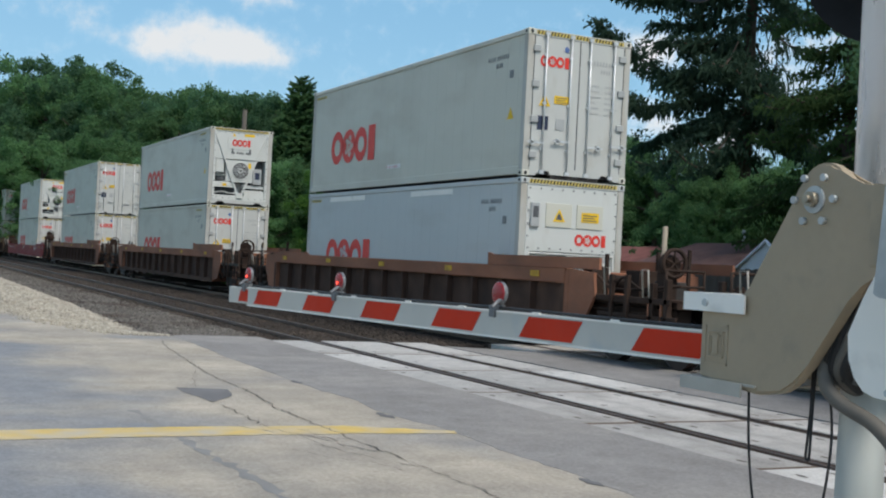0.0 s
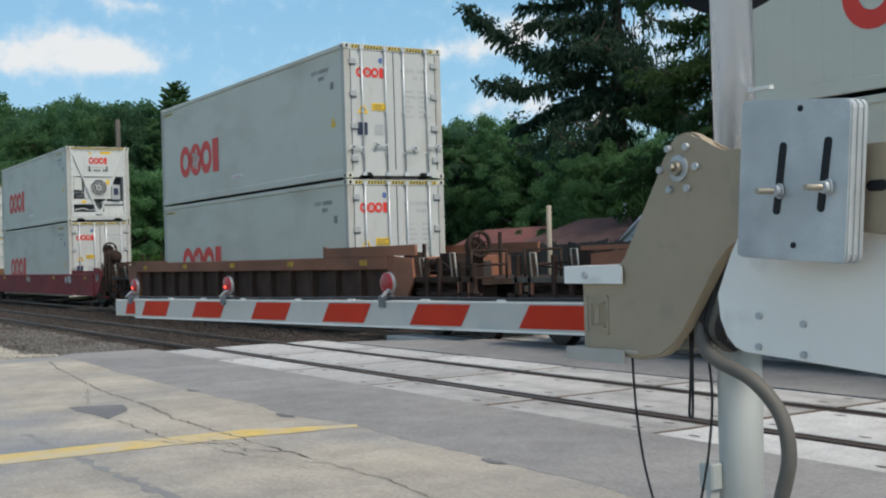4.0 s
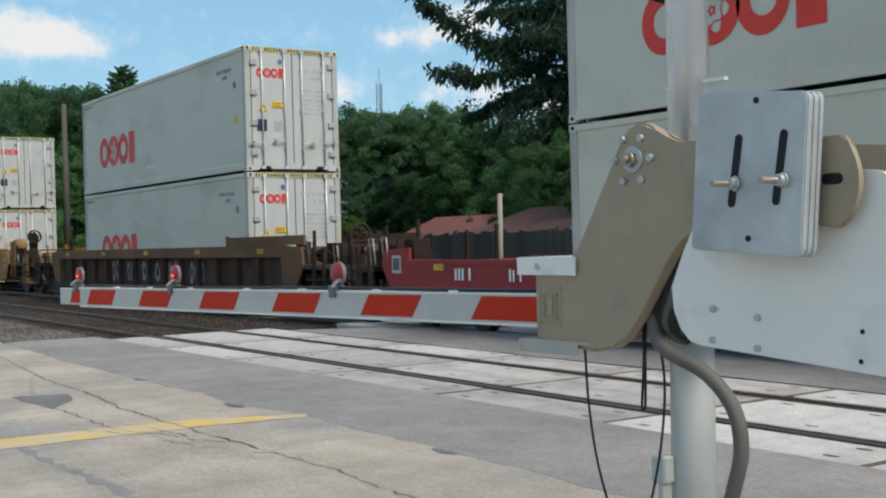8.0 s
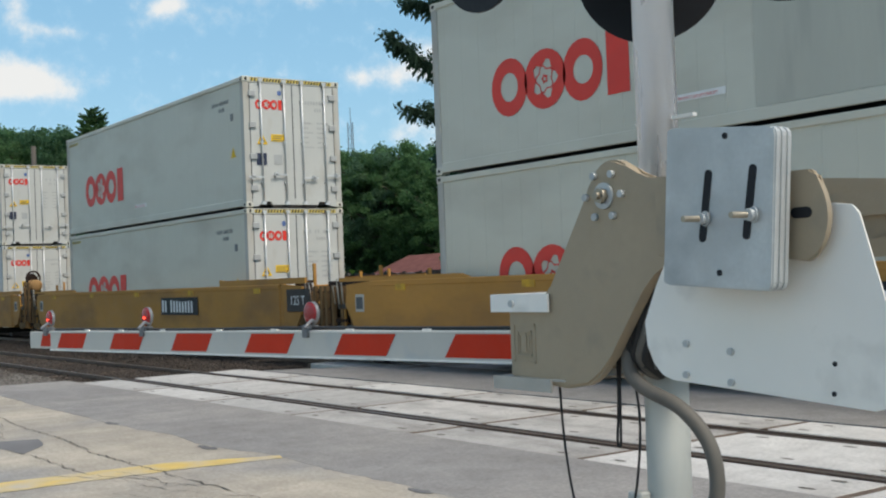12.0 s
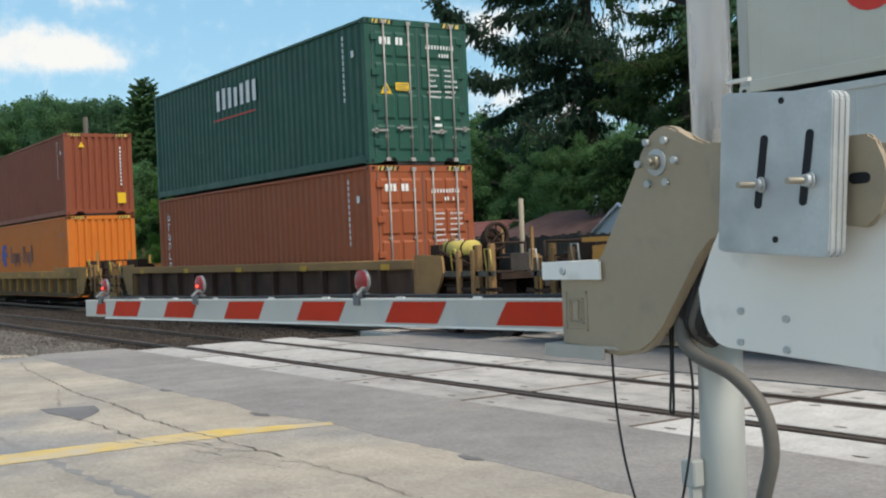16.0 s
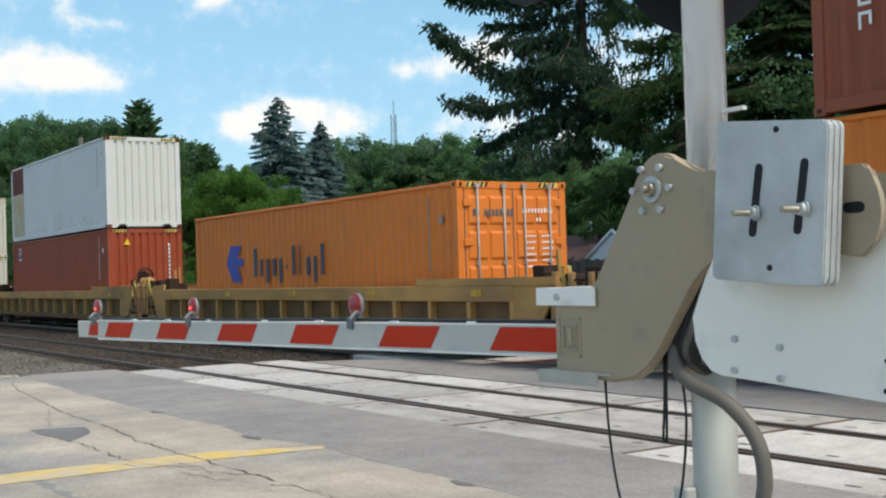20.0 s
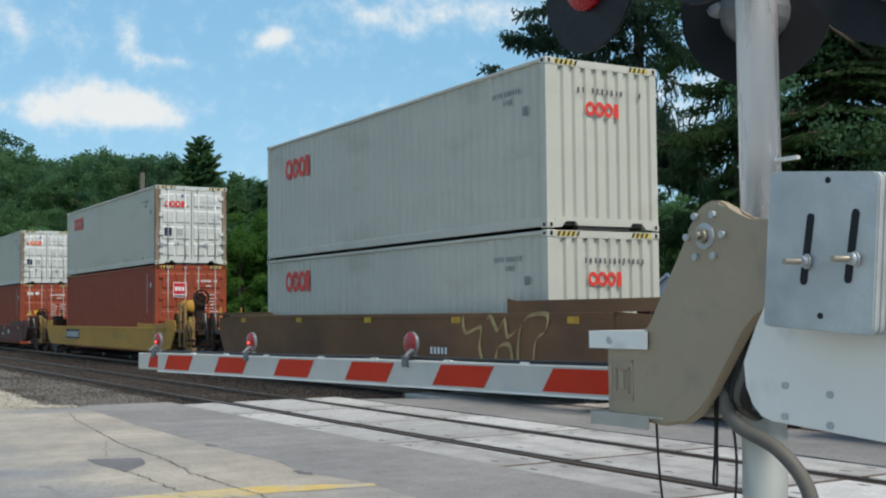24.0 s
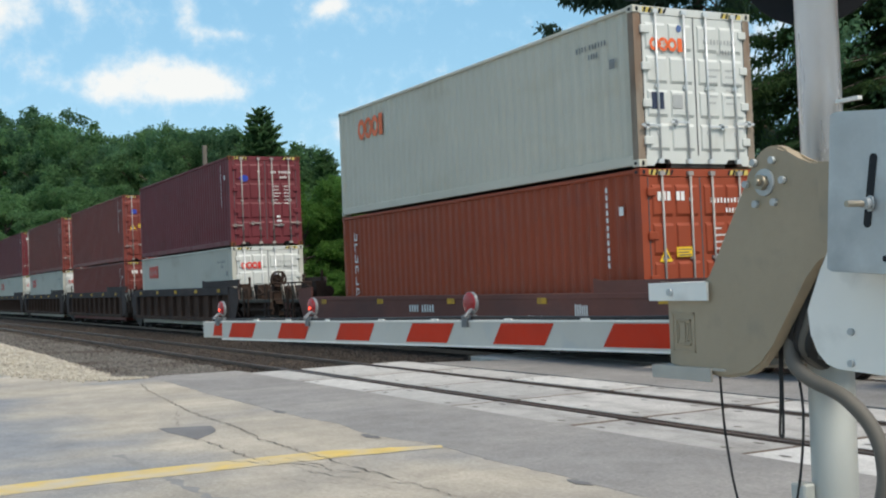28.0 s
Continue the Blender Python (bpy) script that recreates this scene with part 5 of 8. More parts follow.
    if "drips" in extras:
        bm = B()
        for k in range(34):
            u = -r.uniform(0.8, 6.2) if k < 24 else -r.uniform(6, 11)
            z0 = 0.2 + (r.random() < 0.3) * r.random() * 0.25
            rect(bm, u, u + r.uniform(0.015, 0.035), z0, z0 + 0.03 + 0.11 * r.random() ** 2, at, 0.004)
        part("rust_run", bm, M["rust"], th, "rust runs above the bottom rail")
    if "yellow_end" in extras:
        bm = B()
        rect(bm, 0.62, 0.92, 0.4, 0.78, lambda u, v, d: (0.0 + d, u, v), 0.006)
        part("end_label", bm, M["yellow"], th, "yellow label on the end wall")
        bm = B()
        triangle_sign(bm, -0.6, h - 0.5, 0.2, lambda u, v, d: (0.0 + d, u, v), 0.006)
        part("end_triangle", bm, M["yellow"], th)
        bm = B()
        for k in range(11):
            rect(bm, 0.74, 0.80, h - 0.55 - k * 0.13, h - 0.475 - k * 0.13, lambda u, v, d: (0.0 + d, u, v), 0.006)
        part("end_number", bm, M["white_mark"], th)


def notice(th, u, z):
    """The readable forklift notice on a wall."""
    cu = bpy.data.curves.new("forklift_text", "FONT")
    cu.body, cu.size, cu.extrude = "PROHIBIT USE OF FORKLIFT", 0.055, 0.0
    cu.materials.append(M["red_logo"])
    o = new("forklift_text", cu)
    o.parent = th
    o.location, o.rotation_euler = (u + 0.01, -HALF + 0.012, z + 0.02), (radians(90), 0, 0)


M["faint"] = mat("faded_grey_lettering", (0.24, 0.245, 0.24), 0.6, 0, 0.2, 6)
M["grey_panel"] = mat("weathered_grey_panel", (0.49, 0.485, 0.41), 0.55, 0, 0.06, 0.6, 0.03, 20, (0.38, 0.37, 0.32), 0.3, 1.4, (2, 1, 0.4))
TRAIN = []


def place_on_train(th, x0, z):
    th.location = (x0, YT, z)
    TRAIN.append((th, x0, z))
    return th




def truck(car, x):
    """A two-axle truck: side frames, bolster and four wheels."""
    tk = part("truck", boxes((x - 0.25, x + 0.25, -1.0, 1.0, 0.42, 0.68)), M["dark"], car, "dark two-axle truck")
    for s in (-1, 1):
        bm = B()
        y = s * 1.0
        slab(bm, [(x - 1.15, 0.36), (x - 1.15, 0.62), (x - 0.5, 0.74), (x + 0.5, 0.74), (x + 1.15, 0.62), (x + 1.15, 0.36), (x + 0.75, 0.40), (x + 0.4, 0.20), (x - 0.4, 0.20), (x - 0.75, 0.40)], lambda u, v, d: (u, y - 0.06 + d, v), 0.12)
        part("side_frame", bm, M["dark"], tk)
        for dx in (-0.88, 0.88):
            bm = B()
            tube(bm, (x + dx, s * 0.68, 0.42), (x + dx, s * 0.82, 0.42), 0.42, n=20)
            tube(bm, (x + dx, s * 0.65, 0.42), (x + dx, s * 0.70, 0.42), 0.45, n=20)
            tube(bm, (x + dx, s * 0.82, 0.42), (x + dx, s * 1.08, 0.42), 0.11, n=8)
            part("wheel", bm, M["wheel"], tk)


# darker copy of each car paint: recess shade put into webs, ribs and chords
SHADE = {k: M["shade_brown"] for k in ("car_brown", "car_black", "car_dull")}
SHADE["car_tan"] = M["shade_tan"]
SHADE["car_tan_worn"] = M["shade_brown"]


def end_gear(car, xe, far, d, pm, bright, r, brake):
    """A car's end: sloping side plate with a data frame, ladder posts, rails along the walkway, brake gear."""
    X = lambda q: xe + d * q
    span = abs(far - xe)
    rust = M["gear_rust"]
    # posts of the mustard car share the shade-darkened web tan
    posts = rust if pm.name in ("well_car_brown", "well_car_dull_brown", "well_car_dark_maroon", "well_car_black_brown", "well_car_red") else M["shade_tan"] if pm.name == "well_car_mustard" else M["car_tan_worn"]

    def bx(name, q0, q1, y0, y1, z0, z1, material, label=""):
        x0, x1 = sorted((X(q0), X(q1)))
        return part(name, grown(x0, x1, y0, y1, z0, z1, 0.01), material, car, label)
    bm = B()
    slab(bm, [(X(u), v) for u, v in ((0.0, 0.52), (0.0, 1.46), (0.9, 1.42), (0.95, 1.12), (0.55, 0.56))], lambda u, v, q: (u, -1.425 + q, v), 0.05)
    part("end_side_plate", bm, pm, car, "sloping side plate of the car end")
    if pm.name in ("well_car_mustard", "well_car_red"):
        bx("data_frame", 0.28, 0.58, -1.437, -1.425, 1.0, 1.32, M["foot_grey"], "pale framed data plate")
        bx("data_field", 0.32, 0.54, -1.442, -1.436, 1.05, 1.27, M["ink"])
    bx("walkway", 0.1, span - 0.55, -1.36, -0.95, 1.10, 1.14, rust, "rusty grated walkway")
    bx("walkway_edge", 0.9, span - 0.5, -1.40, -1.36, 1.05, 1.15, M["pole_wood"] if r.random() < 0.6 else posts, "worn walkway edge")
    bx("lower_rail", 1.0, span - 0.35, -1.40, -1.35, 0.80, 0.87, rust)
    top = (1.95 if pm.name in ("well_car_mustard", "well_car_red", "well_car_yellow") else 1.5) if brake else 1.5
    for q in (1.42, 1.86):
        bx("ladder_post", q - 0.045, q + 0.045, -1.44, -1.36, 0.62, top, posts, "worn ladder post")
    for z in (0.75, 1.05, 1.38, top - 0.12):
        part("rung", tube(B(), (X(1.42), -1.40, z), (X(1.86), -1.40, z), 0.013, n=6), rust, car)
    for q in (1.22, min(span - 0.7, 2.3)):
        hgt = r.uniform(0.3, 0.55)
        part("grab_iron", pipe(B(), [(X(q), -1.40, 1.15), (X(q), -1.44, 1.15 + hgt), (X(q + 0.16), -1.44, 1.15 + hgt), (X(q + 0.16), -1.40, 1.15)], 0.014, 6), bright, car, "thin bent grab iron")
    for q in (span - 1.0, span - 0.62):
        bx("end_post", q - 0.05, q + 0.05, -1.40, -1.30, 0.7, r.uniform(1.35, 1.6), posts)
    bx("step_plate", span - 1.15, span - 0.5, -1.42, -1.28, 0.45, 0.62, posts)
    # gear on and under the platform
    part("brake_cylinder", tube(B(), (X(0.5), -0.72, 1.32), (X(1.15), -0.72, 1.32), 0.16, n=14), rust, car, "rusty brake cylinder")
    bx("valve_block", 1.3, 1.7, -1.05, -0.65, 1.12, 1.58, rust, "rusty valve block")
    bx("bracket_box", 1.9, 2.25, -0.9, -0.5, 1.12, 1.42, M["dark"])
    bx("side_bracket", 0.2, 0.5, -1.2, -0.9, 1.12, 1.62, rust)
    bx("under_beam", 0.3, span - 0.7, -1.1, -0.8, 0.66, 0.98, rust)
    part("brake_rod", pipe(B(), [(X(-0.2), -1.28, 0.92), (X(span - 0.6), -1.28, 0.88)], 0.02, 6), rust, car)
    part("train_pipe", pipe(B(), smooth_path([(X(0.2), -1.15, 1.3), (X(0.7), -1.3, 1.5), (X(1.3), -1.22, 1.25), (X(span - 0.6), -1.1, 1.36)]), 0.024, 6), rust, car)
    part("air_hose", pipe(B(), smooth_path([(far - d * 0.6, -0.45, 0.95), (far - d * 0.3, -0.5, 0.6), (far - d * 0.05, -0.45, 0.5)]), 0.028, 7), M["cable"], car, "black air hose")
    part("angle_brace", pipe(B(), [(X(0.2), -1.38, 1.0), (X(1.0), -1.38, 0.58)], 0.03, 6), rust, car)


def well_car(label, x0, back, ahead, well, paint, style, seed, trucks=(1, 1), brake=True, zt=1.56):
    """A well car. Local x = 0 lies under the crossing-side end of its containers; it reaches back and ahead of the box middle."""
    r = random.Random(seed)
    c = -L40 / 2
    car = new("well_car")
    tagged(car, label, "rail car", "well cars of the train")
    pm = M[paint]
    xa, xb = c - well / 2, c + well / 2
    W = 1.46
    thick = 0.18 if paint == "car_tan_worn" else 0.27
    tall = 0.6 if paint in ("car_tan", "car_tan_worn", "car_yellow", "car_mustard", "car_red") else 1.0
    for s in (-1, 1):
        ya, yb = sorted((s * W, s * (W - 0.18)))
        if style == "ribbed":
            sill = part("side_sill", grown(xa, xb, ya, yb, zt - thick, zt, 0.015), pm, car)
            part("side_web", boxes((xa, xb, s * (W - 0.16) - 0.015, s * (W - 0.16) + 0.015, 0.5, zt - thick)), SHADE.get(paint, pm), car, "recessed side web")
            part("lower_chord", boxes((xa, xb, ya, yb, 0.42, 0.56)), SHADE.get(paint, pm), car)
            if s < 0:
                n = int(well / 1.15)
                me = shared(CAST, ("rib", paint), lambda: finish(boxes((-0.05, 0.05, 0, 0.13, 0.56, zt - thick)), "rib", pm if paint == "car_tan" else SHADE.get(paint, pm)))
                for k in range(n + 1):
                    piece("rib", me, car, (xa + 0.06 + k * (well - 0.12) / n, -W + 0.012, 0))
        else:
            sill = part("side_sill", grown(xa, xb, ya, ya + 0.05 if s < 0 else yb, 0.5, zt - 0.05, 0.012), pm, car)
            part("top_chord", grown(xa, xb, ya + (0.0 if s > 0 else -0.012), yb, zt - 0.1, zt, 0.012), pm, car)
            part("bottom_flange", boxes((xa, xb, ya - 0.012 * (s < 0), yb, 0.46, 0.52)), pm, car)
        # raised guides at the well's corners
        for xe, d in ((xa, 1), (xb, -1)):
            if d > 0 and (style == "ribbed" or zt < 1.5) and paint != "car_brown" or paint == "car_tan_worn":
                continue
            bm = B()
            e = sorted((xe - d * 1.1, xe + d * 2.75))
            slab(bm, [(e[0], zt), (e[0], zt + 0.07), (e[1], zt + 0.07), (e[1] + 0.25, zt)] if d > 0 else [(e[0] - 0.12, zt), (e[0] - 0.12, zt + 0.24 * tall), (e[0] + 0.1, zt + 0.2 * tall), (e[1], zt + 0.2 * tall), (e[1], zt)], lambda u, v, q: (u, s * W - s * q, v), 0.05)
            part("corner_guide", bm, pm, car)
        if s < 0:
            n = 5
            for k in range(n):
                u = xa + 1.0 + k * (well - 2) / (n - 1)
                part("reflector_plate", boxes((u - 0.15, u + 0.15, -W - 0.016, -W - 0.004, zt - 0.18, zt - 0.07)), M["plate_yellow"], car, "yellow reflector plate")
    for k in range(5):
        u = xa + 0.8 + k * (well - 1.6) / 4
        part("cross_member", boxes((u - 0.15, u + 0.15, -1.3, 1.3, 0.14, 0.24)), M["dark"], car)
    # end platforms, stub sills, trucks and couplers
    for d, xe, far, tk in ((-1, xa, c - back, trucks[0]), (1, xb, c + ahead, trucks[1])):
        xs = sorted((xe, far - d * 0.5))
        part("end_platform", boxes((xs[0], xs[1], -1.25, 1.25, 1.0, 1.1)), M["gear_rust"], car)
        end_gear(car, xe, far, d, pm, M["hazard"] if paint in ("car_tan", "car_tan_worn", "car_yellow") else M["foot_grey"], r, brake and d > 0)
        part("end_bulkhead", grown(xe - 0.12, xe + 0.12, -1.44, 1.44, 0.45, zt - 0.04, 0.015), pm, car)
        part("stub_sill", boxes((xs[0], xs[1], -0.35, 0.35, 0.72, 1.0)), M["dark"], car)
        lo, hi = sorted((xe, xe + d * 0.9))
        bm = B()
        slab(bm, [(lo, zt), (hi, zt - 0.06), (hi, 1.05), (lo, 0.55)] if d > 0 else [(lo, zt - 0.06), (hi, zt), (hi, 0.55), (lo, 1.05)], lambda u, v, q: (u, -1.43 + q, v), 0.06)
        part("end_gusset", bm, pm, car)
        part("end_step", boxes((far - d * 0.9 - 0.18, far - d * 0.9 + 0.18, -1.4, -1.1, 0.42, 0.46), (far - d * 0.9 - 0.18, far - d * 0.9 - 0.15, -1.4, -1.36, 0.42, 1.05), (far - d * 0.9 + 0.15, far - d * 0.9 + 0.18, -1.4, -1.36, 0.42, 1.05)), pm, car)
        if tk:
            truck(car, far - d * (1.9 if tk == 1 else 0.02))
        if tk == 1:
            part("coupler", grown(min(far - d * 0.55, far), max(far - d * 0.55, far), -0.14, 0.14, 0.72, 0.96, 0.02), M["dark"], car)
            bm = B()
            for yy in (-1.3, -0.55):
                pipe(bm, [(far - d * 0.75, yy, 1.05), (far - d * 0.75, yy, 1.62)], 0.024, 6)
            pipe(bm, [(far - d * 0.75, -1.3, 1.6), (far - d * 0.75, -0.55, 1.6)], 0.024, 6)
            pipe(bm, [(far - d * 0.75, -1.3, 1.35), (far - d * 0.75, -0.55, 1.35)], 0.024, 6)
            part("end_rail", bm, M["gear_rust"], car, "rusty end handrail")
        for yy in (-0.9, 0.2, 0.9):
            part("guide_post", boxes((xe + d * 0.5 - 0.025, xe + d * 0.5 + 0.025, yy - 0.03, yy + 0.03, 1.1, 1.85 + r.uniform(-0.1, 0.15))), M["gear_rust"] if paint in ("car_brown", "car_black", "car_red", "car_maroon", "car_dull") else pm, car)
    if brake:
        xe = c + ahead - 1.05
        zw = 2.10 if paint in ("car_mustard", "car_red", "car_yellow") else 1.72
        bw = part("brake_wheel", ring_mesh(-0.95, zw, 0.25, 0.20, xe, xe + 0.06, 20), M["gear_rust"], car, "rusty hand-brake wheel")
        for k in range(5):
            a = k * math.tau / 5 + 0.3
            part("wheel_spoke", tube(B(), (xe + 0.03, -0.95, zw), (xe + 0.03, -0.95 + 0.22 * math.cos(a), zw + 0.22 * math.sin(a)), 0.016, n=5), M["gear_rust"], bw)
        part("brake_housing", tube(B(), (xe - 0.16, -0.95, zw - 0.04), (xe - 0.01, -0.95, zw - 0.04), 0.20, 0.16, 16), M["gear_rust"], car, "round rusty brake housing")
        part("brake_stand", boxes((xe - 0.24, xe - 0.05, -1.08, -0.82, 1.05, zw - 0.15)), M["gear_rust"], car)
        part("stand_brace", pipe(B(), [(xe - 0.2, -0.95, zw - 0.3), (xe - 0.9, -0.95, 1.1)], 0.035, 6), M["gear_rust"], car)
        if paint in ("car_mustard", "car_red", "car_yellow", "car_tan", "car_tan_worn"):
            zk, rk = (1.84, 0.20) if zw > 2 else (1.52, 0.16)
            # mustard car: darker tan on the tank carries its shade in the colour
            tank_m = M["car_tan_worn"] if paint == "car_mustard" else M["gear_rust"] if paint == "car_red" else M["hazard"] if paint == "car_tan_worn" else pm
            part("air_tank", tube(B(), (xb + 0.45, -0.98, zk), (xb + 1.3, -0.98, zk), rk, n=18), tank_m, car, "rounded air reservoir")
            bm = B()
            for u, q in ((xb + 0.45, -0.07), (xb + 1.3, 0.07)):
                bmesh.ops.create_uvsphere(bm, u_segments=16, v_segments=8, radius=rk, matrix=Matrix.Translation((u, -0.98, zk)) @ Matrix.Diagonal((0.4, 1, 1, 1)))
            part("tank_heads", bm, tank_m, car)
            for u in (xb + 0.6, xb + 1.1):
                part("tank_strap", ring_mesh(-0.98, zk, rk + 0.012, rk - 0.005, u, u + 0.04, 16), M["gear_rust"], car)
            part("tank_stand", boxes((xb + 0.5, xb + 1.25, -1.12, -0.82, 1.1, zk - 0.1)), M["gear_rust"], car)
        part("brake_pipe", pipe(B(), smooth_path([(xe - 1.7, -0.9, 1.2), (xe - 1.0, -1.2, 1.45), (xe - 0.4, -1.2, 1.25), (xe + 0.3, -1.2, 1.3)]), 0.02, 6), M["gear_rust"], car)
    TRAIN.append((car, x0, 0.0))
    car.location = (x0, YT, 0)
    return car


def graffiti(car, u0, u1, v0, v1, material, seed, n=5):
    """Faded spray lettering as loose rounded outlines."""
    r = random.Random(seed)
    bm = B()
    for k in range(n):
        w = (u1 - u0) / n
        cu, cv = u0 + w * (k + 0.5), (v0 + v1) / 2 + r.uniform(-0.04, 0.04)
        ru, rv = w * 0.46, (v1 - v0) * r.uniform(0.42, 0.5)
        skew, p = r.uniform(-0.3, 0.5), r.uniform(0, 6)
        ring = lambda q: [(cu + ru * q * (1 + 0.22 * math.sin(3 * a + p)) * math.cos(a) * 0.84 + skew * 0.2 * math.sin(a) * rv, cv + rv * q * math.sin(a)) for a in [i * math.tau / 16 for i in range(16)]]
        at = lambda u, v, d: (u, -1.0, v)
        if k % 3 == 1:
            band(bm, ring(1.0)[3:], ring(0.45)[3:], at, False)
        else:
            band(bm, ring(1.0), ring(0.5), at)
    return bm


def paint_on(car, bm, y, material, name="graffiti", label="faded sprayed graffiti"):
    for v in bm.verts:
        v.co.y = y
    return part(name, bm, material, car, label)


def plate_bars(car, u, v, w, h, n, black=True, y=-1.477, seed=1):
    if black:
        bm = B()
        rect(bm, u - 0.08, u + w + 0.05, v - 0.06, v + h + 0.06, lambda a, b, d: (a, y - d, b))
        part("number_field", bm, M["black"], car, "black lettering field")
    bm = B()
    bars(bm, u, v, w, h, n + 2, lambda a, b, d: (a, y - d, b), seed, 0.42)
    for f in bm.verts:
        f.co.y -= 0.004
    part("number_lettering", bm, M["white_mark"], car, "white registration lettering as bars")

H6, H5 = 2.896, 2.591
RW = "grey-white refrigerated container with white double doors and red mark"
RU = "grey-white refrigerated container with a white cooling unit in its end"
# stacks from the head of the train: end position at the start, top of the lower box, lower box, upper box
G1 = dict(reefer=True, logo="big", end_wall="door_white")


def stack(x0, zj, low, up, seed):
    lo_l, lo_wall, lo_h, lo_end, lo_kw = low
    container(lo_l, lo_wall, lo_h, lo_end, zj - lo_h, x0, seed=seed, **lo_kw)
    if up:
        l, wall, h, end, kw = up
        container(l, wall, h, end, zj + 0.025, x0, seed=seed + 50, **kw)


def dry(**kw):
    return dict(reefer=False, **kw)


R_D = (RW, "reefer", H6, "doors", G1)
R_L = (RW, "reefer_warm", H6, "doors", G1)
R_U = (RU, "reefer", H6, "unit", G1)
stack(3.7, 3.25, R_L, R_D, 1)
stack(-19.80, 3.30, ("pale grey refrigerated container with a bolted white machinery end", "reefer_b", H6, "panel", dict(G1, extras=("strips",))), R_D, 2)
stack(-43.23, 3.27, R_L, R_U, 3)
stack(-66.84, 3.23, R_L, R_D, 4)
stack(-90.42, 3.24, R_L, R_U, 5)
stack(-113.99, 3.26, R_L, R_D, 6)
stack(-137.87, 3.265, R_L, ("grey-white refrigerated container with a darker replaced panel and white doors", "reefer", H6, "doors", dict(G1, extras=("patch",))), 7)
stack(-157.30, 3.255, R_L, R_D, 8)
stack(-176.97, 3.30, ("bluish-white refrigerated container with white doors and red mark", "reefer_b", H6, "doors", G1), R_D, 9)
stack(-198.77, 3.25, ("terracotta corrugated container with ribbed doors and white lettering", "terracotta", H6, "doors", dry(extras=("vertical_name", "name", "labels"))),
      ("dark green corrugated container with wide white lettering", "green", H6, "doors", dry(extras=("wide_name", "name", "warn", "labels"))), 10)
stack(-220.37, 3.24, ("orange corrugated container with blue lettering and ribbed end", "orange", H6, "ribs", dry(extras=("blue_name", "darkmark"))),
      ("rust-brown corrugated container with ribbed end and yellow label", "rustbrown", H6, "ribs", dry(extras=("vertical_name", "yellow_end"))), 11)
stack(-240.21, 3.145, ("orange corrugated container with blue lettering, standing alone in its well", "orange", H6, "doors", dry(extras=("blue_name", "darkmark", "inkname"))), None, 12)
stack(-259.73, 3.235, ("red-brown corrugated container with ribbed end and yellow label", "redbrown", H6, "ribs", dry(extras=("flag", "yellow_end"))),
      ("pale blue-grey container with a rusted corner and white ribbed end", "dry_blue", H6, "ribs", dict(reefer=False, end_wall="white", extras=("rusted", "drips"))), 13)
OW = "grey-white corrugated container with small red mark"
stack(-283.45, 2.945, (OW + " and ribbed white end", "dry_white", H5, "ribs", dry(logo="small")),
      (OW + " and ribbed white end", "dry_white", H6, "ribs", dry(logo="small")), 14)
stack(-305.16, 3.23, ("red-brown corrugated container with ribbed doors and labels", "redbrown", H6, "doors", dry(extras=("white_placard", "labels"))),
      (OW + ", rusty frame and white doors", "dry_cream", H5, "doors", dry(end_wall="white", logo="small", extras=("drips", "vent"), roof_edge="rust_frame")), 15)
stack(-326.82, 3.165, ("red-brown corrugated container with ribbed doors and white lettering", "redbrown", H6, "doors", dry(extras=("vertical_name", "name", "warn", "labels"))),
      (OW + ", rusty frame and white doors", "dry_cream", H5, "doors", dry(end_wall="white", logo="small", extras=("vent",), logo_mat="orange_logo", roof_edge="rust_frame")), 16)
stack(-348.22, 2.83, (OW + " and white doors", "dry_white", H5, "doors", dry(end_wall="white", logo="small")),
      ("maroon corrugated container with ribbed doors and white lettering", "maroon", H6, "doors", dry(extras=("blue_dot", "labels"))), 17)
stack(-363.68, 2.83, ("maroon-red corrugated container with white lettering", "maroon_red", H5, "doors", dry(extras=("name",))),
      ("maroon-red corrugated container with a blue sticker", "maroon_red", H6, "doors", dry(extras=("warn", "blue_dot"))), 18)
stack(-378.9, 2.83, (OW, "dry_white", H5, "doors", dry(end_wall="white", logo="small")),
      ("maroon-red corrugated container with ribbed doors", "maroon_red", H6, "doors", dry(extras=("labels",))), 19)
stack(-394.1, 2.83, (OW, "dry_white", H5, "doors", dry(end_wall="white", logo="small")),
      ("maroon corrugated container with white lettering", "maroon", H6, "doors", dry(extras=("name",))), 20)
stack(-409.3, 2.83, (OW, "dry_white", H5, "doors", dry(end_wall="white", logo="small")),
      ("maroon corrugated container with white lettering", "maroon", H6, "doors", dry(extras=("name",))), 21)
stack(-424.5, 2.83, ("rust-brown corrugated container with ribbed doors", "rustbrown", H5, "doors", dry()),
      (OW, "dry_white", H6, "doors", dry(end_wall="white", logo="small")), 22)

BR = "brown well car with ribbed sides and yellow reflectors"
well_car(BR, 3.7, 11.75, 11.75, 16.4, "car_brown", "ribbed", 1)
well_car(BR, -19.80, 11.7, 11.7, 16.4, "car_brown", "ribbed", 2)
well_car(BR, -43.23, 11.75, 11.7, 16.4, "car_brown", "ribbed", 3)
well_car(BR, -66.84, 11.75, 11.75, 16.4, "car_brown", "ribbed", 4)
c = well_car("dull red well car with smooth sides and white lettering", -90.42, 11.75, 11.75, 20.6, "car_red", "plain", 5, zt=1.24)
plate_bars(c, -6.1, 0.94, 0.6, 0.2, 5, False, seed=3)
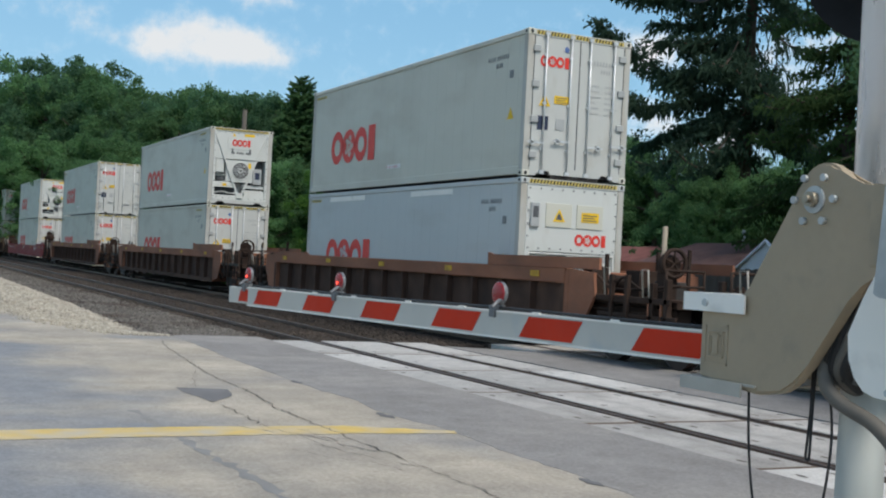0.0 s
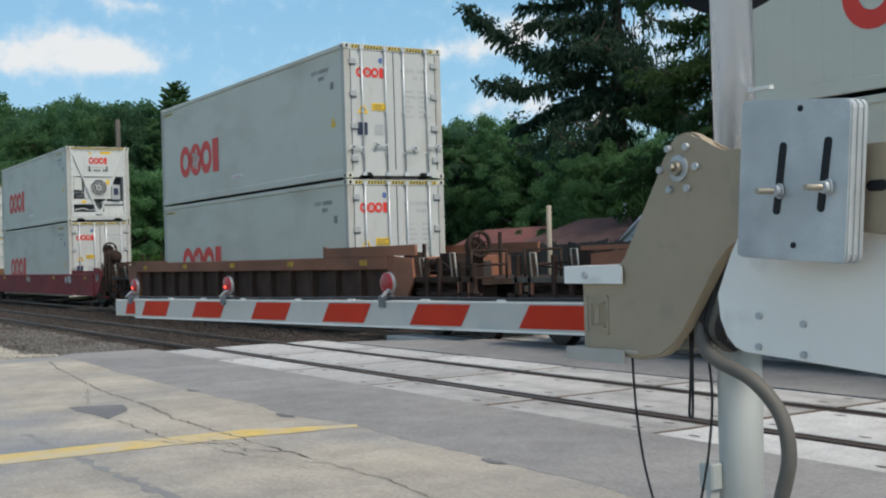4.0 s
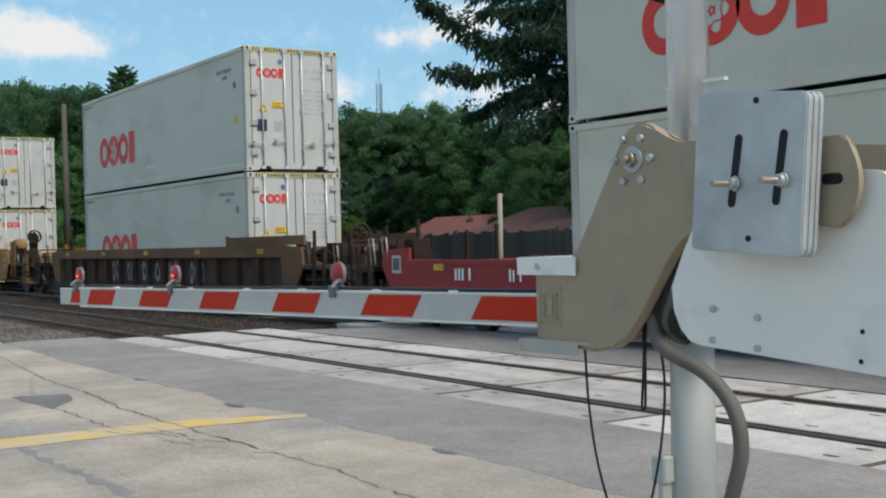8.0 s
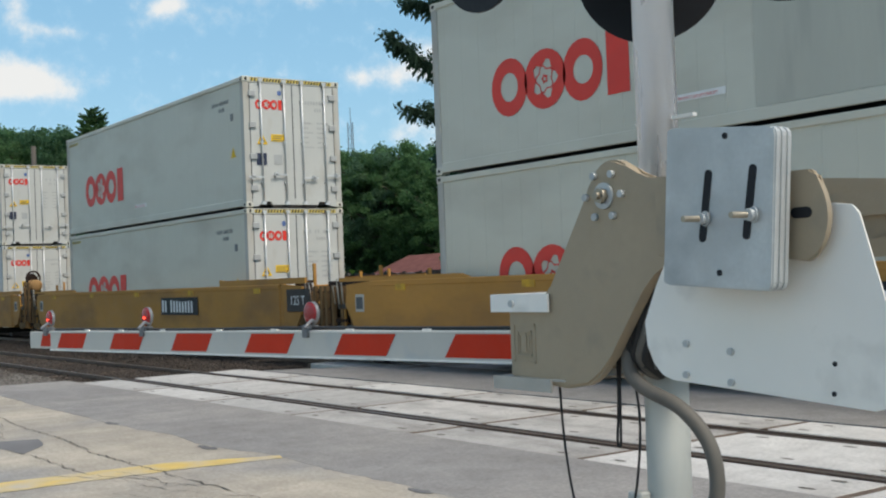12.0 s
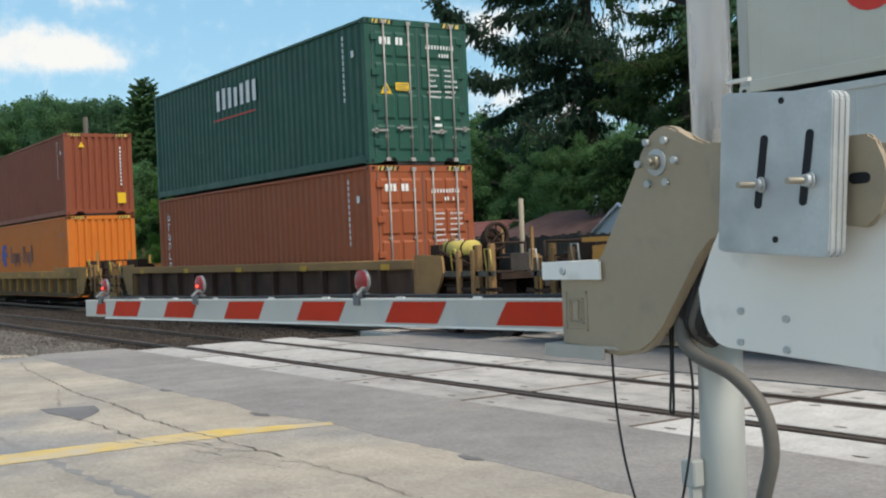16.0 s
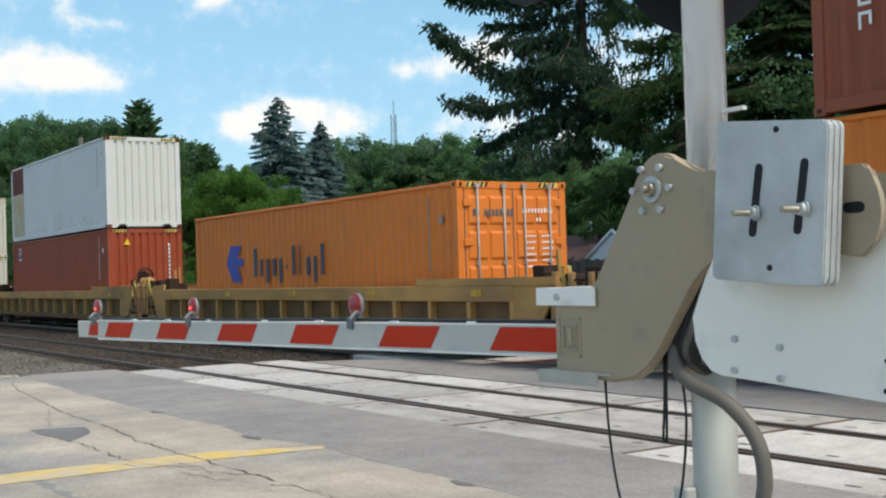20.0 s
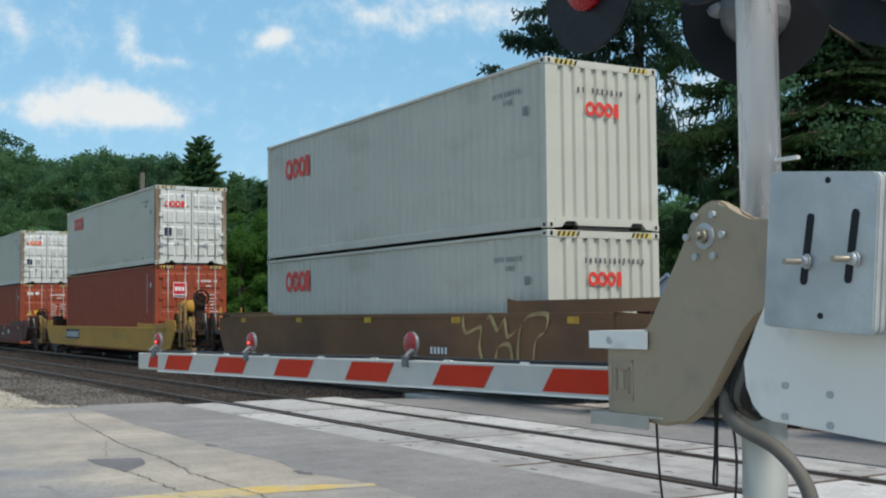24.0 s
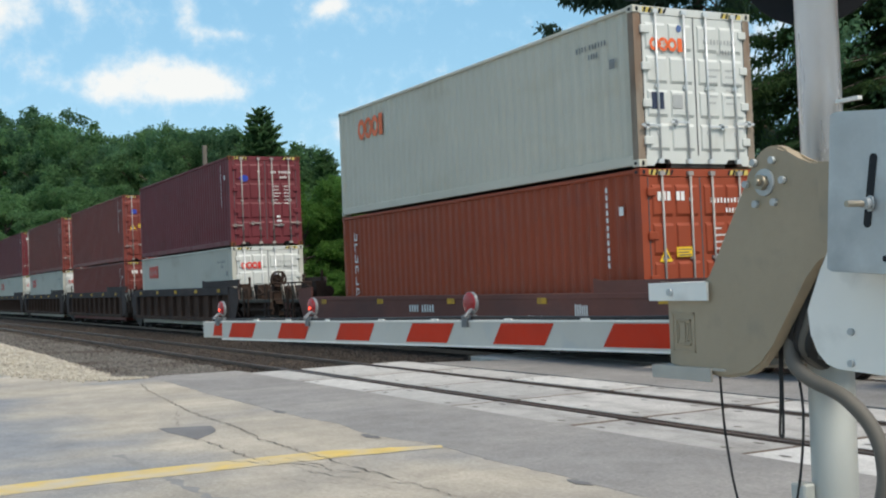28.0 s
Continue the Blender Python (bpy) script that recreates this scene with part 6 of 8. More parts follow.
plate_bars(c, 0.4, 0.92, 0.9, 0.26, 4, False, seed=4)
plate_bars(c, -14.9, 0.9, 0.5, 0.2, 3, False, seed=5)
plate_bars(c, -13.4, 0.9, 0.35, 0.2, 2, False, seed=6)
plate_bars(c, -12.4, 0.9, 0.35, 0.2, 2, False, seed=7)
c = well_car("weathered brown well car with graffiti between its ribs", -113.99, 11.9, 11.75, 16.4, "car_dull", "ribbed", 6)
for k, (a, b) in enumerate(((-9.4, -8.4), (-8.1, -7.2), (-6.9, -5.4), (-4.9, -3.7), (-3.4, -2.4))):
    paint_on(c, graffiti(c, a, b, 0.62, 1.24, None, 40 + k, 3), -1.318, M["graffiti"])
TT = "mustard-yellow articulated well car unit with smooth sides"
for x0, bk, ah, tk, n in ((-137.87, 9.72, 11.9, (2, 1), 7), (-157.30, 9.83, 9.72, (2, 0), 8), (-176.97, 10.9, 9.83, (1, 0), 9)):
    c = well_car(TT, x0, bk, ah, 15.9, "car_mustard", "plain", n, tk, n != 8)
    plate_bars(c, -4.35 if n != 9 else -9.0, 0.98, 2.1, 0.3, 10, seed=n)
    if n == 8:
        cu = bpy.data.curves.new("load_text", "FONT")
        cu.body, cu.size = "125 T", 0.26
        cu.materials.append(M["white_mark"])
        o = new("load_text", cu)
        o.parent, o.location, o.rotation_euler = c, (2.35, -1.482, 1.14), (radians(90), 0, 0)
        part("text_field", boxes((2.2, 3.15, -1.478, -1.46, 1.0, 1.45)), M["dark"], c)
TN = "dirty tan-yellow well car unit with ribbed sides"
well_car(TN, -198.77, 10.8, 10.9, 15.9, "car_tan_worn", "ribbed", 10, zt=1.37)
for x0, bk, ah, tk, n in ((-220.37, 9.92, 10.8, (2, 1), 11), (-240.21, 9.76, 9.92, (2, 0), 12), (-259.73, 11.9, 9.76, (1, 0), 13)):
    well_car(TN, x0, bk, ah, 15.9, "car_tan", "ribbed", n, tk, n == 13, zt=1.32)
c = well_car("dull brown well car with smooth sides and pale graffiti", -283.45, 10.85, 11.8, 16.2, "car_dull", "plain", 14)
for k, fig in enumerate(([(-2.3, 1.48), (-2.2, 1.2), (-1.7, 1.3), (-1.75, 0.95), (-1.6, 0.62)], [(-1.65, 1.3), (-1.4, 1.5), (-1.15, 1.25), (-0.95, 1.45), (-0.85, 1.15), (-0.6, 1.25)], [(-0.55, 0.62), (-0.5, 1.2), (-0.25, 1.48), (0.3, 1.52), (0.25, 1.25), (-0.02, 1.1), (-0.1, 0.7)], [(-1.25, 0.62), (-1.15, 0.95), (-0.8, 1.0), (-0.7, 0.66)])):
    line = smooth_path([(u, 0, v) for u, v in fig], 6)
    bm = B()
    a_ = [bm.verts.new((p.x - 0.03, 0, p.z - 0.03)) for p in line]
    b_ = [bm.verts.new((p.x + 0.04, 0, p.z + 0.04)) for p in line]
    for i in range(len(line) - 1):
        bm.faces.new((a_[i], a_[i + 1], b_[i + 1], b_[i]))
    paint_on(c, bm, -1.478, M["graffiti_gold"], "graffiti_stroke", "gold sprayed outline figure")
plate_bars(c, -3.6, 0.8, 0.8, 0.14, 4, False, seed=14)
c = well_car("yellow well car with smooth sides and a black number field", -305.16, 10.83, 10.85, 15.6, "car_yellow", "plain", 15, zt=1.20)
plate_bars(c, -11.0, 0.78, 2.0, 0.24, 9, seed=15)
c = well_car("dark maroon well car with smooth dirty sides", -326.82, 10.7, 10.83, 15.8, "car_maroon", "plain", 16, zt=1.20)
plate_bars(c, -8.0, 0.85, 1.2, 0.16, 8, False, seed=16)
plate_bars(c, -3.1, 0.7, 0.5, 0.12, 5, False, seed=18)
plate_bars(c, -1.6, 0.8, 0.4, 0.22, 4, False, seed=19)
for k, x0 in enumerate((-348.22, -363.68, -378.9, -394.1, -409.3, -424.5)):
    well_car("black-brown articulated well car unit with ribbed sides", x0, 7.6, 10.7 if k == 0 else 7.6 if k > 1 else 7.86, 12.7, "car_black", "ribbed", 20 + k, (2, 1 if k == 0 else 0), k == 0)

# ---- the crossing gate ----
gate = new("crossing_gate")
gate.location = (-2.74, 2.92, 0)
tagged(gate, "lowered crossing gate with tan brackets and grey counterweights", "crossing gate")


def gpart(name, bm, material, parent=None, label="", bevel=0.0):
    """A gate part given in world places, hung under the gate or under one of its parts."""
    if bevel:
        rounded(bm, bevel, 2)
    ob = part(name, bm, material, parent or gate, label)
    ob.data.transform(Matrix.Translation(-gate.location))
    return ob


MX, MY = -2.74, 2.92
gpart("mast_base", tube(B(), (MX - 0.028, MY, 0), (MX - 0.004, MY, 1.62), 0.073, n=28), M["mast_paint"], label="weathered painted lower mast")
gpart("mast", tube(B(), (MX, MY, 1.62), (MX, MY, 4.2), 0.0685, n=28), M["alu"], label="bright aluminium mast")
gpart("mast_foot", tube(B(), (MX, MY, 0), (MX, MY, 0.16), 0.2, 0.13, 24), M["mast_paint"])
XZ = lambda y: (lambda u, v, d: (u, y + d, v))


def arc(cu, cv, r, a0, a1, n=8):
    return [(cu + r * math.cos(radians(a0 + (a1 - a0) * k / n)), cv + r * math.sin(radians(a0 + (a1 - a0) * k / n))) for k in range(n + 1)]


# curved tan arm brackets on both sides of the mast
PROFILE = [(-3.30, 1.20), (-3.30, 1.455), (-3.14, 1.455)] + [(-3.10, 1.475), (-3.06, 1.52), (-2.862, 1.80)] + arc(-2.745, 1.815, 0.108, 165, 48, 9) + [(-2.63, 1.862), (-2.58, 1.842), (-2.50, 1.838), (-2.40, 1.845), (-2.40, 1.60), (-2.52, 1.585), (-2.575, 1.555), (-2.62, 1.50), (-2.78, 1.285), (-2.83, 1.225), (-2.89, 1.19), (-3.0, 1.172)]
near_b = gpart("arm_bracket", slab(B(), PROFILE, XZ(2.70), 0.045), M["tan"], label="tan cast arm bracket", bevel=0.009)
far_b = gpart("arm_bracket", slab(B(), PROFILE, XZ(3.12), 0.045), M["tan"], label="tan cast arm bracket", bevel=0.009)
gpart("pivot_shaft", tube(B(), (-2.775, 2.70, 1.808), (-2.775, 3.2, 1.808), 0.03, n=16), M["steel"])
gpart("washer", tube(B(), (-2.775, 2.692, 1.808), (-2.775, 2.70, 1.808), 0.043, n=24), M["steel"], near_b)
gpart("hex_nut", tube(B(), (-2.775, 2.672, 1.808), (-2.775, 2.692, 1.808), 0.026, n=6), M["zinc_brass"], near_b)
gpart("stud", tube(B(), (-2.775, 2.655, 1.808), (-2.775, 2.675, 1.808), 0.012, n=10), M["zinc_brass"], near_b)
for k in range(6):
    a = radians(60 * k)
    gpart("bracket_bolt", tube(B(), (-2.775 + 0.083 * math.cos(a), 2.685, 1.808 + 0.077 * math.sin(a)), (-2.775 + 0.083 * math.cos(a), 2.703, 1.808 + 0.077 * math.sin(a)), 0.0125, n=6), M["steel"], near_b, "hex bolt head")
for e, w in ((0.0, 0.006), (0.02, 0.005), (0.032, 0.004)):
    x0, x1, z0, z1 = -3.272 + e, -3.152 - e, 1.252 + e * 1.2, 1.39 - e * 1.2
    bm = boxes((x0, x1, 2.697 - 0.004 * (e == 0.02), 2.702, z0, z0 + w), (x0, x1, 2.697 - 0.004 * (e == 0.02), 2.702, z1 - w, z1), (x0, x0 + w, 2.697, 2.702, z0, z1), (x1 - w, x1, 2.697, 2.702, z0, z1))
    gpart("cast_frame", bm, M["tan"], near_b, "raised cast rectangle")
gpart("cast_boss", boxes((-3.225, -3.2, 2.695, 2.702, 1.29, 1.355)), M["tan"], near_b)
# channels that clamp the arm
for z0, z1, m, nm in ((1.432, 1.495, "alu", "top_channel"), (1.156, 1.202, "tan", "bottom_channel")):
    bm = B()
    box(bm, -3.37, -3.10, 2.69, 3.2, z0, z0 + 0.008) if nm == "top_channel" else box(bm, -3.35, -3.0, 2.69, 3.2, z1 - 0.008, z1)
    box(bm, -3.37, -3.06, 2.682, 2.69, z0, z1)
    box(bm, -3.37, -3.06, 3.2, 3.208, z0, z1)
    box(bm, -3.378, -3.37, 2.682, 3.208, z0, z1)
    gpart(nm, bm, M["plate_white"] if m == "alu" else M["foot_grey"], label="pale metal channel" if m == "alu" else "worn grey metal channel")
gpart("channel_bolt", tube(B(), (-3.255, 2.674, 1.462), (-3.255, 2.684, 1.462), 0.014, n=6), M["steel"])
gpart("channel_bolt", tube(B(), (-3.255, 2.74, 1.44), (-3.255, 2.74, 1.475), 0.012, n=6), M["steel"])
gpart("gate_housing", grown(-2.98, -2.60, 2.82, 3.06, 1.24, 1.72, 0.02), M["tan"], label="tan gate machine housing")
for dx, rr, m in ((0.0, 0.020, "cable"), (0.045, 0.022, "conduit"), (-0.045, 0.016, "cable"), (0.085, 0.018, "cable")):
    gpart("lead", pipe(B(), smooth_path([(-2.63 + dx, 2.79, 1.66), (-2.655 + dx, 2.775, 1.52), (-2.70 + dx * 0.8, 2.765, 1.38), (-2.735 + dx * 0.5, 2.775, 1.28), (-2.735 + dx * 0.3, 2.86, 1.22)]), rr, 8), M[m], label="dark cable bundled behind the bracket")
gpart("housing_drum", tube(B(), (-2.66, 2.80, 1.38), (-2.66, 3.1, 1.38), 0.14, n=24), M["conduit"])
# wide white sheet behind the counterweights
PL = [(-2.475, 1.41), (-2.468, 1.34), (-2.445, 1.29), (-2.41, 1.256), (-2.37, 1.244), (-1.71, 1.199), (-1.68, 1.207), (-1.662, 1.24), (-1.655, 1.42), (-1.73, 1.685), (-1.75, 1.705), (-1.80, 1.712), (-2.0, 1.70), (-2.36, 1.62), (-2.42, 1.52)]
sheet_p = gpart("white_sheet", slab(B(), PL, XZ(2.556), 0.006), M["plate_white"], label="wide white sheet-metal cover", bevel=0.0015)
for u, v in ((-2.31, 1.35), (-2.15, 1.332), (-2.315, 1.262), (-2.152, 1.248)):
    gpart("cover_bolt", tube(B(), (u, 2.546, v), (u, 2.558, v), 0.0105, n=6), M["steel"], sheet_p, "hex bolt head")
for u, v in ((-1.82, 1.31), (-1.826, 1.235)):
    gpart("cover_hole", tube(B(), (u, 2.5545, v), (u, 2.557, v), 0.007, n=10), M["black"], sheet_p, "round hole")
# counterweight plates, slotted, on two threaded rods
PW = [(-2.272, 1.528), (-2.255, 1.52), (-1.925, 1.498), (-1.908, 1.50), (-1.90, 1.515), (-1.868, 1.89), (-1.872, 1.903), (-1.885, 1.91), (-2.215, 1.945), (-2.235, 1.94)]
for k in range(3):
    y = 2.43 + k * 0.022
    gpart("counterweight_plate", slab(B(), PW, XZ(y), 0.0205), M["steel"], label="grey slotted counterweight plate", bevel=0.004)
for u0, u1 in ((-2.118, -2.100), (-1.972, -1.952)):
    for zz in (0,):
        bm = B()
        slab(bm, arc((u0 + u1) / 2 + 0.018, 1.808, 0.012, 0, 180, 6) + arc((u0 + u1) / 2 - 0.012, 1.642, 0.012, 180, 360, 6), XZ(2.4275), 0.004)
        gpart("slot", bm, M["black"], label="dark slot")
for u, v in ((-2.03, 1.902), (-2.068, 1.548)):
    gpart("plate_hole", tube(B(), (u, 2.4272, v), (u, 2.432, v), 0.0085, n=12), M["black"], label="round hole")
for u in (-2.105, -1.945):
    rod = gpart("threaded_rod", tube(B(), (u - 0.009, 2.350, 1.692), (u, 2.62, 1.692), 0.0085, n=12), M["zinc_brass"], label="threaded brass-coloured rod")
    gpart("rod_nut", tube(B(), (u - 0.003, 2.405, 1.692), (u - 0.002, 2.427, 1.692), 0.0165, n=6), M["steel"], rod)
    gpart("rod_washer", tube(B(), (u - 0.002, 2.4235, 1.692), (u, 2.4285, 1.692), 0.0205, n=16), M["steel"], rod)
# the tan sectors that carry the weights
SEC = [(-2.42, 1.60), (-2.42, 1.83), (-2.1, 1.80)] + [(-1.885, 1.80), (-1.868, 1.79)] + arc(-1.99, 1.685, 0.155, 38, -40, 8) + [(-1.895, 1.568), (-1.95, 1.575), (-2.1, 1.62)]
gpart("weight_sector", slab(B(), [(u + 0.045, v) for u, v in SEC], XZ(2.515), 0.018), M["tan"], label="tan rounded sector plate", bevel=0.006)
gpart("weight_sector", slab(B(), [(u + 0.12, v) for u, v in SEC], XZ(3.16), 0.03), M["tan"], label="tan rounded sector plate", bevel=0.006)
gpart("sector_slot", slab(B(), arc(-1.850, 1.692, 0.014, -90, 90, 5) + arc(-1.885, 1.692, 0.014, 90, 270, 5), XZ(2.512), 0.004), M["black"])
gpart("cross_beam", boxes((-2.3, -1.5, 3.14, 3.20, 1.70, 1.775), (-2.3, -1.5, 3.14, 3.20, 1.575, 1.63)), M["tan"], label="tan rear beam")
gpart("rear_bolt", tube(B(), (-1.99, 3.11, 1.675), (-1.99, 3.16, 1.675), 0.032, n=14), M["steel"])
gpart("tie_rod", pipe(B(), [(-2.84, 2.92, 2.055), (-2.585, 2.92, 2.055)], 0.005, 6), M["plate_white"])
gpart("tie_tab", boxes((-2.66, -2.57, 2.905, 2.925, 2.05, 2.062)), M["plate_white"])
gpart("conduit_box", grown(-2.835, -2.77, 2.80, 2.85, 0.745, 0.835, 0.006), M["mast_paint"], label="small pipe clamp")
gpart("clamp_tab", boxes((-2.80, -2.78, 2.80, 2.84, 0.64, 0.75)), M["mast_paint"])
gpart("conduit", pipe(B(), smooth_path([(-2.76, 2.80, 1.38), (-2.76, 2.76, 1.26), (-2.70, 2.76, 1.19), (-2.56, 2.78, 1.13), (-2.47, 2.80, 1.03), (-2.44, 2.80, 0.91), (-2.47, 2.80, 0.79), (-2.53, 2.80, 0.62), (-2.60, 2.80, 0.35), (-2.62, 2.80, 0.02)]), 0.024, 12), M["conduit"], label="thick grey flexible conduit")
for pts in ([(-3.15, 2.8, 1.17), (-3.135, 2.8, 0.96), (-3.09, 2.8, 0.75), (-3.0, 2.8, 0.56), (-2.9, 2.8, 0.53), (-2.83, 2.8, 0.70), (-2.78, 2.8, 0.89), (-2.76, 2.8, 1.08), (-2.785, 2.8, 1.26), (-2.80, 2.8, 1.40)],
            [(-2.85, 2.8, 1.42), (-2.855, 2.8, 1.15), (-2.868, 2.8, 1.0), (-2.862, 2.8, 0.985), (-2.852, 2.8, 1.0), (-2.845, 2.8, 1.2), (-2.83, 2.8, 1.4)],
            [(-2.80, 2.79, 1.50), (-2.81, 2.77, 1.38), (-2.77, 2.77, 1.28), (-2.70, 2.78, 1.25)], [(-2.74, 2.79, 1.52), (-2.78, 2.765, 1.42), (-2.76, 2.765, 1.32), (-2.70, 2.78, 1.29)]):
    gpart("cable", pipe(B(), smooth_path(pts), 0.0045, 7), M["cable"], label="thin black hanging cable")

# the striped arm: near end beside the brackets, slightly turned towards the camera side
arm = new("gate_arm")
AX, AY = -3.25, 3.094
DIR = Vector((-0.995, -0.1, 0)).normalized()
arm.location = (AX, AY, 1.281)
arm.rotation_euler = (0, radians(0.5), math.atan2(DIR.y, DIR.x))
tagged(arm, "long white gate arm with slanted red stripes and lamps", "gate arm")
LEN = 5.415
ax0 = lambda s: s + 0.43
part("arm_tube", grown(-0.05, LEN - 0.37, -0.02, 0.02, -0.066, 0.060, 0.004), M["arm_white"], arm, "pale reflective arm")
part("arm_tip", grown(LEN - 0.38, LEN, -0.016, 0.016, -0.060, 0.058, 0.004), M["arm_white"], arm, "narrower sliding tip")
part("top_edge", boxes((-0.05, LEN - 0.37, -0.024, 0.024, 0.056, 0.064)), M["plate_white"], arm)
part("bottom_edge", boxes((-0.05, LEN - 0.37, -0.024, 0.024, -0.072, -0.062)), M["plate_white"], arm)
slant = 0.075
starts = [0.385 + 0.812 * k for k in range(6)]
for k, s in enumerate(starts):
    a, b = s + 0.035, s + 0.441
    a = max(a, 0.0)
    poly = [(a + slant * 0.5, -0.052), (b + slant * 0.5, -0.052), (b - slant * 0.5, 0.049), (a - slant * 0.5, 0.049)]
    bm = B()
    for s2 in (-1, 1):
        bm.faces.new([bm.verts.new((u, s2 * 0.0225, v)) for u, v in poly])
    part("red_stripe", bm, M["arm_red"], arm, "red reflective stripe")
bm = B()
for s2 in (-1, 1):
    bm.faces.new([bm.verts.new((u, s2 * 0.0215, v)) for u, v in ((-0.04, -0.046), (0.04, -0.046), (-0.03, 0.046), (-0.04, 0.046))])
part("red_stripe", bm, M["arm_red"], arm)
bm = B()
for s2 in (-1, 1):
    bm.faces.new([bm.verts.new((u, s2 * 0.0185, v)) for u, v in ((LEN - 0.375, -0.044), (LEN - 0.19, -0.044), (LEN - 0.235, 0.046), (LEN - 0.375, 0.046))])
part("red_stripe", bm, M["arm_red"], arm)
part("power_cable", pipe(B(), smooth_path([(0.0, 0.0, 0.075), (0.8, 0.01, 0.072), (2.0, 0, 0.076), (3.2, 0.01, 0.07), (4.2, 0, 0.074), (5.0, 0, 0.072)], 5), 0.009, 6), M["cable"], arm, "black lamp cable on the arm")
for u in (0.42, 0.98, 1.55, 2.2, 2.75, 3.4, 3.95, 4.45):
    part("cable_clip", boxes((u - 0.03, u + 0.03, -0.02, 0.02, 0.058, 0.072), (u - 0.012, u + 0.012, -0.026, -0.02, 0.03, 0.072)), M["plate_white"], arm, "small white clip")
part("dark_label", boxes((0.30, 0.37, -0.0245, -0.0222, -0.008, 0.010)), M["ink"], arm)
for u, lit in ((1.90, False), (3.65, True), (5.11, True)):
    lamp = part("arm_lamp", ring_mesh(0.0, 0.150, 0.057, 0.052, -0.024, -0.004, 22), M["silver"], arm, "round silver lamp on the arm")
    lamp.location = (u, 0, 0)
    lamp.rotation_euler = (0, 0, radians(90))
    bm = B()
    tube(bm, (-0.024, 0, 0.150), (-0.002, 0, 0.150), 0.055, n=22)
    bmesh.ops.create_uvsphere(bm, u_segments=18, v_segments=8, radius=0.055, matrix=Matrix.Translation((-0.004, 0, 0.150)) @ Matrix.Diagonal((0.2, 1, 1, 1)))
    bmesh.ops.create_uvsphere(bm, u_segments=18, v_segments=8, radius=0.056, matrix=Matrix.Translation((-0.022, 0, 0.150)) @ Matrix.Diagonal((0.2, 1, 1, 1)))
    part("lamp_lens", bm, M["lens_lit"] if lit else M["lens"], lamp, "red lens")
    if lit:
        for sx in (-0.040, 0.006):
            part("lit_spot", tube(B(), (sx, 0, 0.142), (sx + 0.006, 0, 0.142), 0.009, n=10), M["spot"], lamp, "glowing red spot in the lens")
    part("lamp_foot", boxes((-0.03, 0.03, -0.03, 0.03, 0.06, 0.09), (-0.026, 0.034, -0.022, 0.022, 0.03, 0.066)), M["lamp_grey"], lamp)
    part("lamp_lead", pipe(B(), smooth_path([(0.0, 0.04, 0.10), (0.05, 0.09, 0.115), (0.1, 0.1, 0.08)]), 0.010, 6), M["lamp_grey"], lamp)

# flashing-light heads on the mast
flash = new("flashing_lights")
flash.location = (MX, MY, 2.75)
tagged(flash, "railway flashing lights with black round backgrounds on a mast cross-arm", "signal light")


def head(x, y, z, nx, ny, lit):
    """One lamp: black disc, hood, red lens in front and silver housing behind; it faces (nx, ny)."""
    m = Matrix.Translation((x - MX, y - MY, z - 2.75)) @ Matrix.Rotation(math.atan2(ny, nx), 4, "Z")
    bm = B()
    tube(bm, (-0.006, 0, 0), (0.006, 0, 0), 0.262, n=40)
    d = part("background_disc", bm, M["black"], flash, "black round background disc")
    d.matrix_local = m
    bm = B()
    bmesh.ops.create_uvsphere(bm, u_segments=20, v_segments=10, radius=0.125, matrix=Matrix.Translation((-0.012, 0, 0)) @ Matrix.Diagonal((0.95, 1, 1, 1)))
    for v in bm.verts:
        v.co.x = min(v.co.x, -0.004)
    part("lamp_housing", bm, M["silver"], d, "silver lamp housing")
    part("lamp_latch", grown(-0.10, -0.03, -0.02, 0.02, -0.155, -0.115, 0.006), M["silver"], d)
    bm = B()
    tube(bm, (0.004, 0, 0), (0.03, 0, 0), 0.107, n=24)
    bmesh.ops.create_uvsphere(bm, u_segments=20, v_segments=10, radius=0.105, matrix=Matrix.Translation((0.028, 0, 0)) @ Matrix.Diagonal((0.3, 1, 1, 1)))
    part("lamp_lens", bm, M["lens_lit"] if lit else M["lens"], d, "red lens")
    bm = B()
    n = 16
    rows = []
    for xx, rr in ((0.006, 0.125), (0.21, 0.125), (0.21, 0.120), (0.006, 0.120)):
        rows.append([bm.verts.new((xx if not (xx > 0.1) else xx * (0.6 + 0.4 * math.sin(math.pi * k / n)), rr * math.cos(math.pi * k / n), rr * math.sin(math.pi * k / n))) for k in range(n + 1)])
    for a, b in zip(rows, rows[1:]):
        for k in range(n):
            bm.faces.new((a[k], a[k + 1], b[k + 1], b[k]))
    part("hood", bm, M["black"], d, "black visor")


head(-3.30, 2.65, 2.775, 0.0, -1.0, True)
head(-2.64, 2.60, 2.80, 0.0, -1.0, False)
head(-2.92, 3.10, 2.63, -0.62, 0.78, False)
head(-2.29, 3.06, 2.64, -0.62, 0.78, False)
part("cross_arm", pipe(B(), [(-0.72, -0.14, 0.06), (0.5, -0.14, 0.06)], 0.03, 10), M["alu"], flash)
part("cross_arm", pipe(B(), [(-0.32, 0.10, -0.1), (0.42, 0.10, -0.1)], 0.03, 10), M["alu"], flash)
part("junction_box", grown(-0.1, 0.1, -0.13, 0.13, 0.0, 0.2, 0.02), M["alu"], flash)

# ---- background: clouds, trees, houses ----


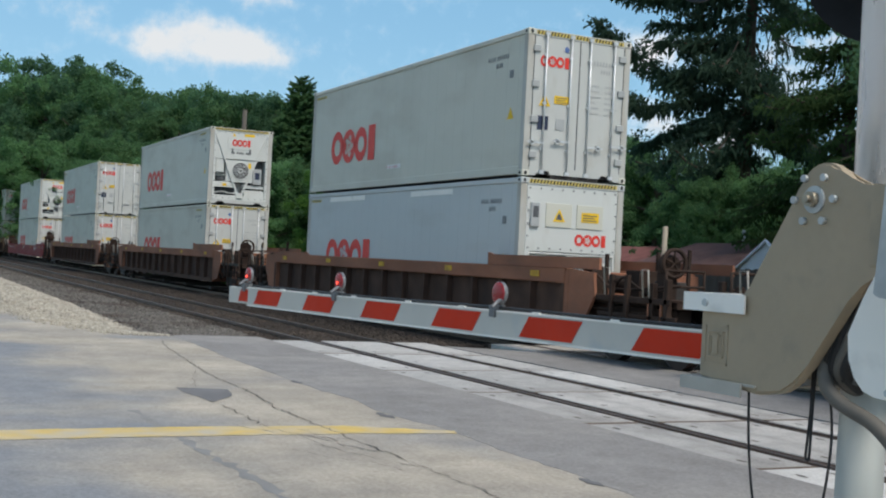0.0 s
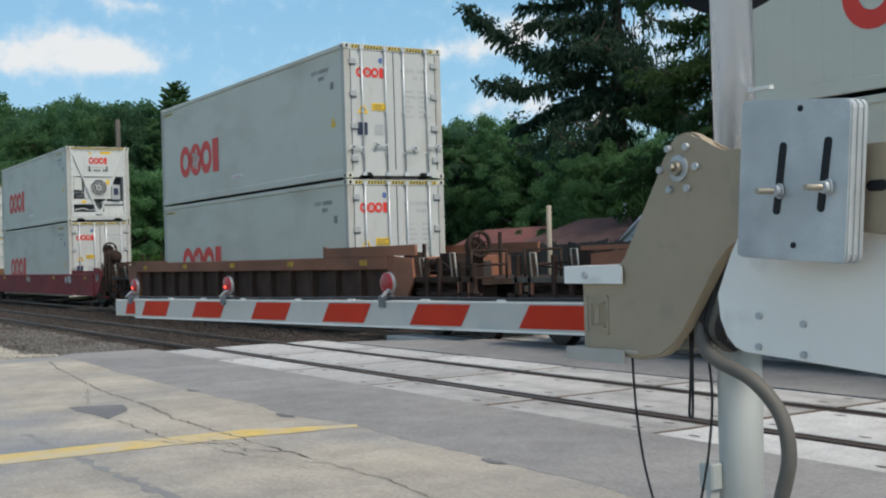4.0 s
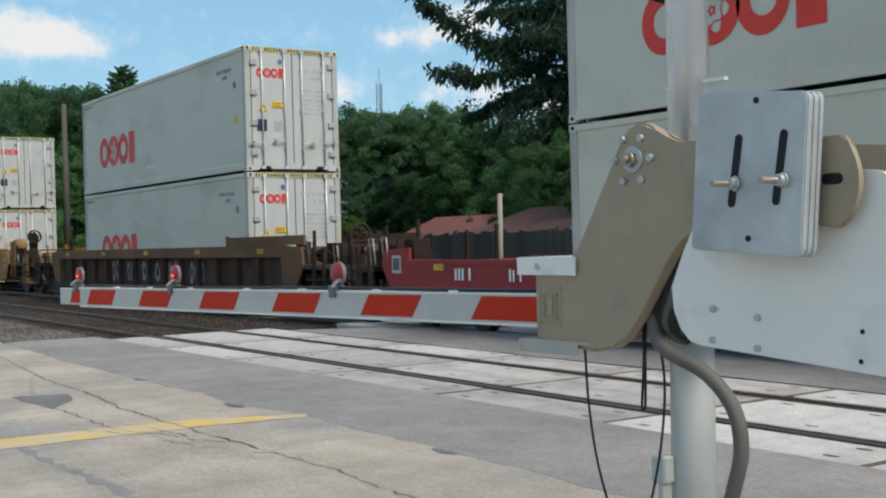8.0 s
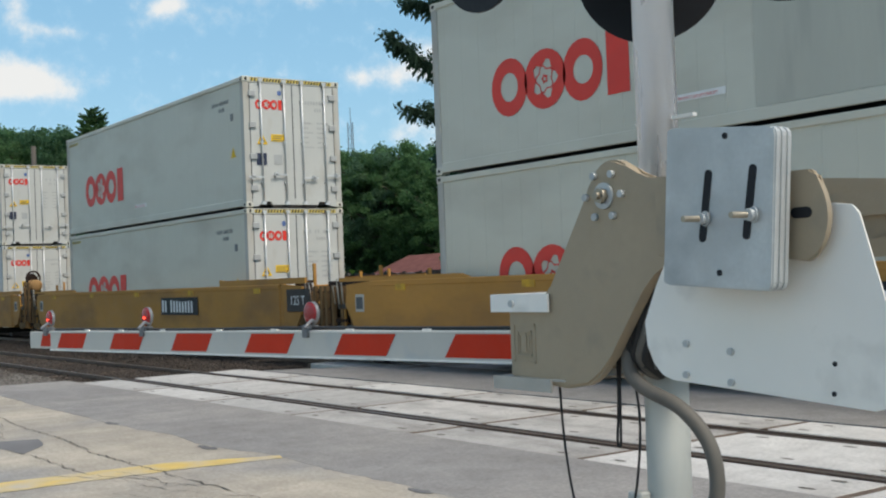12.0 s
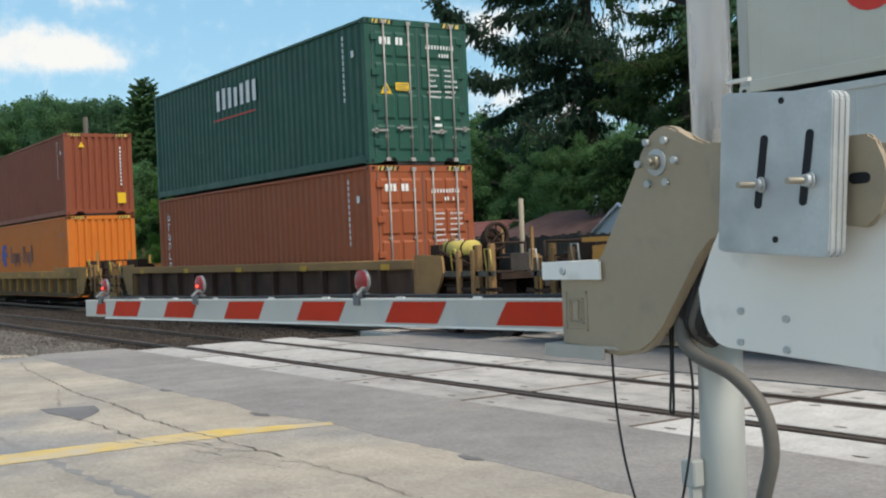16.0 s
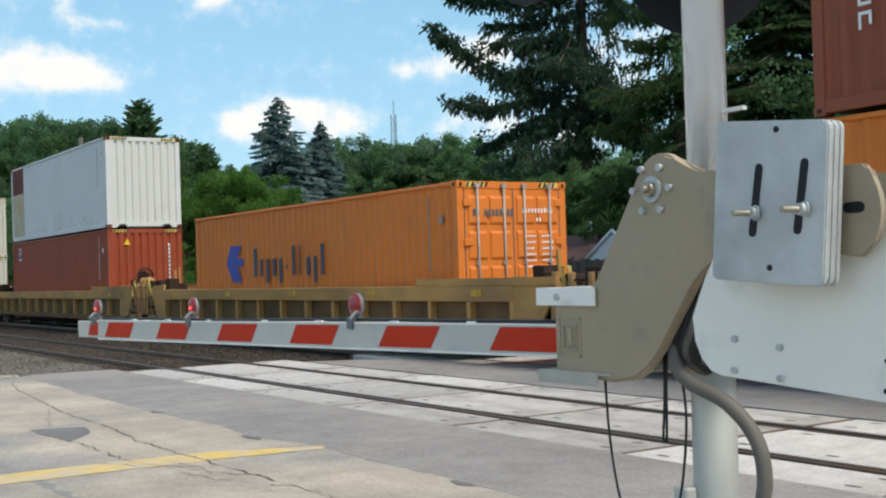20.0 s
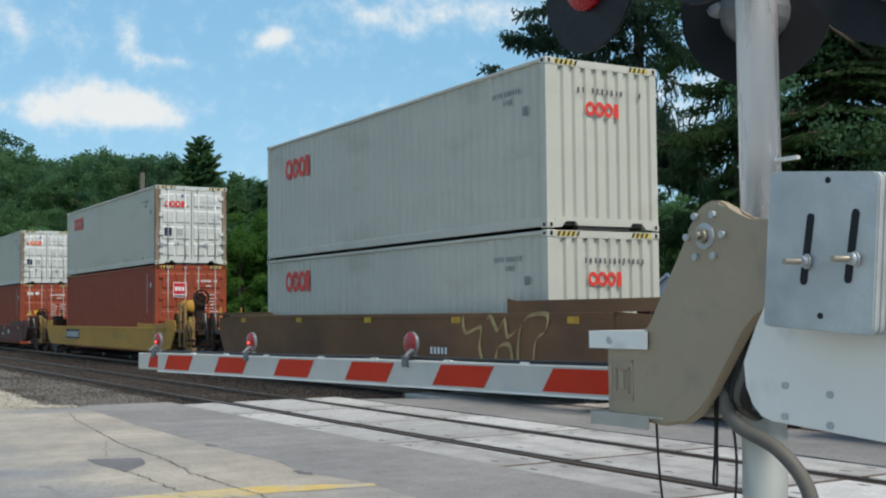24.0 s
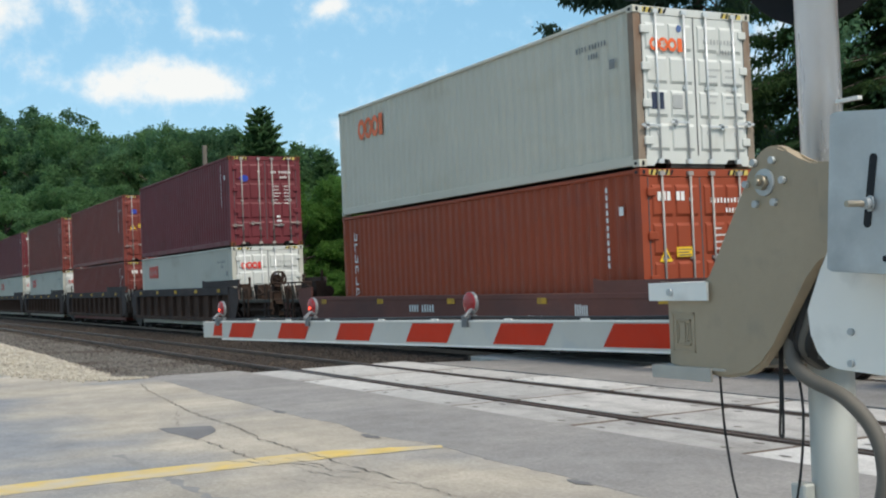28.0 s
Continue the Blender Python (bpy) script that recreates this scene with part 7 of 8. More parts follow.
def cloud_backdrop():
    """A far band of sky on which the cumulus clouds stand."""
    m = bpy.data.materials.new("cumulus")
    m.use_nodes = True
    nt = m.node_tree
    nt.nodes.clear()
    L = nt.links.new
    N = nt.nodes.new
    out, mix, tr, em = N("ShaderNodeOutputMaterial"), N("ShaderNodeMixShader"), N("ShaderNodeBsdfTransparent"), N("ShaderNodeEmission")
    tc = N("ShaderNodeTexCoord")
    sep = N("ShaderNodeSeparateXYZ")
    L(tc.outputs["UV"], sep.inputs[0])

    def math_node(op, a, b=None):
        n = N("ShaderNodeMath")
        n.operation = op
        for s, v in ((n.inputs[0], a), (n.inputs[1], b)):
            if v is None:
                continue
            if isinstance(v, (int, float)):
                s.default_value = v
            else:
                L(v, s)
        return n.outputs[0]
    noise_n = N("ShaderNodeTexNoise")
    noise_n.inputs["Scale"].default_value, noise_n.inputs["Detail"].default_value, noise_n.inputs["Roughness"].default_value = 0.75, 8.0, 0.58
    L(tc.outputs["UV"], noise_n.inputs["Vector"])
    total = None
    # each cloud: azimuth, height in degrees, half-width, half-height, density
    for az, el, w, h, s in CLOUDS:
        du = math_node("DIVIDE", math_node("SUBTRACT", sep.outputs[0], az), w)
        dv = math_node("DIVIDE", math_node("SUBTRACT", sep.outputs[1], el), h)
        q = math_node("ADD", math_node("MULTIPLY", du, du), math_node("MULTIPLY", dv, dv))
        g = math_node("MULTIPLY", math_node("EXPONENT", math_node("MULTIPLY", q, -1.0)), s)
        total = g if total is None else math_node("ADD", total, g)
    wave = math_node("MULTIPLY", math_node("SUBTRACT", noise_n.outputs["Fac"], 0.5), 2.3)
    d = math_node("ADD", total, wave)
    rg = N("ShaderNodeMapRange")
    rg.interpolation_type = "SMOOTHSTEP"
    for k, v in zip((1, 2, 3, 4), (0.0, 1.25, 0.62, 0.97)):
        rg.inputs[k].default_value = v
    L(d, rg.inputs[0])
    ramp = N("ShaderNodeMapRange")
    for k, v in zip((1, 2, 3, 4), (0.0, 0.9, 0.86, 1.0)):
        ramp.inputs[k].default_value = v
    L(d, ramp.inputs[0])
    tint = N("ShaderNodeMix")
    tint.data_type = "RGBA"
    tint.inputs[6].default_value, tint.inputs[7].default_value = (0.28, 0.70, 1.05, 1), (0.95, 0.98, 1.0, 1)
    whiten = N("ShaderNodeMapRange")
    whiten.interpolation_type = "SMOOTHSTEP"
    for k, v in zip((1, 2, 3, 4), (0.0, 1.25, 0.0, 1.0)):
        whiten.inputs[k].default_value = v
    L(d, whiten.inputs[0])
    L(whiten.outputs[0], tint.inputs[0])
    L(tint.outputs[2], em.inputs[0])
    L(math_node("MULTIPLY", ramp.outputs[0], CLOUD_GLOW), em.inputs[1])
    L(rg.outputs[0], mix.inputs[0])
    L(tr.outputs[0], mix.inputs[1])
    L(em.outputs[0], mix.inputs[2])
    L(mix.outputs[0], out.inputs[0])
    bm = B()
    uv = bm.loops.layers.uv.new("uv")
    R = 3600.0
    cols = [[(bm.verts.new((-R * math.sin(radians(a)), R * math.cos(radians(a)), R * math.tan(radians(e)))), a, e) for e in range(0, 37, 4)] for a in range(-180, 180, 5)]
    for a, b in zip(cols, cols[1:] + cols[:1]):
        for k in range(len(a) - 1):
            four = (a[k], b[k], b[k + 1], a[k + 1])
            f = bm.faces.new([q[0] for q in four])
            for loop, q in zip(f.loops, four):
                az = q[1] if not (a is cols[-1] and q[1] == -180) else 180
                loop[uv].uv = (az, q[2])
    me = bpy.data.meshes.new("cloud_backdrop")
    bm.to_mesh(me)
    bm.free()
    me.materials.append(m)
    ob = new("backdrop", me)
    ob.visible_shadow = False
    tagged(ob, "white summer cumulus clouds in a blue sky", "sky", "", "structure")


CLOUD_GLOW = 0.84
_cr = random.Random(77)
CLOUDS = [(75.7, 10.3, 1.2, 0.95, 1.0), (74.0, 10.1, 1.2, 0.8, 0.95), (77.3, 9.9, 1.3, 0.95, 0.95), (72.4, 9.6, 1.1, 0.7, 0.9), (74.6, 9.3, 2.4, 0.65, 0.8), (78.9, 9.5, 1.2, 0.8, 0.8),
          (66.4, 7.6, 1.1, 0.9, 0.95), (64.6, 8.2, 1.1, 0.75, 0.95), (62.9, 8.1, 1.2, 0.7, 0.95), (61.2, 7.6, 1.3, 0.85, 0.9), (64.0, 7.0, 3.0, 0.8, 0.8),
          (58.3, 9.8, 0.9, 0.5, 0.8), (56.6, 10.1, 1.0, 0.7, 0.95), (55.1, 10.3, 1.0, 0.9, 1.0), (53.6, 10.5, 1.1, 0.9, 1.0), (54.5, 7.2, 2.4, 0.9, 0.8), (50.0, 6.6, 2.6, 1.2, 0.9), (47.5, 10.0, 2.5, 1.5, 0.8),
          (83.8, 12.8, 2.4, 1.5, 1.0), (86.5, 13.4, 2.5, 1.6, 0.9), (81.6, 10.6, 1.0, 0.7, 0.5), (74.4, 12.9, 0.6, 0.8, 0.75), (73.2, 12.1, 0.9, 0.35, 0.65), (71.9, 12.0, 0.9, 0.35, 0.6), (68.0, 13.2, 1.0, 0.5, 0.75), (66.8, 13.4, 0.9, 0.4, 0.7), (62.0, 14.3, 4.5, 0.9, 0.7), (56.5, 14.6, 3.0, 0.9, 0.65), (79.5, 13.6, 3.0, 0.7, 0.55)]
# unseen clouds outside the view, enlarged so that their glow whitens the light
CLOUDS += [(a, e + 2, w * 1.9, w * 0.95, 1.1) for a, e, w in [(-150, 14, 7), (-120, 10, 5), (-100, 20, 8), (-75, 12, 5), (-45, 9, 6), (-20, 17, 8), (5, 11, 5), (28, 16, 6), (105, 14, 7), (125, 9, 5), (150, 18, 8), (172, 11, 5)]]
cloud_backdrop()


def leaf_cloud(clumps, per, size, seed, flat_=0.5):
    """Leaves in clumps: small bent quads round each clump centre."""
    r = np.random.RandomState(seed)
    verts, faces = [], []
    for cx, cy, cz, rad in clumps:
        n = int(per * (rad ** 2))
        d = r.normal(size=(n, 3))
        d /= np.linalg.norm(d, axis=1)[:, None]
        p = np.array((cx, cy, cz)) + d * rad * r.uniform(0.2, 1.0, (n, 1)) ** 0.6 * r.choice((1.0, 1.0, 1.35), (n, 1)) * np.array((1, 1, 0.75))
        a = r.normal(size=(n, 3)) + np.array((0, 0, 0.0))
        a /= np.linalg.norm(a, axis=1)[:, None]
        b = np.cross(a, d + r.normal(size=(n, 3)) * 0.5)
        b /= np.linalg.norm(b, axis=1)[:, None] + 1e-6
        s = size * r.uniform(0.6, 1.3, (n, 1))
        k = len(verts)
        q = np.stack([p - a * s - b * s * 0.25, p + b * s * 0.6, p + a * s - b * s * 0.2, p - b * s * 0.65], 1).reshape(-1, 3)
        verts.extend(map(tuple, q))
        faces.extend((k + 4 * i, k + 4 * i + 1, k + 4 * i + 2, k + 4 * i + 3) for i in range(n))
    return verts, faces


def mesh_from(name, verts, faces, material):
    me = bpy.data.meshes.new(name)
    me.from_pydata(verts, [], faces)
    me.materials.append(material)
    return me


def broadleaf(seed, per, size, wide=0.42):
    """A unit broadleaf tree one metre high, scaled when it is set: trunk with limbs, and a crown of many small uneven clumps."""
    r = random.Random(seed)
    bm = B()
    tube(bm, (0, 0, 0), (0.01, 0, 0.34), 0.026, 0.018, 9, False)
    tube(bm, (0.01, 0, 0.34), (0.0, 0.01, 0.8), 0.018, 0.004, 7, False)
    clumps = []
    for k in range(19):
        a = k * 2.4 + r.uniform(-0.5, 0.5)
        f = k / 18
        z0 = 0.20 + 0.56 * f
        reach = wide * r.uniform(0.55, 1.05) * (0.75 + 0.5 * f - 0.85 * f * f)
        tip = (reach * math.cos(a), reach * math.sin(a), z0 + r.uniform(0.05, 0.2))
        mid = (tip[0] * 0.5, tip[1] * 0.5, z0 + 0.05)
        tube(bm, (0, 0, z0), mid, 0.009, 0.006, 5, False)
        tube(bm, mid, tip, 0.006, 0.002, 5, False)
        for j in range(9):
            q = r.uniform(0.35, 1.15)
            w = 0.05 + 0.05 * q
            clumps.append((tip[0] * q + r.gauss(0, w), tip[1] * q + r.gauss(0, w), mid[2] + (tip[2] - mid[2]) * q + r.gauss(0, 0.045), r.uniform(0.022, 0.062) * (1.25 if q < 0.7 else 1.0)))
    for k in range(16):
        a, q = r.uniform(0, 6.28), r.uniform(0, 0.17)
        clumps.append((q * math.cos(a), q * math.sin(a), 0.97 - 0.9 * q + r.uniform(-0.13, 0.02), r.uniform(0.02, 0.06)))
    for k in range(26):
        a, q = r.uniform(0, 6.28), wide * r.uniform(0.4, 0.95)
        clumps.append((q * math.cos(a), q * math.sin(a), r.uniform(0.08, 0.35), r.uniform(0.03, 0.07)))
    return finish(bm, "trunk", M["bark"]), leaf_cloud(clumps, per, size, seed)


def conifer(seed, tiers, per_tier, droop, wide, needles, size, lift=0.1, taper=0.85):
    """A unit conifer: trunk, and boughs of hanging needle sprays in whorls."""
    r = random.Random(seed)
    rn = np.random.RandomState(seed)
    bm = B()
    tube(bm, (0, 0, 0), (0, 0, 0.99), 0.018, 0.002, 9, False)
    verts, faces = [], []
    for t in range(tiers):
        f = t / (tiers - 1)
        z0 = lift + (0.985 - lift) * f ** 0.92
        reach = wide * (1 - f) ** taper + 0.009
        for k in range(max(6, int(per_tier * (1 - 0.5 * f)))):
            a = r.uniform(0, math.tau)
            z = min(0.985, z0 + r.uniform(-1.3, 1.3) * (1 - f ** 3) * (0.985 - lift) / tiers)
            L_ = reach * r.uniform(0.55, 1.12)
            zt = z - L_ * droop * r.uniform(0.6, 1.2)
            tube(bm, (0, 0, z), (L_ * math.cos(a), L_ * math.sin(a), zt + 0.25 * droop * L_), 0.004 * (1 - f) + 0.001, 0.0008, 4, False)
            n = max(3, int(needles * L_ / wide))
            u = rn.uniform(0.12, 1.0, n)
            side = rn.normal(size=n) * 0.16 * L_ * (1.05 - u * 0.7)
            px = np.cos(a) * L_ * u - np.sin(a) * side
            py = np.sin(a) * L_ * u + np.cos(a) * side
            pz = z + (zt - z) * u ** 1.3 + 0.25 * droop * L_ * u ** 3
            s = size * (1.0 - 0.35 * f ** 2) * rn.uniform(0.6, 1.35, n)
            ang = a + rn.normal(size=n) * 0.9
            hang = rn.uniform(0.15, 1.0, n) * (0.35 + droop)
            for i in range(n):
                dx, dy = math.cos(ang[i]) * s[i], math.sin(ang[i]) * s[i]
                k0 = len(verts)
                w = s[i] * 0.24
                verts += [(px[i], py[i], pz[i]), (px[i] + dx * 0.5 - dy * 0.3, py[i] + dy * 0.5 + dx * 0.3, pz[i] - hang[i] * s[i] * 0.5 + w), (px[i] + dx, py[i] + dy, pz[i] - hang[i] * s[i] * 1.3), (px[i] + dx * 0.5 + dy * 0.3, py[i] + dy * 0.5 - dx * 0.3, pz[i] - hang[i] * s[i] * 0.7 - w)]
                faces.append((k0, k0 + 1, k0 + 2, k0 + 3))
    return finish(bm, "trunk", M["bark"]), (verts, faces)


BROAD = [broadleaf(s, p, z, w) for s, p, z, w in ((1, 78000, 0.0088, 0.36), (2, 78000, 0.0088, 0.42), (3, 78000, 0.0088, 0.33))]
CROWNS = {}


def set_tree(proto, key, az, dist, high, leaf, label, group, wide=1.0, turn=0.0, name="tree", x=None, y=None):
    """A tree on its spot: azimuth in degrees left of the track's normal and distance from the crossing's near side."""
    tk, (vv, ff) = proto
    me = shared(CROWNS, (key, leaf), lambda: mesh_from("crown", vv, ff, M[leaf]))
    th = new(name)
    tagged(th, label, "tree", group)
    th.location = (-dist * math.sin(radians(az)) if x is None else x, dist * math.cos(radians(az)) if y is None else y, -0.34)
    th.rotation_euler = (0, 0, turn)
    for nm, m_ in (("trunk", tk), ("crown", me)):
        o = new(nm, m_)
        o.parent = th
        o.scale = (high * wide, high * wide, high)
    return th


tz = random.Random(15)
FOREST = "tall leafy broadleaf tree in the wood behind the tracks"
# the wood along the far side of the line, from far left to the middle: azimuth, skyline height in degrees, distance
SKY = [(87.0, 4.2, 330), (86.2, 5.2, 270), (85.3, 6.5, 225), (84.6, 7.0, 190), (83.8, 7.4, 165), (83.0, 8.0, 150), (82.3, 8.4, 140), (81.4, 8.3, 135), (80.5, 8.3, 128), (79.6, 8.0, 122), (78.7, 7.6, 118), (77.9, 7.2, 112), (77.1, 7.0, 106), (76.2, 7.5, 108), (75.2, 7.7, 104), (74.2, 7.9, 100), (73.3, 7.6, 96), (72.3, 7.6, 94), (69.9, 7.2, 92), (69.0, 6.6, 96), (68.0, 5.9, 90)]
for k, (az, el, dd) in enumerate(SKY):
    for j in range(2):
        dist = dd * (1 + 0.18 * j)
        e = el if j == 0 else el * tz.uniform(0.80, 0.98)
        h = (dist * math.tan(radians(e)) + 1.9) * tz.uniform(0.98, 1.06)
        set_tree(BROAD[(k + j) % 3], (k + j) % 3, az + (0.0 if j == 0 else 0.5), dist, h, ("leaf", "leaf_dark", "leaf", "leaf_dark")[(k * 3 + j) % 4], FOREST, "wood behind the tracks", tz.uniform(0.8, 1.0), tz.uniform(0, 6.28))
for az, el, dd in ((84.4, 4.6, 120), (81.0, 4.3, 95), (78.0, 4.5, 84), (75.5, 4.6, 76), (73.2, 4.8, 72), (71.0, 4.8, 74), (69.2, 4.6, 72), (86.0, 4.0, 190), (82.7, 5.0, 115), (79.5, 5.4, 98)):
    h = dd * math.tan(radians(el)) + 1.9
    set_tree(BROAD[int(az) % 3], int(az) % 3, az, dd, h, "leaf", "low leafy tree at the edge of the wood", "wood behind the tracks", 1.1, tz.uniform(0, 6.28))
TIP = conifer(33, 34, 14, -0.9, 0.17, 190, 0.020, 0.35, 0.5)
set_tree(TIP, "tip", 70.9, 89.7, 15.4, "leaf", "slender dark tree top above the wood", "wood behind the tracks", 1.0)
set_tree(TIP, "tip", 67.9, 88.0, 11.9, "leaf", "slender dark tree top above the wood", "wood behind the tracks", 0.9)
# light green bushy trees before the spruces
for az, el, dd, w in ((67.6, 5.3, 62, 0.95), (66.0, 5.5, 60, 1.0), (64.6, 4.6, 62, 0.9), (69.0, 4.4, 60, 0.9)):
    set_tree(BROAD[1], 1, az, dd, dd * math.tan(radians(el)) + 1.9, "leaf_light", "bright green bushy tree in sunlight", "bright trees", w, tz.uniform(0, 6.28))
for az, el, dd in ((62.0, 0.7, 48), (69.4, 0.6, 44), (72.0, 0.4, 50), (61.0, 1.6, 52), (65.2, 0.3, 42), (67.0, 0.5, 43), (74.0, 0.5, 52)):
    set_tree(BROAD[2], 2, az, dd, dd * math.tan(radians(el)) + 1.9, "leaf_light", "low bright green bush by the fence", "bushes", 1.2, tz.uniform(0, 6.28), "bush")
BLUE = conifer(41, 70, 12, 0.3, 0.30, 190, 0.019, 0.05, 0.72)
set_tree(BLUE, "blue", 64.43, 83.9, 14.85, "needle_blue", "tall blue-green spruce with layered boughs", "spruces", 1.15)
set_tree(BLUE, "blue", 62.4, 88.9, 13.75, "needle_blue", "tall blue-green spruce with layered boughs", "spruces", 0.95, 1.0)
for az, el, dd in ((62.9, 6.2, 120), (61.6, 6.7, 112), (60.5, 6.8, 106), (59.3, 6.5, 104), (58.2, 6.9, 100), (57.2, 6.7, 98), (56.0, 6.8, 96), (54.8, 6.5, 92), (53.5, 6.2, 88), (60.0, 4.6, 100), (58.0, 4.4, 104), (56.3, 4.9, 100), (54.6, 4.6, 96), (52.6, 5.2, 94), (50.5, 5.5, 92), (48.5, 5.8, 90), (46.5, 5.8, 88), (44.0, 6.2, 86)):
    set_tree(BROAD[int(az * 10) % 3], int(az * 10) % 3, az, dd, dd * math.tan(radians(el)) + 1.9, "leaf_hazed" if int(dd) % 4 else "leaf", "leafy tree behind the houses", "trees behind the houses", 1.0, tz.uniform(0, 6.28))


def drooping_spruce(seed, extra=(), tiers=18, per=6):
    """A unit tall spruce: whorls of sagging boughs with needle puffs, some with curtains of hanging twigs."""
    r = random.Random(seed)
    bm = B()
    tube(bm, (0, 0, 0), (0, 0, 0.98), 0.0095, 0.002, 10, False)
    verts, faces, puffs = [], [], []
    boughs = []
    for a, prof in extra:
        pts = smooth_path([(math.cos(a) * o, math.sin(a) * o, z) for o, z in prof], 3)
        boughs.append((a, pts, prof[-1][0], 2600, 1.35))
    for t in range(tiers):
        f = t / (tiers - 1)
        for k in range(per):
            a = r.uniform(0, math.tau)
            z = 0.21 + 0.77 * f + r.uniform(-0.022, 0.022)
            ln = (0.128 * (1 - f) ** 0.7 + 0.012) * r.uniform(0.45, 1.12)
            dip = r.uniform(0.5, 1.15)
            pts = []
            for i in range(7):
                u = i / 6
                pts.append(Vector((math.cos(a) * ln * u, math.sin(a) * ln * u, z - ln * (dip * u - 0.40 * u ** 3) + 0.03 * ln * math.sin(9 * u + a))))
            boughs.append((a, pts, ln, 1000, r.uniform(0.8, 1.35)))
    for a, line, ln, twigs, fat in boughs:
        ca, sa = math.cos(a), math.sin(a)
        n = len(line) - 1
        for p, q in zip(line, line[1:]):
            tube(bm, p, q, 0.0015, 0.0012, 4, False)
        for i in range(1, n + 1):
            for _ in range(2):
                puffs.append((line[i].x + r.gauss(0, .008) * fat, line[i].y + r.gauss(0, .008) * fat, line[i].z + r.uniform(-0.008, 0.007), r.uniform(0.007, 0.0135) * fat * (0.55 if i > n - 2 else 1)))
        for _ in range(int(twigs * ln)):
            u = r.uniform(0.15, 0.98)
            i = min(n - 1, int(u * n))
            p = line[i].lerp(line[i + 1], u * n - i)
            o = r.gauss(0, 0.010 if twigs > 1000 else 0.018)
            x, y = p.x - sa * o, p.y + ca * o
            hang = (0.005 + 0.026 * r.random() ** 1.7) * (1.2 - 0.6 * u)
            w = r.uniform(0.0007, 0.0017)
            b_ = r.uniform(0, math.tau)
            lean = r.gauss(0.003, 0.006)
            dx, dy = math.cos(b_) * w, math.sin(b_) * w
            k0 = len(verts)
            verts += [(x - dx, y - dy, p.z), (x + dx, y + dy, p.z), (x + dx * 0.6 + lean * ca, y + dy * 0.6 + lean * sa, p.z - hang * 0.7), (x + lean * ca, y + lean * sa, p.z - hang)]
            faces.append((k0, k0 + 1, k0 + 2, k0 + 3))
    v2, f2 = leaf_cloud(puffs, 330000, 0.0030, seed)
    k = len(verts)
    return finish(bm, "trunk", M["bark"]), (verts + v2, faces + [tuple(i + k for i in f) for f in f2])


def bough(side, *prof):
    """A bough of the great spruce: bearing, then reach and height in metres."""
    return side, [(o / 24.0, (z + 0.34) / 24.0) for o, z in prof]


OUT = math.atan2(-0.7615, -0.648)
NORWAY = drooping_spruce(51, [bough(OUT, (0, 6.2), (1.5, 6.6), (3.0, 7.4), (4.0, 8.15), (4.65, 8.75)), bough(OUT + 0.12, (0, 6.5), (1.5, 6.3), (3.0, 6.05), (4.2, 6.35)), bough(OUT - 0.05, (0, 9.3), (1.8, 9.4), (3.2, 9.6), (4.1, 9.75)),
                              bough(OUT + 0.1, (0, 8.0), (1.5, 8.1), (2.9, 8.0)), bough(OUT - 0.15, (0, 8.9), (1.6, 8.7), (3.1, 8.75)), bough(OUT + 0.05, (0, 7.2), (1.4, 7.1), (2.6, 6.9)), bough(OUT - 0.1, (0, 10.1), (1.7, 10.0), (3.4, 10.1)), bough(OUT + 0.2, (0, 10.6), (2.0, 10.5), (3.7, 10.25)), bough(OUT - 0.2, (0, 6.2), (1.5, 5.7), (2.6, 5.2), (3.3, 4.9)), bough(OUT + 0.4, (0, 5.9), (1.2, 5.4), (2.2, 4.7)), bough(OUT + 3.0, (0, 5.6), (1.5, 5.0), (2.6, 4.2)), bough(OUT + 2.6, (0, 6.0), (1.8, 5.2), (3.2, 4.0))])
NORWAY_B = drooping_spruce(58)
set_tree(NORWAY, "norway", 49.5, 52, 34.2, "needle", "huge dark spruce with drooping boughs", "spruces", 1.0)
set_tree(NORWAY_B, "norway_b", 44.9, 40, 23.0, "needle_green", "huge olive-green spruce with drooping boughs", "spruces", 1.1, 2.0)
for az, el, dd in ((49.6, 3.6, 68), (47.4, 3.6, 70), (51.6, 3.2, 72), (45.2, 3.2, 66)):
    set_tree(BROAD[2], 2, az, dd, dd * math.tan(radians(el)) + 1.9, "leaf", "low leafy tree under the tall spruce", "trees behind the houses", 1.3, az)
GREEN = conifer(61, 64, 15, 0.45, 0.27, 300, 0.0085, 0.06)
set_tree(GREEN, "green", 40.2, 32, 15.5, "needle_green", "dense green conifer behind the tracks", "spruces", 1.0)
set_tree(GREEN, "green", 43.5, 42, 12.0, "needle_green", "dense green conifer behind the tracks", "spruces", 1.0, 1.3)
for az, el, dd in ((50.0, 3.0, 84), (51.8, 3.6, 90), (53.6, 3.3, 98), (55.2, 3.9, 102), (56.9, 3.4, 104), (58.4, 4.2, 106), (59.8, 3.5, 104), (48.0, 3.4, 80), (46.0, 3.2, 76), (42.0, 3.2, 60), (38.5, 3.4, 58)):
    set_tree(BROAD[int(az) % 3], int(az) % 3, az, dd, dd * math.tan(radians(el)) + 1.9, "leaf_hazed" if int(az) % 2 else "leaf", "low leafy tree behind the houses", "trees behind the houses", 1.15, az)
for az, el, dd in ((60.6, 3.9, 90), (62.9, 3.0, 96), (61.8, 2.0, 84)):
    set_tree(BROAD[0], 0, az, dd, dd * math.tan(radians(el)) + 1.9, "leaf_dark", "leafy tree before the white house", "trees behind the houses", 0.8, az)
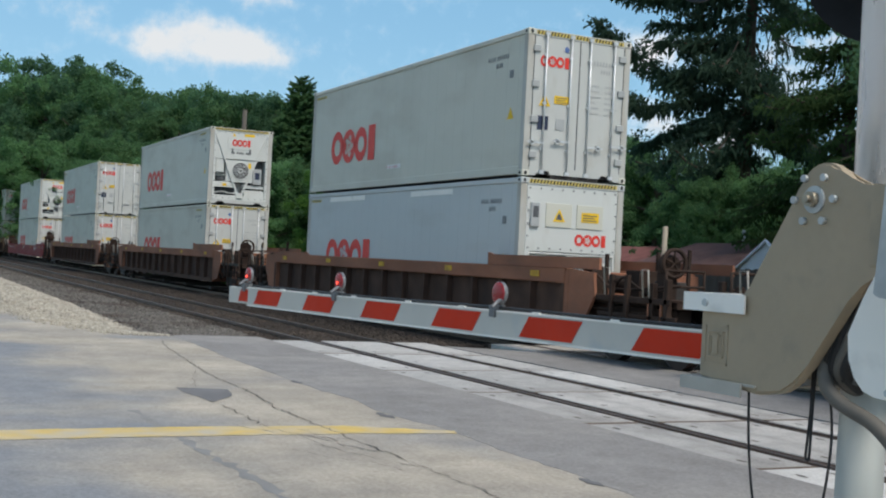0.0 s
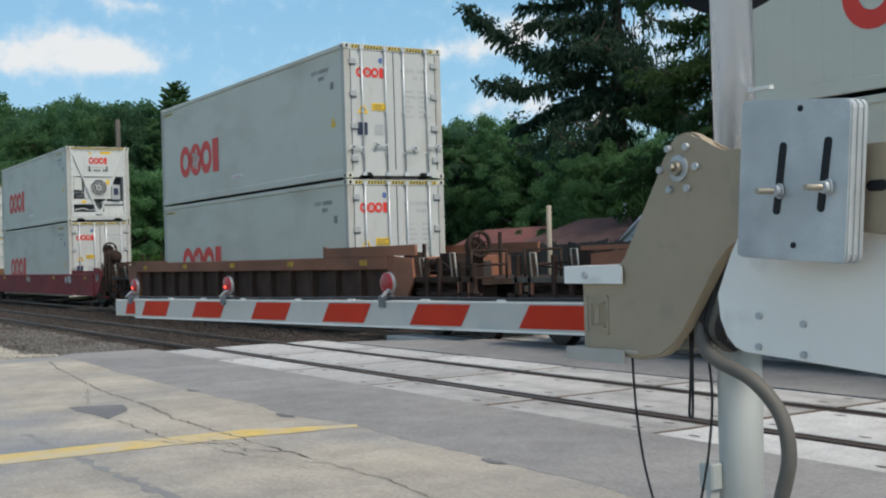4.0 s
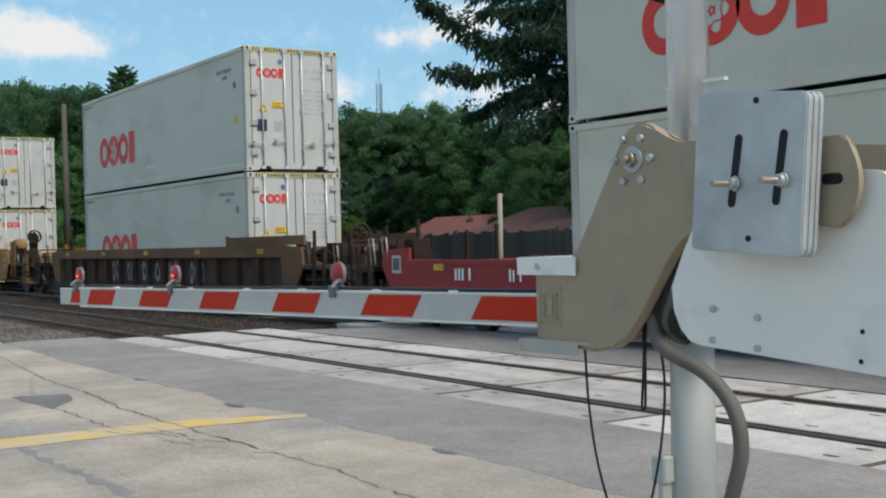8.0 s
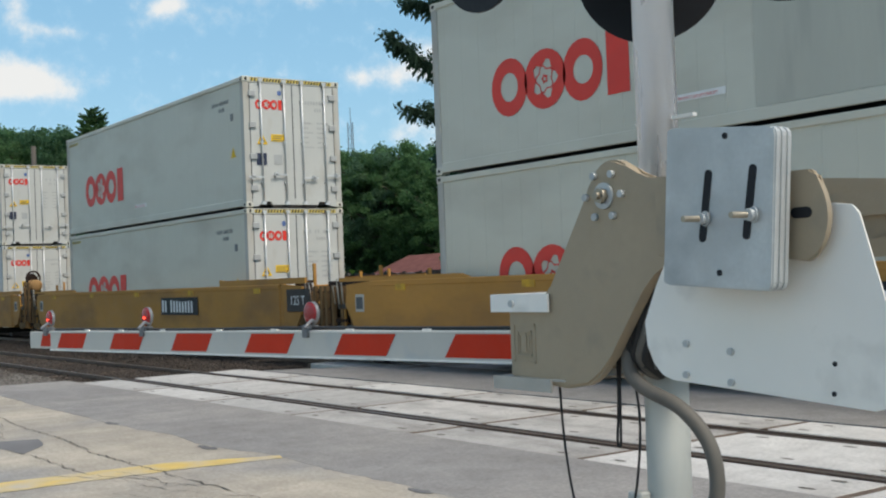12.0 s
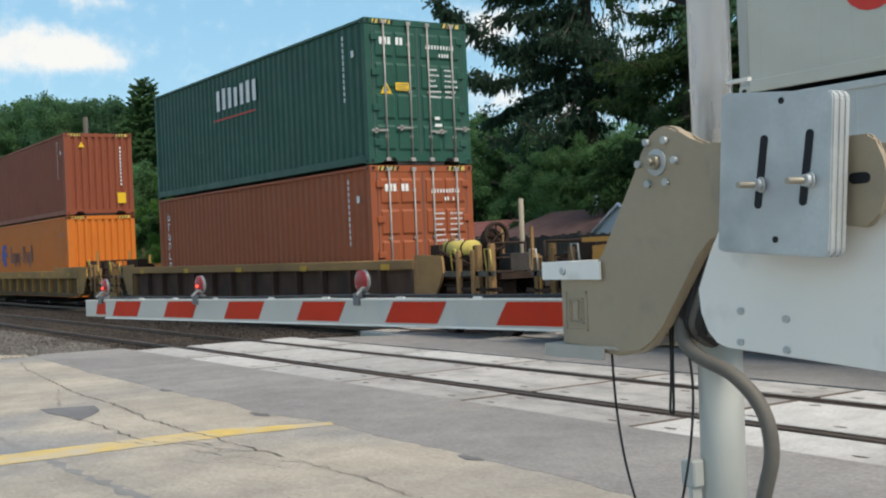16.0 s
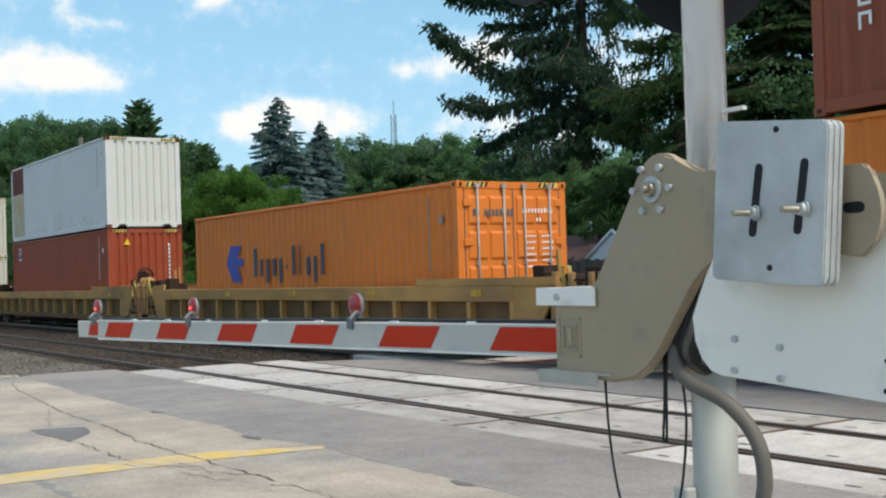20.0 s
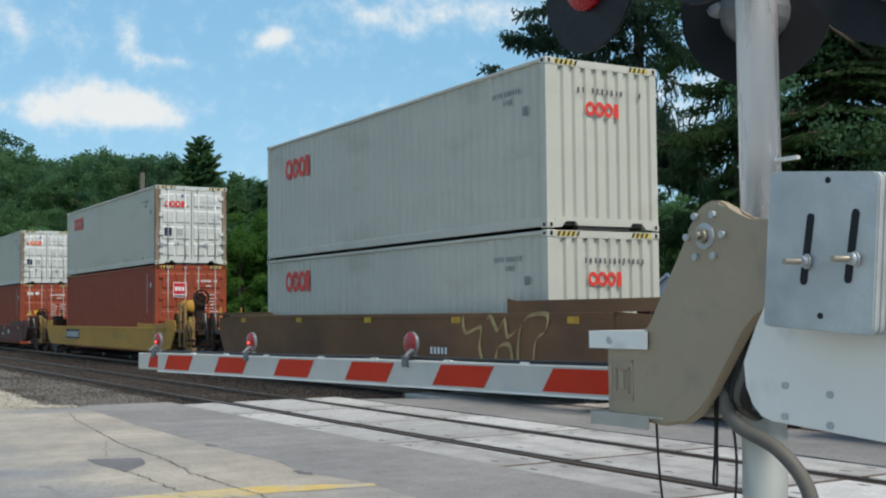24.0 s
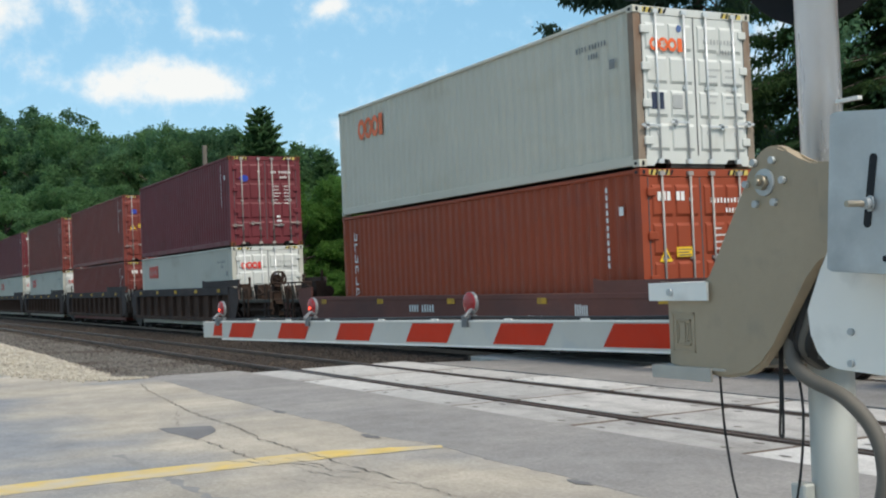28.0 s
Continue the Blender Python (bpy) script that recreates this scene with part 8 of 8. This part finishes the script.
for az, el, dd in ((51.9, 5.0, 48.5), (49.9, 5.0, 49), (48.3, 5.6, 48.5), (46.7, 5.2, 49), (45.2, 5.6, 48), (50.8, 3.6, 46.5), (47.5, 3.8, 46.5)):
    set_tree(BROAD[int(az * 10) % 3], int(az * 10) % 3, az, dd, dd * math.tan(radians(el)) + 1.9, "leaf", "leafy tree close behind the low house", "trees behind the houses", 0.85, az)
OAK = broadleaf(9, 170000, 0.0042, 0.46)


def big_oak(az, dist, high, label):
    th = set_tree(OAK, "oak", az, dist, high, "leaf_dark", label, "large trees", 0.9, 0.7)
    bm = B()
    tube(bm, (0, 0, 0), (0.1, 0, 3.6), 0.55, 0.4, 14, False)
    tube(bm, (0.1, 0, 3.5), (-1.2, 0.4, 8), 0.34, 0.2, 10, False)
    tube(bm, (0.1, 0, 3.5), (1.3, -0.3, 8.5), 0.36, 0.2, 10, False)
    tube(bm, (-1.2, 0.4, 8), (-2.6, 1, 12), 0.2, 0.07, 8, False)
    tube(bm, (1.3, -0.3, 8.5), (1.9, 0.2, 13), 0.2, 0.07, 8, False)
    part("bole", bm, M["bark"], th, "thick dark bole that forks")


big_oak(35.3, 34, 17.0, "broad old tree with a thick forked trunk")
big_oak(30.5, 40, 16.0, "broad old tree with a thick forked trunk")


def house(name, label, az0, az1, dist, eave, ridge, roof, wall, deep=7.0, gable=True, windows=3):
    """A house with walls, gabled roof, windows, and its long side towards the tracks."""
    a0, a1 = radians(az0), radians(az1)
    p0 = Vector((-dist * math.tan(a0), dist, 0))
    p1 = Vector((-dist * math.tan(a1), dist, 0))
    w = (p1 - p0).length
    th = new(name)
    tagged(th, label, "house")
    th.location = (p0.x, p0.y, -0.34)
    e, rd = eave + 0.34, ridge + 0.34
    part("wall", boxes((0.3, w - 0.3, 0.3, deep - 0.3, 0, e)), M[wall], th)
    for x in (0.3, w - 0.5):
        bm = B()
        slab(bm, [(0.3, e), (deep - 0.3, e), (deep / 2, rd - 0.1)], lambda u, v, d, x=x: (x + d, u, v), 0.2)
        part("gable", bm, M[wall], th)
    for s in (0, 1):
        bm = B()
        y0, y1 = (-0.3, deep / 2) if s == 0 else (deep + 0.3, deep / 2)
        slab(bm, [(y0, e - 0.15), (y1, rd), (y1, rd - 0.14), (y0, e - 0.29)], lambda u, v, d: (d, u, v), w)
        part("roof", bm, M[roof], th)
        part("fascia", boxes((0, w, y0 - 0.03, y0 + 0.0, e - 0.34, e - 0.14)) if s == 0 else boxes((0, w, y0, y0 + 0.03, e - 0.34, e - 0.14)), M["siding"], th)
    for k in range(windows):
        u = w * (k + 0.7) / (windows + 0.4)
        wd = part("window", boxes((u - 0.5, u + 0.5, 0.24, 0.32, e - 1.7, e - 0.5)), M["siding"], th)
        part("pane", boxes((u - 0.42, u + 0.42, 0.225, 0.245, e - 1.62, e - 0.58)), M["glass"], wd)
    return th, w


h1, w1 = house("house", "low house with a brown shingle roof behind the fence", 55.0, 47.2, 24, 1.82, 2.72, "shingle", "fence", 6.5)
part("chimney", grown(w1 - 2.3, w1 - 1.8, 2.9, 3.4, 2.6, 3.95, 0.02), M["brick"], h1, "pale brick chimney")
for dx, hh in ((w1 - 3.0, 3.6), (w1 * 0.35, 3.5)):
    part("vent_pipe", tube(B(), (dx, 2.9, 2.6), (dx, 2.9, hh), 0.05, n=8), M["siding"], h1)
bm = B()
slab(bm, [(6.8, 2.1), (w1 + 1.0, 2.1), (8.1, 2.92)], lambda u, v, d: (u, -0.55 - d, v), 0.12)
part("front_gable", bm, M["siding"], h1, "white front gable")
for a, b in (((6.65, 2.0), (8.1, 2.98)), ((w1 + 1.15, 2.0), (8.1, 2.98))):
    part("gable_roof", pipe(B(), [(a[0], -0.72, a[1]), (b[0], -0.72, b[1])], 0.05, 6), M["siding"], h1)
h2, w2 = house("garage", "low garage with a red shingle roof and white gable", 57.9, 54.0, 41, 2.1, 3.15, "shingle_red", "siding", 5.5, windows=1)
h3, w3 = house("house", "white two-storey house among the trees", 65.0, 63.4, 36.5, 4.0, 5.6, "shingle_grey", "siding", 4.0)
h4, w4 = house("house", "pale house with a white gable", 49.2, 45.8, 48, 2.0, 3.3, "shingle_grey", "siding", 8.0, windows=2)
h5, w5 = house("shed", "pale blue shed under the large trees", 34.2, 30.5, 44, 4.0, 5.2, "shingle_grey", "siding_blue", 6.0, windows=1)

# board fence behind the tracks
fence = new("board_fence")
tagged(fence, "weathered dark board fence behind the tracks", "fence")
fence.location = (0, 20.2, -0.34)
fr = random.Random(8)
board = [finish(boxes((0, 0.17, 0, 0.025, 0.05, 2.12 + q)), "board", M["fence"]) for q in (0, 0.03, -0.03)]
for k in range(170):
    piece("board", board[fr.randint(0, 2)], fence, (-46 + k * 0.182, fr.uniform(-0.008, 0.008), 0))
for k in range(14):
    part("fence_post", boxes((-46 + k * 2.4, -45.89 + k * 2.4, 0.03, 0.14, 0, 2.2)), M["fence"], fence)


def utility_pole(az, dist, high, label, arms=1):
    th = new("utility_pole")
    tagged(th, label, "utility pole")
    th.location = (-dist * math.sin(radians(az)), dist * math.cos(radians(az)), -0.34)
    part("shaft", tube(B(), (0, 0, 0), (0, 0, high), 0.17, 0.11, 12), M["pole_wood"], th)
    for k in range(arms):
        z = high - 0.4 - 0.55 * k
        part("crossarm", boxes((-0.06, 0.06, -1.2, 1.2, z - 0.06, z + 0.06)), M["pole_wood"], th)
        for y in (-1.1, -0.5, 0.5, 1.1):
            part("insulator", tube(B(), (0, y, z + 0.06), (0, y, z + 0.2), 0.045, 0.03, 8), M["grey"], th)


utility_pole(73.6, 58, 8.8, "bare weathered wooden utility pole", 0)
utility_pole(85.75, 72, 13.1, "wooden utility pole with three crossarms", 3)
pp = new("stub_pole")
tagged(pp, "short pale wooden post by the fence", "post")
pp.location = (-24.6, 18.5, -0.34)
part("shaft", tube(B(), (0, 0, 0), (0.05, 0, 3.1), 0.075, 0.065, 10), M["post_pale"], pp)

# lattice mast far off
tw = new("lattice_tower")
tagged(tw, "thin steel lattice tower far beyond the trees", "tower")
tw.location = (-177.9, 107.6, -0.34)
bm = B()
legs = [(0.55 * math.cos(a), 0.55 * math.sin(a)) for a in (0.3, 0.3 + 2.094, 0.3 + 4.189)]
for x, y in legs:
    tube(bm, (x, y, 0), (x, y, 30), 0.06, n=5)
part("legs", bm, M["dark"], tw)
for k in range(20):
    z = 1.5 * k
    bm = B()
    for i in range(3):
        a, b = legs[i], legs[(i + 1) % 3]
        tube(bm, (*a, z), (*b, z + 1.5), 0.03, n=4)
        tube(bm, (*a, z), (*b, z), 0.03, n=4)
    part("lattice", bm, M["dark"], tw)
part("antenna", tube(B(), (0, 0, 30), (0, 0, 32.6), 0.05, n=6), M["dark"], tw)


# ---- motion ----
ADVANCE = [(0, -0.07), (1, 11.02), (2, 22.20), (3, 33.37), (6, 66.88), (7, 78.03), (8, 89.17), (9, 100.36), (10, 111.54), (11, 122.71), (12, 133.92), (15, 167.50), (16, 178.69), (17, 189.83), (18, 200.99), (19, 212.23), (20, 223.35), (23, 256.58), (24, 267.66), (25, 278.71), (26, 289.76), (27, 300.86), (28, 311.88)]


def motions():
    for th, x0, z in TRAIN:
        walk(th, [(t, pose(x0 + s, YT, z)) for t, s in ADVANCE])


motions()
